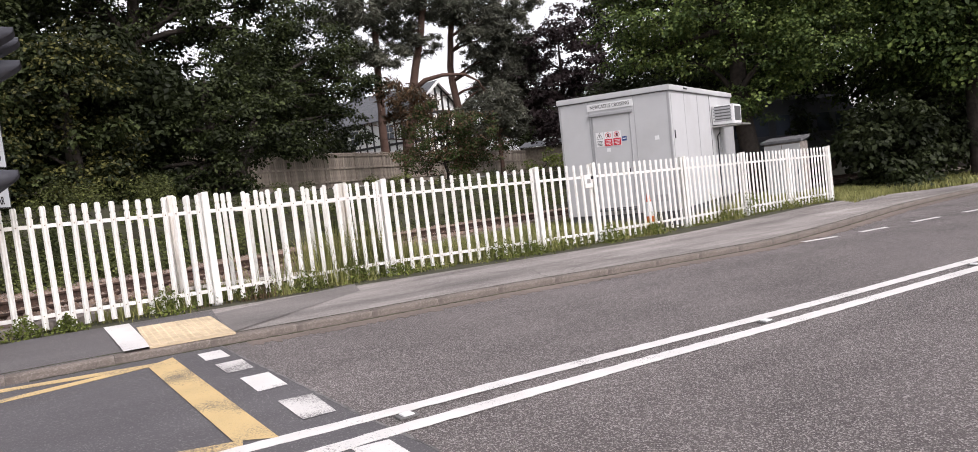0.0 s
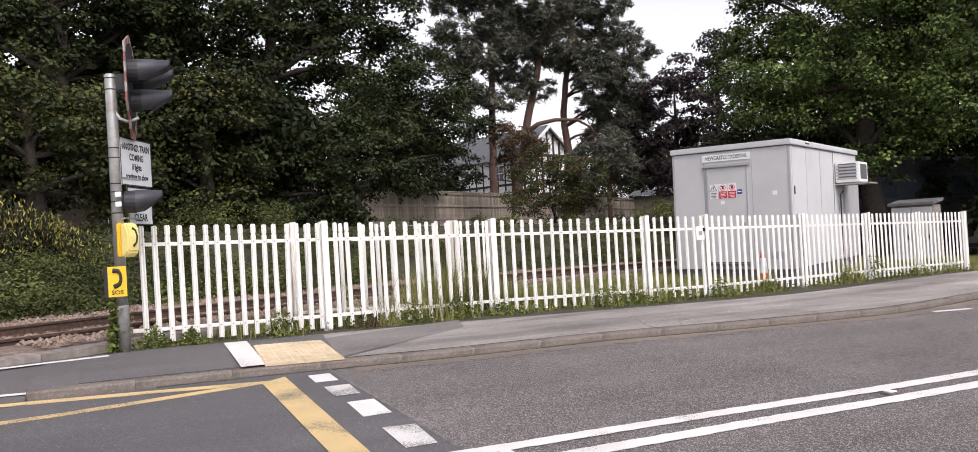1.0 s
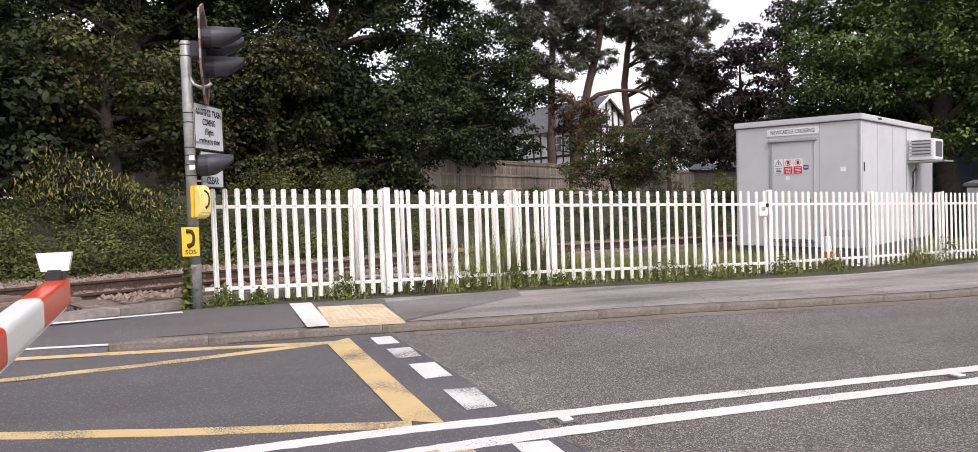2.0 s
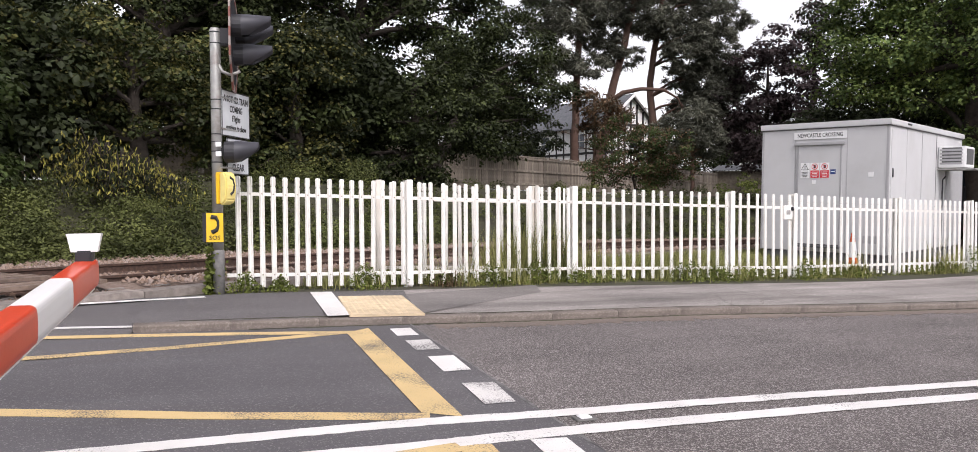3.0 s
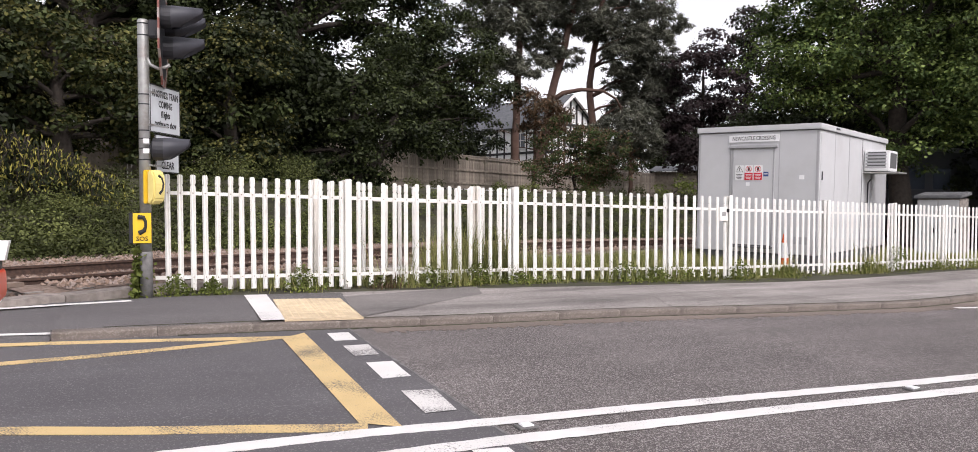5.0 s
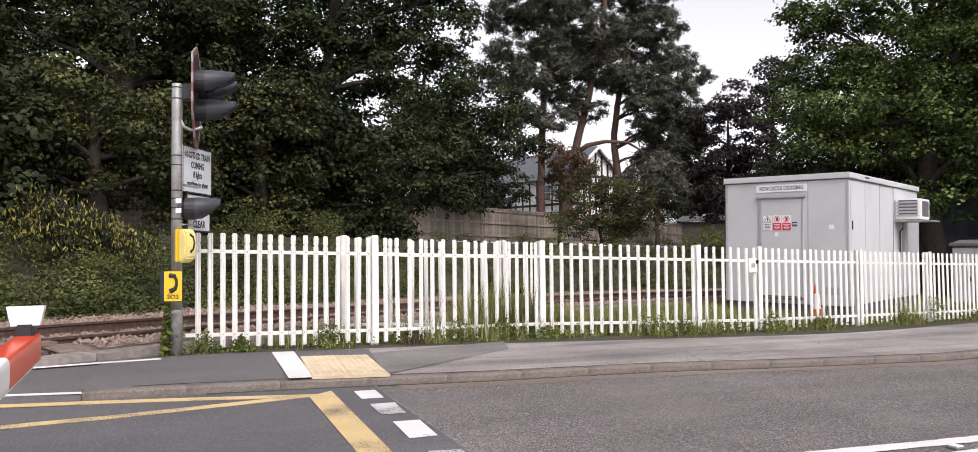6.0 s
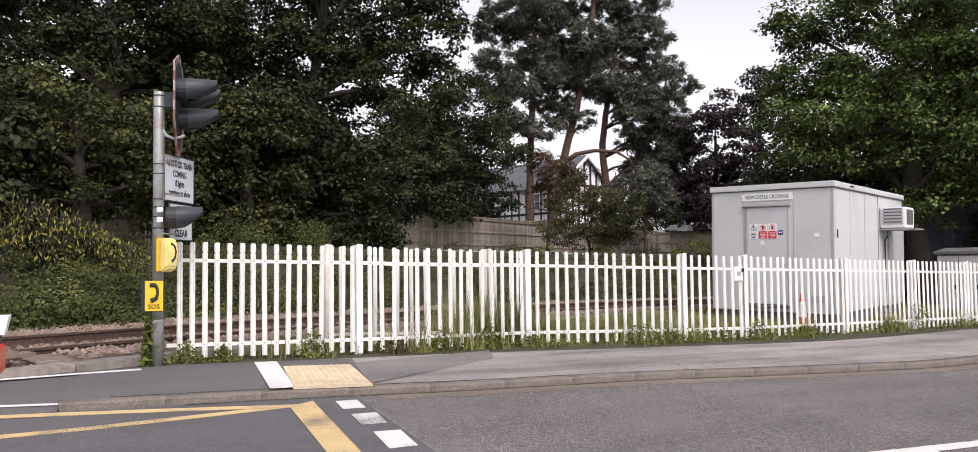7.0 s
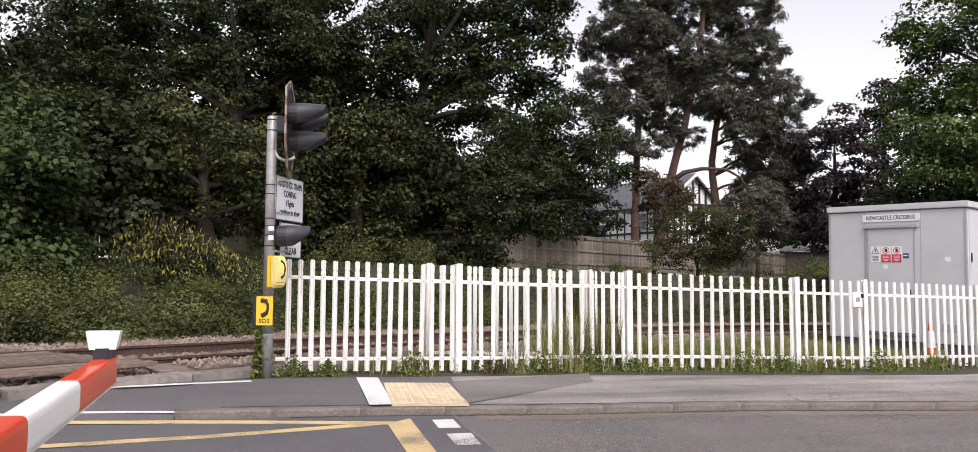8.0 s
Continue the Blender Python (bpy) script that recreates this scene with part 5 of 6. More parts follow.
def view_frame(x, y):
    """Across and away, for crowns laid out as they face the road at the crossing."""
    l = math.hypot(x, y)
    return Vector((y / l, -x / l, 0)), Vector((x / l, y / l, 0))


def mass_blobs(rng, base_z, across, away, masses, size, fill=1.0, deep=1.0):
    """Each bough's foliage as an uneven heap of small flat sprays over its outer shell."""
    out, hearts = [], []
    for u, z, ru, rz in masses:
        heart = across * u + away * rng.uniform(-0.9, 0.9) * deep + Vector((0, 0, z - base_z))
        hearts.append(heart)
        for _ in range(max(5, int(fill * 7 * ru * rz / (size * size)))):
            v = Vector((rng.gauss(0, 1), rng.gauss(0, 1), rng.gauss(0, 1))).normalized() * rng.uniform(0.3, 1.05) ** 0.5
            p = heart + across * (v.x * ru) + away * (v.y * ru * 1.15 * deep) + Vector((0, 0, v.z * rz))
            out.append((np.array(p), size * rng.uniform(0.55, 1.25)))
    return out, hearts


def bough_line(rng, start, end, r, bm):
    """A limb from the stem to a heap of foliage, bent on the way and forked at its end."""
    way = end - start
    bend = Vector((rng.gauss(0, 0.12), rng.gauss(0, 0.12), rng.uniform(0.0, 0.15))) * way.length
    mid = start.lerp(end, 0.5) + bend
    tube([start, start.lerp(mid, 0.5) + bend * 0.3, mid, mid.lerp(end, 0.55) + bend * 0.2, end], [r, r * 0.8, r * 0.6, r * 0.4, r * 0.12], 6, bm, cap=False)
    for _ in range(3):
        p = mid.lerp(end, rng.uniform(0.0, 0.7))
        out = Vector((rng.gauss(0, 1), rng.gauss(0, 1), rng.gauss(0.2, 0.6))).normalized() * way.length * rng.uniform(0.2, 0.4)
        tube([p, p + out * 0.5 + Vector((0, 0, 0.08)), p + out], [r * 0.35, r * 0.22, r * 0.06], 4, bm, cap=False)


def mass_tree(name, base, masses, material, label, seed, second=None, leaf=0.11, density=520, trunk_r=0.26, clump=0.62, bark=M_BARK, group="trees of the bank", share=0.35, stem=None, tree_kind="tree", deep=1.0, fill=0.62):
    """A broadleaf whose crown is built bough by bough: a stem, a limb to each heap, leaves on the heaps."""
    rng = random.Random(seed)
    x, y = base
    z = land(x, y) - 0.15
    across, away = view_frame(x, y)
    root = thing(name, Matrix.Translation((x, y, z)), label, tree_kind, group)
    bl, hearts = mass_blobs(rng, z, across, away, masses, clump, fill, deep)
    top = max(h.z for h in hearts)
    mean = sum(hearts, Vector()) / len(hearts)
    line = [Vector((0, 0, 0)), Vector((0.04, 0.03, 0.5))] + [Vector((mean.x * f * 0.7 + rng.gauss(0, 0.1), mean.y * f * 0.7 + rng.gauss(0, 0.1), top * f * 0.92)) for f in (0.3, 0.55, 0.8, 1.0)]
    rad = [trunk_r * k for k in (1.4, 1.05, 0.9, 0.7, 0.42, 0.12)]
    bm = tube(line, rad, 10)
    for h in hearts:
        f = min(max((h.z * 0.62) / (top * 0.92), 0.12), 0.9)
        k = 0 if f < 0.3 else 1 if f < 0.55 else 2
        steps = (0.3, 0.55, 0.8, 1.0)
        start = line[2 + k].lerp(line[3 + k], min(1, max(0, (f - steps[k]) / (steps[k + 1] - steps[k]))))
        piece = bmesh.new()
        bough_line(rng, start, h, trunk_r * 0.36, piece)
        part("limb", piece, bark, root, smooth=True)
    part("trunk", bm, bark, root, "dark tapering trunk", smooth=True)
    count = int(density * sum(math.pi * m[2] * m[3] for m in masses))
    nrng = np.random.default_rng(seed)
    pts, v = clumps(nrng, bl, count, 0.35, 0.5)
    # share in the second colour, pushed out; lighter tones stand in for lit leaves
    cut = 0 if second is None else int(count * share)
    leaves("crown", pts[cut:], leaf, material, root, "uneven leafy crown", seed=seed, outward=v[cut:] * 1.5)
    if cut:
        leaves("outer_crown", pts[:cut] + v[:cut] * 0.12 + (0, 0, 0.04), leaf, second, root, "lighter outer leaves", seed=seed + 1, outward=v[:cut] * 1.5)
    return root


def pine(base, stem, masses, seed, label="tall Scots pine with reddish bark and layered needles", trunk_r=0.3, density=1250, brown=0.0, limbs=(), needle=M_LEAF_PINE, size=0.44):
    """A pine: a bent stem, bare lower limbs, boughs that carry flat heaps of needle tufts."""
    rng = random.Random(seed)
    x, y = base
    z = land(x, y) - 0.15
    across, away = view_frame(x, y)
    root = thing("pine_tree", Matrix.Translation((x, y, z)), label, "pine tree", "pines of the bank")
    line = [Vector((0, 0, 0))] + [across * u + Vector((0, 0, h - z)) for u, h in stem]
    n = len(line) - 1
    fine, rad = [], []
    for k in range(n):
        for q in range(3):
            f = (k + q / 3) / n
            fine.append(line[k].lerp(line[k + 1], q / 3) + Vector((rng.gauss(0, 0.03), rng.gauss(0, 0.03), 0)))
            rad.append(trunk_r * (0.92 - 0.65 * f))
    fine.append(line[-1])
    rad.append(trunk_r * 0.2)
    part("trunk", tube(fine, rad, 10), M_PINE_BARK, root, "reddish scaly trunk", smooth=True)
    bl, hearts = mass_blobs(rng, z, across, away, masses, size, 1.0)
    for h in hearts:
        start = min(fine, key=lambda p: abs(p.z - (h.z - 0.35 * (h - p).xy.length)))
        bm = bmesh.new()
        bough_line(rng, start, h, trunk_r * 0.3, bm)
        part("bough", bm, M_PINE_BARK, root, smooth=True)
    for limb_line in limbs:
        pts = [across * u + away * -0.2 + Vector((0, 0, h - z)) for u, h in limb_line]
        bm = tube(pts, [0.17 * (1 - 0.8 * k / (len(pts) - 1)) for k in range(len(pts))], 8)
        for k in range(5):
            p = pts[-2].lerp(pts[-1], k / 5)
            tube([p, p + Vector((rng.gauss(0, 0.3), rng.gauss(0, 0.3), -0.3)), p + Vector((rng.gauss(0, 0.5), rng.gauss(0, 0.5), -0.75))], [0.03, 0.02, 0.006], 4, bm, cap=False)
        part("bough", bm, M_PINE_BARK, root, "low arching bare limb", smooth=True)
    # bare twigs below the living crown
    low = min(h.z for h in hearts)
    for _ in range(6):
        p = min(fine, key=lambda q: abs(q.z - low * rng.uniform(0.55, 1.0)))
        bm = bmesh.new()
        bough_line(rng, p, p + across * rng.uniform(-1.6, 1.6) + away * rng.uniform(-1, 1) + Vector((0, 0, rng.uniform(-0.3, 0.5))), 0.04, bm)
        part("dead_bough", bm, M_PINE_BARK, root, smooth=True)
    count = int(density * sum(math.pi * m[2] * m[3] for m in masses))
    nrng = np.random.default_rng(seed)
    c, v = clumps(nrng, bl, count, 0.2, 0.8)
    cut = int(count * brown)
    leaves("needles", c[cut:], 0.07, needle, root, "grey-green needle clusters", seed=seed, long=3.6, up=0.35, outward=v[cut:] * 0.9)
    if cut:
        leaves("dead_needles", c[:cut], 0.09, M_LEAF_BROWN, root, "browned dead needles", seed=seed + 1, long=2.4, up=0.1)
    return root


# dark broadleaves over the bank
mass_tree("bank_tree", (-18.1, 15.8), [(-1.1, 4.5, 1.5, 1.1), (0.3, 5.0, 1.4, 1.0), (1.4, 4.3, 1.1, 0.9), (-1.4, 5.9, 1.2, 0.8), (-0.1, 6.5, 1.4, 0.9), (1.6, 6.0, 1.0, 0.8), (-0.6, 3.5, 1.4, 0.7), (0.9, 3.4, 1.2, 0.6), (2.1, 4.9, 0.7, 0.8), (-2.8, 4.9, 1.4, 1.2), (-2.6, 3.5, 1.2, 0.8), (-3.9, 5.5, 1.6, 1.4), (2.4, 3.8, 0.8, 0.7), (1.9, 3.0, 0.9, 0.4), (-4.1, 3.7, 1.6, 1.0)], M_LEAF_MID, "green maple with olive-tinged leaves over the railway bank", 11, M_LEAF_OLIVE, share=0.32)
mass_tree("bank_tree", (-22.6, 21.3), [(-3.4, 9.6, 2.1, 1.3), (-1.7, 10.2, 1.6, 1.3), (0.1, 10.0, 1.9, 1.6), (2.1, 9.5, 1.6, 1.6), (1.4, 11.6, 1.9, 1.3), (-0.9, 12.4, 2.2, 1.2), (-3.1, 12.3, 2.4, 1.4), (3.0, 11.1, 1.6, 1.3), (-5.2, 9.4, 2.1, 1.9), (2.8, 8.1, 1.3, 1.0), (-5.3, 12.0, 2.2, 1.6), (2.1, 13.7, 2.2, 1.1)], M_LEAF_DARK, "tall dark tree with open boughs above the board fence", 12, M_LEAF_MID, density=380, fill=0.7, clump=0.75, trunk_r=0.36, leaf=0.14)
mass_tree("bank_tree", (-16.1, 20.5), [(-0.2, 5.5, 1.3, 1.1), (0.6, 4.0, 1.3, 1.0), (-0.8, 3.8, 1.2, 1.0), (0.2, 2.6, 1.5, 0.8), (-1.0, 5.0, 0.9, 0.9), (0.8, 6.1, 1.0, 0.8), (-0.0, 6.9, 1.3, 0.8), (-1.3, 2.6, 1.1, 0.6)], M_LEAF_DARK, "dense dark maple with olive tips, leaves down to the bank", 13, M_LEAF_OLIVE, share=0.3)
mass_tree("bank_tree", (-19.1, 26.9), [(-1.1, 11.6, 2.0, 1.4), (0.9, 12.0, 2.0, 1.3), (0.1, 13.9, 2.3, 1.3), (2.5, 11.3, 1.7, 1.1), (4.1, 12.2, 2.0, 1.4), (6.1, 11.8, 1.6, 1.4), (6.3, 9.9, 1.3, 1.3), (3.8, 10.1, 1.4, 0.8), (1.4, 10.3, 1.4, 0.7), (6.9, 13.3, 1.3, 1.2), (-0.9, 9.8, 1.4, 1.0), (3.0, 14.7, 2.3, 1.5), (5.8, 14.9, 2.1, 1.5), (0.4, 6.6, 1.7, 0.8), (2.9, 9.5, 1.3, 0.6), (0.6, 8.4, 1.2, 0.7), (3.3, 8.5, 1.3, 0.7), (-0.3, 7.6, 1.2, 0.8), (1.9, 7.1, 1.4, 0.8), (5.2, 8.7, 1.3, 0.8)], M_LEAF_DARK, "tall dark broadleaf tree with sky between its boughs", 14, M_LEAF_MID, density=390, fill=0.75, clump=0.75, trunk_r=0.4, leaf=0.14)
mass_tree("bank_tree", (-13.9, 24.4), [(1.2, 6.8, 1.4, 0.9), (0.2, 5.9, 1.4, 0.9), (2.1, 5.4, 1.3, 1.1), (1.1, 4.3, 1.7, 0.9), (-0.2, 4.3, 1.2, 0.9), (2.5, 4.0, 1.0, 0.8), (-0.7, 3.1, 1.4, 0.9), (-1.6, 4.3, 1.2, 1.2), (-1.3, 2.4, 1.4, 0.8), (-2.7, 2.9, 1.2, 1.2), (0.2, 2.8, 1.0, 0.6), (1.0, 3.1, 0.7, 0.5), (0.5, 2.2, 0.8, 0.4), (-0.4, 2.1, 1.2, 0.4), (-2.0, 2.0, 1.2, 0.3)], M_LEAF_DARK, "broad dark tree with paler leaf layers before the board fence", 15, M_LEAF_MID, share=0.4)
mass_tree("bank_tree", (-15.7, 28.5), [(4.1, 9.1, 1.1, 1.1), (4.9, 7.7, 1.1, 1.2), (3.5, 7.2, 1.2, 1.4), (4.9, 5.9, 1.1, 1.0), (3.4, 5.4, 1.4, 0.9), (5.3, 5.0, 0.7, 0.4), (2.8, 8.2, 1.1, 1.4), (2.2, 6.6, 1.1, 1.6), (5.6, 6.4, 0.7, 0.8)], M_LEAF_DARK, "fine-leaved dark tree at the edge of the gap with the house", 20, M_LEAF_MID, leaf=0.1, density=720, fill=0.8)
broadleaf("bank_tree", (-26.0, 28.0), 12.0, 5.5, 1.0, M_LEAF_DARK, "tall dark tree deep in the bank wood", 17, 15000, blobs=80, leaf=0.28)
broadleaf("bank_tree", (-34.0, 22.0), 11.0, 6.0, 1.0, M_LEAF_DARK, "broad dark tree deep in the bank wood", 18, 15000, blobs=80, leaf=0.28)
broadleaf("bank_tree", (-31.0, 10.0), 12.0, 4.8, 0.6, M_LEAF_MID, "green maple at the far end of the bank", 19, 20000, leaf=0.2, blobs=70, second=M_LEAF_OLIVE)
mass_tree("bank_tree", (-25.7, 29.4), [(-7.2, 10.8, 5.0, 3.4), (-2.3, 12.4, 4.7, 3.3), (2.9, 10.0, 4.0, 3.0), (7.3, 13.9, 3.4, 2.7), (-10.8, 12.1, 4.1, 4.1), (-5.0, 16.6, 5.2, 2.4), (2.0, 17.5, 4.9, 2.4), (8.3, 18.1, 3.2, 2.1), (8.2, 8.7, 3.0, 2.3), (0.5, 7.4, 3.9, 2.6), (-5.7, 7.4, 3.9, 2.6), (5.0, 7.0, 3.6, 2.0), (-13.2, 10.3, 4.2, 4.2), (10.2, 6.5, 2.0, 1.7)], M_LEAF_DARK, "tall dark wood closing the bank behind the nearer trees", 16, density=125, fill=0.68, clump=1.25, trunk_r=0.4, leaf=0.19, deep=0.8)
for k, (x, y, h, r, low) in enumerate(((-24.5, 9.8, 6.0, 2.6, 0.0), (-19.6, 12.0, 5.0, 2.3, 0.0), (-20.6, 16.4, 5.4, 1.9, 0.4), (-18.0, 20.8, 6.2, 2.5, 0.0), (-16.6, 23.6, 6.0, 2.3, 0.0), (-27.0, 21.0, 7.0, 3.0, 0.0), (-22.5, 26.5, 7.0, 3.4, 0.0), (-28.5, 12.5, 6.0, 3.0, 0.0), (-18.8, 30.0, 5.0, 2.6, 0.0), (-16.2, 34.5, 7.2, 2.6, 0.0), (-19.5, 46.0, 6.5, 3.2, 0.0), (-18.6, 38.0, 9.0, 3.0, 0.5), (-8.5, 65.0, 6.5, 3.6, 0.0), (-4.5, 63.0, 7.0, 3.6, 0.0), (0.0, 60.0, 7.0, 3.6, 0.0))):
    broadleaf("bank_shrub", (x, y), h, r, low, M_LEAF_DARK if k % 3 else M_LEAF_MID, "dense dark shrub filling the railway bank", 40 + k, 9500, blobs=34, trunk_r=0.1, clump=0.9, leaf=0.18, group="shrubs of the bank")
for k, (x, y, h, r) in enumerate(((-17.6, 9.4, 3.3, 1.9), (-19.0, 6.6, 4.0, 2.2), (-20.5, 10.4, 5.2, 2.2))):
    broadleaf("bank_shrub", (x, y), h, r, 0.0, M_LEAF_BUSH, "fresh green shrub rising behind the brambles", 80 + k, 17000, blobs=34, trunk_r=0.1, clump=0.8, leaf=0.13, second=M_LEAF_MID, group="shrubs of the bank")
# pines by the house
pine((-13.6, 42.9), [(0.0, 4.2), (0.1, 7.4), (0.3, 11.5), (0.5, 14.9), (0.6, 17.2), (0.5, 21.4)], [(-0.5, 16.1, 2.3, 1.2), (-1.7, 15.3, 1.7, 0.6), (0.8, 16.4, 1.6, 1.2), (-1.1, 13.4, 2.1, 0.8), (0.5, 13.8, 1.3, 0.8), (-1.7, 11.9, 1.7, 0.7), (-0.0, 11.5, 1.9, 0.8), (-0.8, 9.6, 1.5, 0.7), (0.8, 9.2, 1.3, 0.7), (0.1, 18.9, 2.4, 1.6), (0.3, 21.4, 1.8, 1.8), (1.3, 12.2, 1.3, 0.7)], 21, trunk_r=0.3)
pine((-12.5, 44.3), [(-0.0, 4.2), (0.6, 6.5), (0.7, 7.8), (1.3, 10.1), (1.9, 12.4), (2.4, 15.1), (2.7, 18.1), (3.0, 21.6)], [(2.0, 18.2, 2.4, 1.6), (0.8, 15.1, 1.6, 1.2), (2.3, 14.5, 2.0, 1.2), (0.6, 13.0, 1.6, 0.9), (2.6, 12.4, 1.9, 1.0), (1.3, 10.1, 1.6, 0.6), (0.1, 11.1, 1.5, 0.6), (2.6, 20.9, 2.1, 1.9)], 22, "leaning Scots pine with a red upper trunk", 0.36, limbs=([(0.7, 7.4), (1.4, 7.9), (2.5, 8.1), (3.8, 8.0), (4.6, 7.5), (4.9, 6.8)],))
pine((-9.9, 47.0), [(0.0, 4.3), (0.1, 6.1), (-0.1, 8.8), (0.3, 11.6), (0.8, 14.4), (1.4, 17.9), (1.7, 21.9)], [(1.5, 20.7, 2.6, 1.9), (1.8, 17.9, 2.3, 1.5), (2.5, 15.5, 1.9, 1.2), (1.0, 14.5, 2.0, 1.1), (3.3, 13.4, 1.7, 0.8), (1.7, 11.9, 2.2, 1.1), (4.7, 12.2, 1.4, 0.5), (3.6, 10.9, 1.8, 0.9), (2.2, 10.1, 1.8, 1.0), (3.4, 8.9, 1.8, 1.1), (2.6, 7.5, 1.7, 1.0), (4.3, 9.6, 1.3, 0.8), (1.8, 9.0, 1.2, 0.7), (3.9, 7.7, 1.4, 1.0)], 23, "tall Scots pine, its dense crown hanging low on one side", 0.32)
pine((-6.6, 41.5), [(0.0, 4.0), (0.1, 5.6)], [(0.1, 5.9, 1.5, 0.8), (-0.6, 4.9, 1.6, 0.9), (0.7, 4.6, 1.1, 1.0), (-1.1, 3.9, 1.2, 0.8)], 24, "low bushy grey-green pine by the fence", 0.14, 1300)
pine((-10.6, 36.5), [(0.0, 4.0), (0.2, 6.4)], [(0.1, 6.1, 1.0, 0.6), (0.8, 5.5, 1.0, 0.6), (0.4, 4.9, 1.2, 0.5), (-0.5, 6.4, 0.6, 0.4)], 25, "small half-dead pine with rust-brown needles", 0.12, 560, 0.8)
mass_tree("fence_shrub", (-8.2, 35.1), [(-1.0, 4.1, 1.2, 0.8), (0.2, 3.5, 1.4, 0.8), (-1.3, 3.0, 1.2, 0.8), (1.2, 2.9, 1.2, 0.7), (-0.1, 2.4, 1.5, 0.5), (0.6, 4.3, 0.8, 0.7), (1.6, 3.9, 1.2, 0.8), (2.2, 2.9, 1.1, 0.7), (-0.5, 5.0, 0.8, 0.5)], M_LEAF_BUSH, "straggling brown-green shrub before the board fence", 26, M_LEAF_BROWN, leaf=0.085, density=760, trunk_r=0.07, clump=0.4, share=0.3, fill=0.9, tree_kind="shrub", group="shrubs of the bank")
mass_tree("fence_shrub", (-3.3, 32.9), [(-0.3, 2.1, 0.7, 0.3), (0.3, 2.3, 0.6, 0.3), (0.0, 1.9, 0.9, 0.3)], M_LEAF_IVY, "small bright green shrub by the end of the board fence", 28, leaf=0.07, density=420, trunk_r=0.04, clump=0.3, tree_kind="shrub", group="shrubs of the bank")
# copper beeches and the big sycamore beyond the hut
mass_tree("copper_beech", (-3.3, 47.9), [(0.2, 10.2, 1.8, 1.4), (-0.9, 8.6, 1.8, 1.8), (1.2, 8.1, 1.5, 1.8), (-0.3, 6.0, 2.4, 1.8), (1.9, 6.1, 1.6, 1.8), (-1.7, 6.9, 1.6, 2.0), (0.8, 4.3, 2.8, 1.6)], M_LEAF_COPPER, "dark purple copper beech beyond the track", 31, density=260, leaf=0.17, clump=0.8)
mass_tree("verge_tree", (-0.9, 52.0), [(0.1, 12.8, 1.5, 1.2), (0.8, 11.3, 1.5, 1.6), (-0.3, 10.8, 1.2, 1.5), (0.9, 8.9, 1.7, 1.7)], M_LEAF_DARK, "dark grey-green tree far beyond the track", 32, M_LEAF_COPPER, density=200, leaf=0.17, clump=0.8)
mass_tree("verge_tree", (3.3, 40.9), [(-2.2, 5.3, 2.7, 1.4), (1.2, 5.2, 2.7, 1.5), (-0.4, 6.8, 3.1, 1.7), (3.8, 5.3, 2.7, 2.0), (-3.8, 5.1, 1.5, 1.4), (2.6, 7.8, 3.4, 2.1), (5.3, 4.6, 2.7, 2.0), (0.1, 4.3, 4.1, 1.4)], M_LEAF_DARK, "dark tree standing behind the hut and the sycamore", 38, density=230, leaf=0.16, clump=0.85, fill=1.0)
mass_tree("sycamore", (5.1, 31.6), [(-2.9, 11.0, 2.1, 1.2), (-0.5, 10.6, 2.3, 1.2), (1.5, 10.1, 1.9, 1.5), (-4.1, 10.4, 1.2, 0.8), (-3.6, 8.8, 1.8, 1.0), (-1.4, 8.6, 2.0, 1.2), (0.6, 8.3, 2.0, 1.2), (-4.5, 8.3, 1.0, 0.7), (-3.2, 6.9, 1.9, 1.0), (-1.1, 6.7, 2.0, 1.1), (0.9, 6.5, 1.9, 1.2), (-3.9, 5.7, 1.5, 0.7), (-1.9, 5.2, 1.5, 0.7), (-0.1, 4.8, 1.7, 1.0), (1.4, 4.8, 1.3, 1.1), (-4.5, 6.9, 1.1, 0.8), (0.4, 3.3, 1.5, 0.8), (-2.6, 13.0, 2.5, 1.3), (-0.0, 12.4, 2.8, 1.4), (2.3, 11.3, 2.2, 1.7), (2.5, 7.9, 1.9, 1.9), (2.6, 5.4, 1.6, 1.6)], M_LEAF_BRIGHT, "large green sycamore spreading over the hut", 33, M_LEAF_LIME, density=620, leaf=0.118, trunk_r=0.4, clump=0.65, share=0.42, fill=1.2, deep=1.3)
broadleaf("sycamore", (14.0, 36.0), 14.5, 5.4, 2.0, M_LEAF_BRIGHT, "large green sycamore over the bend of the road", 34, 52000, leaf=0.17, blobs=100, trunk_r=0.4, second=M_LEAF_LIME)
broadleaf("sycamore", (13.2, 31.8), 13.0, 4.6, 3.2, M_LEAF_BRIGHT, "green sycamore leaning over the verge", 37, 38000, leaf=0.17, blobs=80, trunk_r=0.3, second=M_LEAF_LIME)
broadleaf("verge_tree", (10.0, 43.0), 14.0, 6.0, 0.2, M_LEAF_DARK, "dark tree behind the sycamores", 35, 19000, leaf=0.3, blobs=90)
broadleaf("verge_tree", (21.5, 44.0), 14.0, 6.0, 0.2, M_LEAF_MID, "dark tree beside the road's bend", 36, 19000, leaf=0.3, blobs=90)
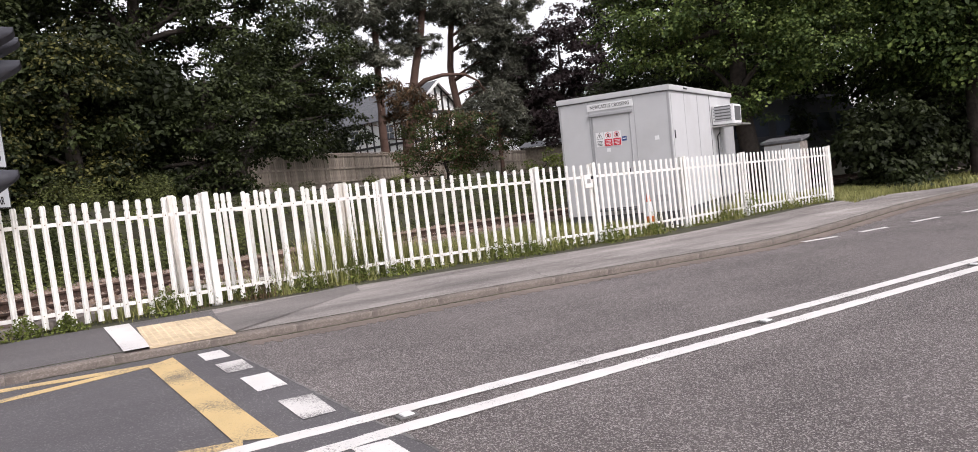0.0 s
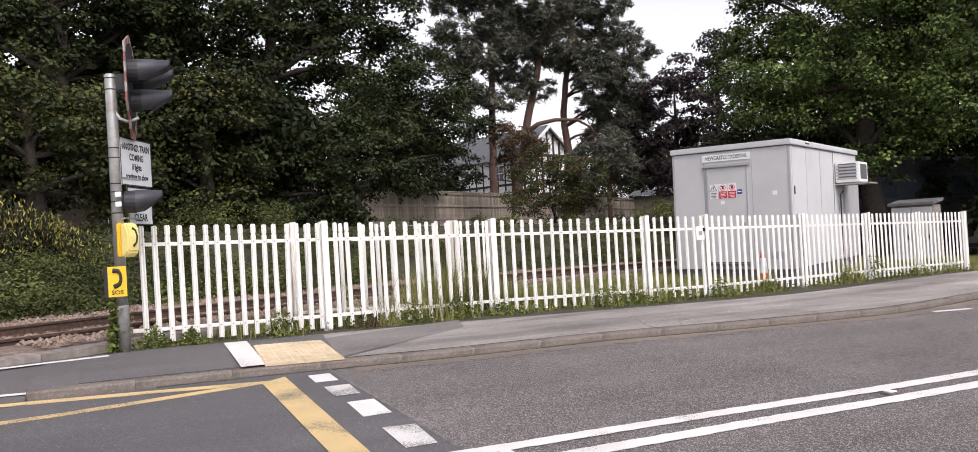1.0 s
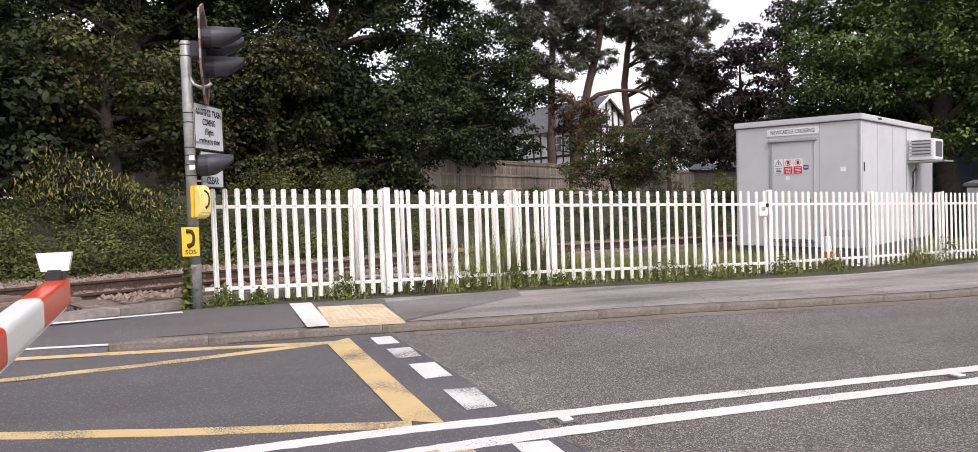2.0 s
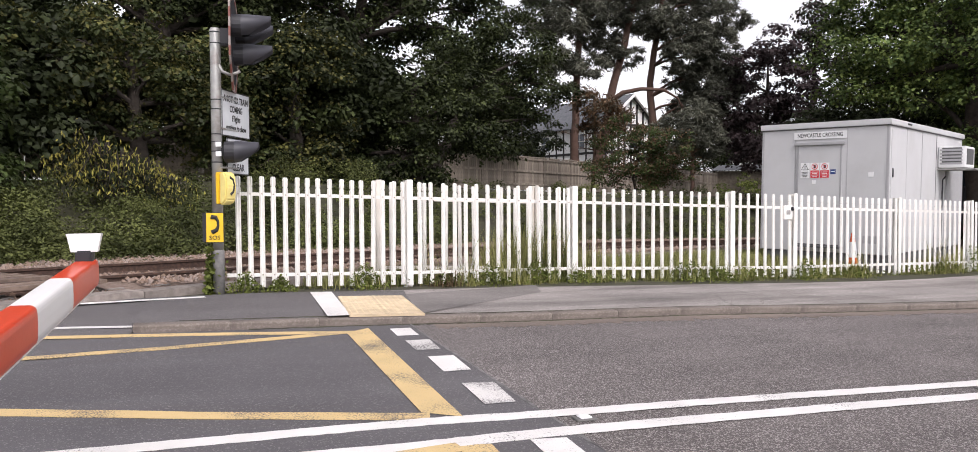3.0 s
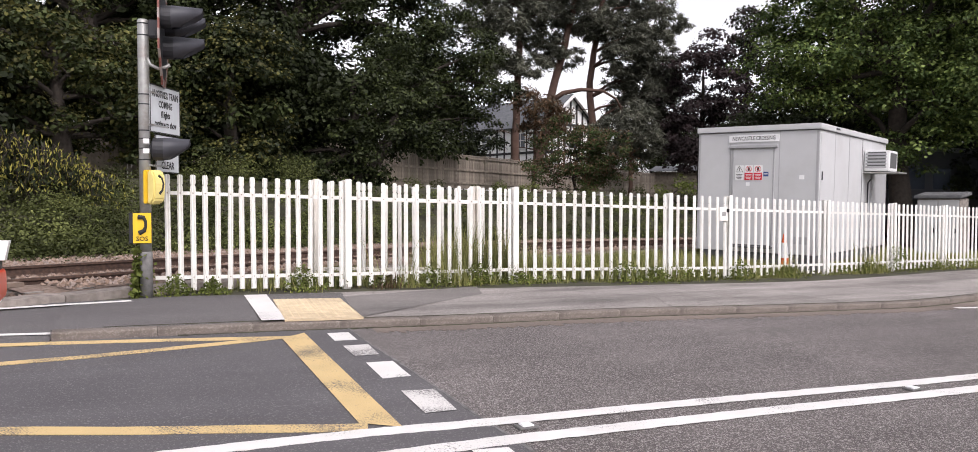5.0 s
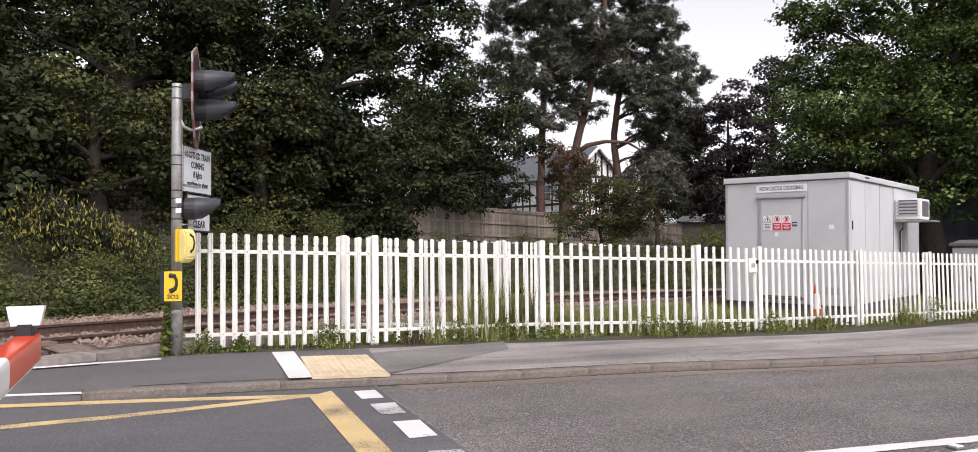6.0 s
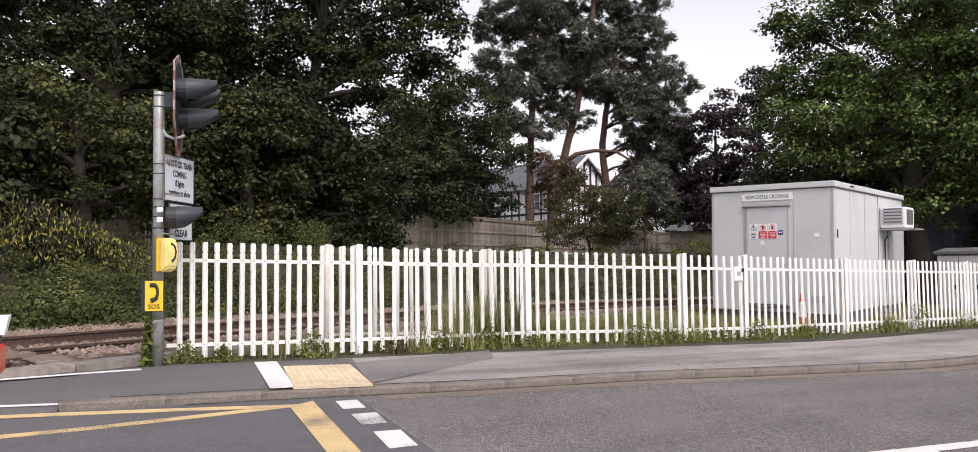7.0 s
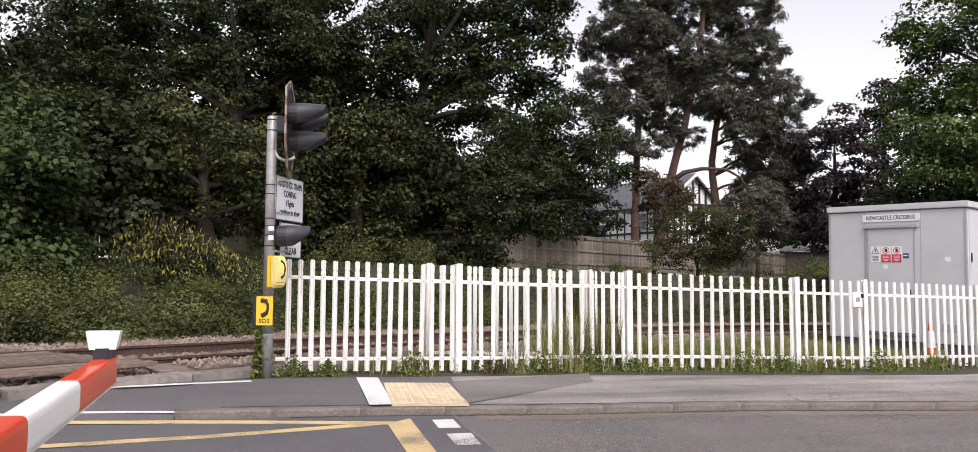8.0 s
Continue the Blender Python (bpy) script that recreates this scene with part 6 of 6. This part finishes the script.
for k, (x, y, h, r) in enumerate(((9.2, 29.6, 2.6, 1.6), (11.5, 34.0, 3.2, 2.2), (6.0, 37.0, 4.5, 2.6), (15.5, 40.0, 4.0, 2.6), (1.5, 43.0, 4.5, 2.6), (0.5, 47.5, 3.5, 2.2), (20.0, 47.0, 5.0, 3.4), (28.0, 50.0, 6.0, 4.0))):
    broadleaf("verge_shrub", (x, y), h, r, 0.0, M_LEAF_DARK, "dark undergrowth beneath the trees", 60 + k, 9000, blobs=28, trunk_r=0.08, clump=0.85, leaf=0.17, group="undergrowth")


# ---- bramble bank, variegated bush, grass and weeds ----
def thicket():
    rng = np.random.default_rng(71)
    blobs = []
    while len(blobs) < 1000:
        k = rng.integers(0, len(TRACK) - 1)
        (ax, ay), (bx, by) = TRACK[k], TRACK[k + 1]
        if not -8 < ay < 34:
            continue
        f, d = rng.random(), 2.75 + rng.random() ** 1.4 * (6.0 if ay < 17 else 3.6)
        l = math.hypot(bx - ax, by - ay)
        x, y = ax + (bx - ax) * f - (by - ay) / l * d, ay + (by - ay) * f + (bx - ax) / l * d
        r = rng.uniform(0.18, 0.62)
        if ay > 17:
            r *= 0.6
        blobs.append((np.array((x, y, land(x, y) + 0.02 + rng.uniform(0, 0.4) + (0.22 * min(1, (d - 2.75) / 2.5) if ay < 17 else 0))), r))
    c, v = clumps(rng, blobs, 270000, 0.55, 0.85)
    keep = v[:, 2] > -0.25
    tagged(leaves("bramble_thicket", c[keep], 0.05, M_LEAF_HEDGE, None, seed=72, outward=v[keep] * 1.4), "tangled green bramble thicket covering the railway bank", "undergrowth", kind="stuff")


thicket()


def yellow_bush():
    """A laurel with long drooping yellow-edged leaves."""
    x, y = -15.1, 12.5
    root = thing("variegated_shrub", Matrix.Translation((x, y, land(x, y) + 0.1)), "shrub with drooping yellow-edged leaves above the brambles", "shrub")
    rng = np.random.default_rng(81)
    bm = bmesh.new()
    pts = []
    for k in range(110):
        a, reach = rng.uniform(0, 6.283), rng.uniform(0.3, 1.0)
        along_it, across = math.cos(a) * reach * 1.9, math.sin(a) * reach * 0.9
        h = rng.uniform(0.8, 1.65) - 0.24 * along_it
        end = Vector((0.63 * along_it - 0.776 * across, 0.776 * along_it + 0.63 * across, h * 0.5))
        mid = Vector((end.x * 0.55, end.y * 0.55, h))
        tube([(0, 0, 0), mid, end], [0.02, 0.012, 0.004], 4, bm, cap=False)
        for f in np.linspace(0.35, 1, 34):
            p = mid.lerp(end, max(0, f * 2 - 1)) if f > 0.5 else Vector((0, 0, 0)).lerp(mid, f * 2)
            pts.append(np.array(p) + rng.normal(0, 0.11, 3) - np.array((0, 0, 0.05)))
    part("stem", bm, M_BARK, root)
    pts = np.array(pts)
    pick = rng.random(len(pts)) < 0.47
    leaves("foliage", pts[pick] * (1.05, 1.05, 1.02), 0.043, M_LEAF_YELLOW, root, "yellow-edged drooping leaves", seed=82, long=2.3, up=0.0, droop=1.6)
    leaves("inner_foliage", pts[~pick] * (0.96, 0.96, 0.97), 0.06, M_LEAF_DARK, root, "dark green inner leaves", seed=83, long=2.2, up=0.0, droop=1.4)


yellow_bush()


def blades(name, pts, height, material, label, seed, width=0.005, lean=0.4):
    """Grass: thin tapering blades bent over by their own weight."""
    rng = np.random.default_rng(seed)
    p = np.asarray(pts, float)
    n = len(p)
    h = height * rng.uniform(0.45, 1.25, n) if np.isscalar(height) else np.asarray(height) * rng.uniform(0.6, 1.2, n)
    a = rng.uniform(0, 6.283, n)
    d = np.stack([np.cos(a), np.sin(a), 0 * a], 1)
    s = np.stack([-np.sin(a), np.cos(a), 0 * a], 1) * (width * rng.uniform(0.6, 1.5, n))[:, None]
    b = (lean * rng.uniform(0.1, 1.2, n) * h)[:, None] * d
    up = np.stack([0 * h, 0 * h, h], 1)
    co = np.stack([p - s, p + s, p + b * 0.35 + up * 0.6 + s * 0.8, p + b * 0.35 + up * 0.6 - s * 0.8, p + b + up], 1).reshape(-1, 3)
    tri = (np.arange(n)[:, None] * 5 + np.array([0, 1, 2, 0, 2, 3, 3, 2, 4])).ravel().astype(np.int32)
    me = bpy.data.meshes.new(name)
    me.vertices.add(5 * n)
    me.vertices.foreach_set("co", co.ravel())
    me.loops.add(9 * n)
    me.loops.foreach_set("vertex_index", tri)
    me.polygons.add(3 * n)
    me.polygons.foreach_set("loop_start", np.arange(0, 9 * n, 3, dtype=np.int32))
    me.update(calc_edges=True)
    me.validate()
    return tagged(obj(name, me, material), label, "grass", kind="stuff")


def grounds():
    rng = np.random.default_rng(91)
    # tufts along the foot of the fence
    spots, hs, dry, dry_h, broad = [], [], [], [], []
    for x, y, a in along(FENCE, 0.05):
        nx, ny = math.sin(a), -math.cos(a)
        f = 0.5 + 0.5 * noise.noise((x * 1.1, y * 1.1, 3.0)) + 0.25 * noise.noise((x * 4, y * 4, 1.0))
        for _ in range(int(2 + 62 * max(0, f - 0.4)) if not -6.75 < x < -6.15 else 1):
            o = rng.normal(0.02, 0.13)
            q = (x + nx * o + rng.normal(0, 0.05), y + ny * o + rng.normal(0, 0.05))
            z = slope(*q) + 0.07
            tall = (0.07 + 0.85 * max(0, f - 0.42)) * rng.choice([0.5, 0.8, 1.0, 1.6])
            if math.hypot(x + 5.5, y - 9.75) < 0.6:
                dry.append((*q, z)), dry_h.append(tall * 0.8)
            else:
                spots.append((*q, z)), hs.append(tall)
            if rng.random() < 0.4 * f:
                broad.append((q[0], q[1], z + rng.uniform(0.02, 0.12 + 0.25 * max(0, f - 0.4))))
    # stalks that stand in drifts where the ground is not trodden
    for cx, cy, spread_u, count, high in ((-4.55, 10.85, 0.42, 330, 0.8), (-3.95, 11.65, 0.3, 150, 0.6), (-2.15, 13.3, 0.34, 260, 0.55), (-1.7, 13.75, 0.22, 130, 0.4), (0.3, 15.95, 0.3, 120, 0.35), (-5.95, 9.15, 0.14, 60, 0.4)):
        for _ in range(count):
            u, w = rng.normal(0, spread_u), rng.normal(-0.12, 0.14)
            q = (cx + 0.68 * u + 0.73 * w, cy + 0.73 * u - 0.68 * w)
            spots.append((*q, slope(*q) + 0.07)), hs.append(high * rng.choice([0.35, 0.5, 0.7, 1.0]))
    blades("fence_grass", spots, hs, M_GRASS, "rough green grass growing along the foot of the fence", 92, 0.004, 0.95)
    blades("dry_weeds", dry, dry_h, M_GRASS_DRY, "reddish dry weeds at a fence post", 93, 0.005, 0.9)
    broad = np.array(broad)
    tagged(leaves("fence_weeds", np.repeat(broad, 3, 0) + rng.normal(0, 0.06, (3 * len(broad), 3)) * (1, 1, 0.6), 0.042, M_LEAF_IVY, None, seed=94), "low broad-leaved weeds along the foot of the fence", "weeds", kind="stuff")
    # bushier weeds: beside the pole and in clumps along the fence
    for k, (x, y, r, h) in enumerate(((-7.05, 7.75, 0.2, 0.3), (-6.75, 8.1, 0.16, 0.24), (-6.0, 9.0, 0.22, 0.42), (-4.75, 10.6, 0.3, 0.34), (-4.2, 11.2, 0.25, 0.4), (-3.7, 11.8, 0.3, 0.2), (-2.2, 13.2, 0.35, 0.4), (-1.75, 13.6, 0.3, 0.3), (-0.35, 15.0, 0.25, 0.4), (0.5, 16.2, 0.2, 0.25), (3.0, 19.45, 0.3, 0.7))):
        n = 420
        p = rng.normal(0, 1, (n, 3)) * (r * 0.55, r * 0.55, 0)
        p[:, 2] = rng.uniform(0, 1, n) ** 0.8 * h * np.exp(-(p[:, 0] ** 2 + p[:, 1] ** 2) / (r * r))
        root = thing("weed_clump", Matrix.Translation((x, y, slope(x, y) + 0.07)), "leafy weed clump at the foot of the fence" if k else "ivy and weeds at the foot of the signal post", "weed", "weed clumps")
        leaves("foliage", p, 0.034, M_LEAF_IVY, root, seed=100 + k)
    # tall grass in the strip behind the fence
    pts = []
    while len(pts) < 42000:
        x, y = rng.uniform(-7, 8), rng.uniform(8.5, 30)
        d = track_side(x, y)
        if not -9 < d < -1.7:
            continue
        # stay behind the fence line
        inside = True
        for (ax, ay), (bx, by) in zip(FENCE, FENCE[1:]):
            if ax <= x <= bx:
                inside = y > ay + (by - ay) * (x - ax) / (bx - ax) + 0.1
        lx, ly = x - 1.217, y - 18.91
        ca, sa = math.cos(radians(21.03)), math.sin(radians(21.03))
        hx, hy = lx * ca - ly * sa, lx * sa + ly * ca
        if not inside or (-2.95 < hx < 0.05 and -0.05 < hy < 6.1) or noise.noise((x * 0.6, y * 0.6, 5)) < -0.25:
            continue
        pts.append((x, y, land(x, y) - 0.02))
    pts = np.array(pts)
    near = np.exp(-((pts[:, 0] + 4.4) ** 2 + (pts[:, 1] - 11.7) ** 2) / 2.2)
    blades("strip_grass", pts, 0.3 + 0.75 * near, M_GRASS, "tall unmown grass between the fence and the track", 95, 0.006, 0.45)
    # verge by the bend and around the return of the fence
    pts = []
    while len(pts) < 22000:
        t = rng.random()
        x, y = 5.2 + 24 * t + rng.normal(0, 0.4), 22.6 + 21 * t
        off = rng.uniform(0.3, 4.2)
        q = (x - 0.66 * off, y + 0.75 * off)
        pts.append((*q, land(*q) - 0.14))
    blades("verge_grass", pts, 0.34, M_GRASS, "long grass verge beside the bend of the road", 96, 0.02, 0.5)


grounds()


# ---- things by the bend: small cabinet, rail fence ----
def lineside_cabinet():
    x, y = 5.6, 28.0
    root = thing("lineside_cabinet", Matrix.Translation((x, y, slope(x, y) - 0.12)) @ Matrix.Rotation(radians(-30), 4, "Z"), "small grey lineside cabinet with a sloping lid", "cabinet")
    part("body", box(-0.62, 0.62, -0.4, 0.4, 0.0, 2.05, 0.02), M_TROUGH, root)
    bm = box(-0.7, 0.7, -0.48, 0.46, 2.05, 2.15, 0.015)
    for v in bm.verts:
        v.co.z += 0.12 * (v.co.y + 0.48) / 0.94
    part("lid", bm, M_PLINTH, root, "sloping dark grey lid")
    for x0 in (-0.61, 0.01):
        door = part("door", box(x0, x0 + 0.6, -0.42, -0.4, 0.06, 2.0, 0.006), M_HUT, root)
        part("handle", box(x0 + 0.48, x0 + 0.52, -0.45, -0.42, 0.95, 1.1, 0.006), M_BLACK, door)


lineside_cabinet()


def rail_fence():
    for k in range(3):
        x, y = 11.2 + k * 1.9, 33.0 + k * 1.55
        root = thing("rail_fence", Matrix.Translation((x, y, land(x, y) - 0.13)) @ Matrix.Rotation(math.atan2(1.55, 1.9), 4, "Z"), "old dark wooden post and rail fence under the trees", "fence", "post and rail bays")
        part("post", box(-0.07, 0.07, -0.06, 0.06, -0.2, 1.2, 0.01), M_PANEL, root)
        for h in (0.45, 0.95):
            part("rail_bar", box(0.05, 2.42, -0.03, 0.03, h - 0.06, h + 0.06, 0.01), M_PANEL, root)


rail_fence()


# ---- house behind the pines ----
def house():
    x0, x1, y0, y1, zb, ze, zr = -27.6, -15.4, 56.0, 62.0, 1.2, 7.4, 9.7
    root = thing("timbered_house", Matrix.Translation((x1, y0, 0)) @ Matrix.Rotation(radians(-28), 4, "Z") @ Matrix.Translation((x0 - x1, 0, 0)), "white rendered house with black timbers and grey tiled roof", "house")
    L, W = x1 - x0, y1 - y0
    bm = prism([(0, zb), (W, zb), (W, ze), (W / 2, zr), (0, ze)], 0, L)
    bm.transform(Matrix(((0, 0, 1, 0), (1, 0, 0, 0), (0, 1, 0, 0), (0, 0, 0, 1))))
    part("wall", bm, M_RENDER, root, "white rendered walls")
    for side in (0, 1):
        bm = bmesh.new()
        q = [(-0.3, -0.45, ze - 0.28), (L + 0.35, -0.45, ze - 0.28), (L + 0.35, W / 2, zr + 0.06), (-0.3, W / 2, zr + 0.06)]
        if side:
            q = [(a, W - b, c) for a, b, c in q]
        lo = [bm.verts.new(p) for p in q]
        hi = [bm.verts.new((p[0], p[1], p[2] + 0.05)) for p in q]
        bm.faces.new(hi), bm.faces.new(lo[::-1])
        for k in range(4):
            bm.faces.new((lo[k], lo[(k + 1) % 4], hi[(k + 1) % 4], hi[k]))
        bmesh.ops.recalc_face_normals(bm, faces=bm.faces)
        roof = part("roof", bm, M_SLATE, root, "grey tiled roof slope")
        for row in range(14):
            bm = bmesh.new()
            a, b = row / 14, (row + 1) / 14 + 0.012
            ya, yb = (-0.45 + (W / 2 + 0.45) * a, -0.45 + (W / 2 + 0.45) * b)
            za, zb_ = (zr + (zr - ze) * (ya - W / 2) / (W / 2), zr + (zr - ze) * (yb - W / 2) / (W / 2))
            if side:
                ya, yb = W - ya, W - yb
            q = [(-0.3, ya, za + 0.09), (L + 0.35, ya, za + 0.09), (L + 0.35, yb, zb_ + 0.05), (-0.3, yb, zb_ + 0.05)]
            lo = [bm.verts.new(p) for p in q]
            hi = [bm.verts.new((p[0], p[1], p[2] + 0.03)) for p in q]
            bm.faces.new(hi), bm.faces.new(lo[::-1])
            for k in range(4):
                bm.faces.new((lo[k], lo[(k + 1) % 4], hi[(k + 1) % 4], hi[k]))
            bmesh.ops.recalc_face_normals(bm, faces=bm.faces)
            part("tile_course", bm, M_SLATE, roof)
    sky = part("skylight", box(4.0, 4.9, 0.9, 1.7, 8.1, 8.45, 0.02), M_GLASS, root, "roof window")
    # timbers on the long wall
    for k in range(15):
        x = 0.3 + k * (L - 0.5) / 14
        part("timber", box(x - 0.065, x + 0.065, -0.05, 0.0, zb, ze - 0.05), M_BEAM, root)
    for z in (ze - 0.15, 5.2, 3.2):
        part("timber", box(0, L, -0.06, -0.001, z - 0.09, z + 0.09), M_BEAM, root)
    # timbers and barge boards on the gable
    for k in range(9):
        y = 0.15 + k * (W - 0.3) / 8
        top = zr - (zr - ze) * abs(y - W / 2) / (W / 2)
        part("timber", box(L, L + 0.05, y - 0.09, y + 0.09, zb, top - 0.1), M_BEAM, root)
    for z in (ze, 5.2):
        part("timber", box(L + 0.001, L + 0.06, 0, W, z - 0.1, z + 0.1), M_BEAM, root)
    for a, b in (((-0.45, ze - 0.33), (W / 2, zr)), ((W + 0.45, ze - 0.33), (W / 2, zr))):
        part("barge_board", tube([(L + 0.38, a[0], a[1]), (L + 0.38, b[0], b[1])], 0.13, 4), M_RENDER, root)
    for x, z in ((9.2, 5.5), (11.0, 5.5), (9.4, 3.4), (5.2, 5.5), (2.2, 5.5), (11.4, 3.4)):
        w = part("window", box(x, x + 1.1, -0.1, -0.02, z, z + 1.3, 0.01), M_RENDER, root, "white framed window")
        for i in range(2):
            for j in range(2):
                part("pane", box(x + 0.08 + i * 0.49, x + 0.52 + i * 0.49, -0.115, -0.1, z + 0.08 + j * 0.59, z + 0.62 + j * 0.59), M_GLASS, w)
    w = part("window", box(L + 0.02, L + 0.1, 2.7, 4.3, 5.5, 6.9, 0.01), M_RENDER, root, "white framed gable window")
    for i in range(3):
        part("pane", box(L + 0.1, L + 0.115, 2.78 + i * 0.5, 3.2 + i * 0.5, 5.6, 6.8), M_GLASS, w)
    part("chimney", box(3.0, 3.9, W / 2 - 0.4, W / 2 + 0.4, zr - 0.6, zr + 1.2, 0.02), M_SLATE, root)


house()


def garden_shed():
    x, y = -5.2, 57.0
    root = thing("garden_shed", Matrix.Translation((x, y, 1.2)), "low garden shed with a dark corrugated roof", "shed")
    part("wall", box(-2.2, 2.2, 0, 3, 0, 2.4, 0.02), M_PANEL, root)
    bm = bmesh.new()
    n = 40
    rows = [[bm.verts.new((-2.4 + 4.8 * i / n, yy, 2.45 + (0.5 if yy > 0 else 0) + (0.03 if i % 2 else 0) + dz)) for i in range(n + 1)] for yy, dz in ((-0.3, 0), (3.3, 0), (3.3, -0.04), (-0.3, -0.04))]
    for a, b in zip(rows, rows[1:] + rows[:1]):
        for i in range(n):
            bm.faces.new((a[i], a[i + 1], b[i + 1], b[i]))
    bmesh.ops.recalc_face_normals(bm, faces=bm.faces)
    part("roof", bm, M_SLATE, root, "grey corrugated roof")


garden_shed()


# ---- train standing behind the hut ----
def train():
    x, y = 1.9, 31.3
    a = math.atan2(7.5, 6.4)
    z = slope(x, y) + 0.275
    root = thing("railcar", Matrix.Translation((x, y, z)) @ Matrix.Rotation(a, 4, "Z"), "railcar with a yellow cab front standing behind the hut", "train")
    prof = [(-1.33, 1.0), (-1.4, 1.9), (-1.36, 2.8), (-1.1, 3.5), (-0.6, 3.75), (0.6, 3.75), (1.1, 3.5), (1.36, 2.8), (1.4, 1.9), (1.33, 1.0)]
    flip = Matrix(((0, 0, 1, 0), (1, 0, 0, 0), (0, 1, 0, 0), (0, 0, 0, 1)))
    bm = prism(prof, 0.5, 13.0)
    bm.transform(flip)
    part("body", bm, M_TRAIN_SIDE, root, "dark coach side")
    bm = prism(prof, 0.0, 0.5)
    bm.transform(flip)
    bmesh.ops.bevel(bm, geom=[e for e in bm.edges if all(v.co.x < 0.01 for v in e.verts)], offset=0.12, segments=3, affect="EDGES")
    cab = part("cab_front", bm, M_TRAIN, root, "bright yellow cab front")
    for y0 in (-1.12, -0.32, 0.48):
        part("windscreen", box(-0.03, 0.02, y0, y0 + 0.64, 2.25, 3.2, 0.02), M_GLASS, cab, "dark windscreen pane")
    for y0 in (-1.0, 0.7):
        part("headlamp", tube([(-0.05, y0 + 0.15, 1.55), (0.02, y0 + 0.15, 1.55)], 0.11, 14), M_GLOW, cab, "round headlamp")
    part("coupler", box(-0.45, 0.05, -0.2, 0.2, 0.75, 1.05, 0.03), M_BLACK, root)
    part("underframe", box(0.1, 12.9, -1.15, 1.15, 0.55, 1.0, 0.03), M_BLACK, root)
    for k in range(6):
        for s in (-1.405, 1.385):
            part("side_window", box(2.0 + k * 1.8, 3.2 + k * 1.8, s, s + 0.02, 1.95, 2.8, 0.008), M_GLASS, root)
    for xx in (1.6, 3.9, 9.3, 11.6):
        for s in (-0.76, 0.72):
            w = part("wheel", tube([(xx, s, 0.46), (xx, s + 0.1, 0.46)], 0.46, 20), M_RAIL, root)
    

train()
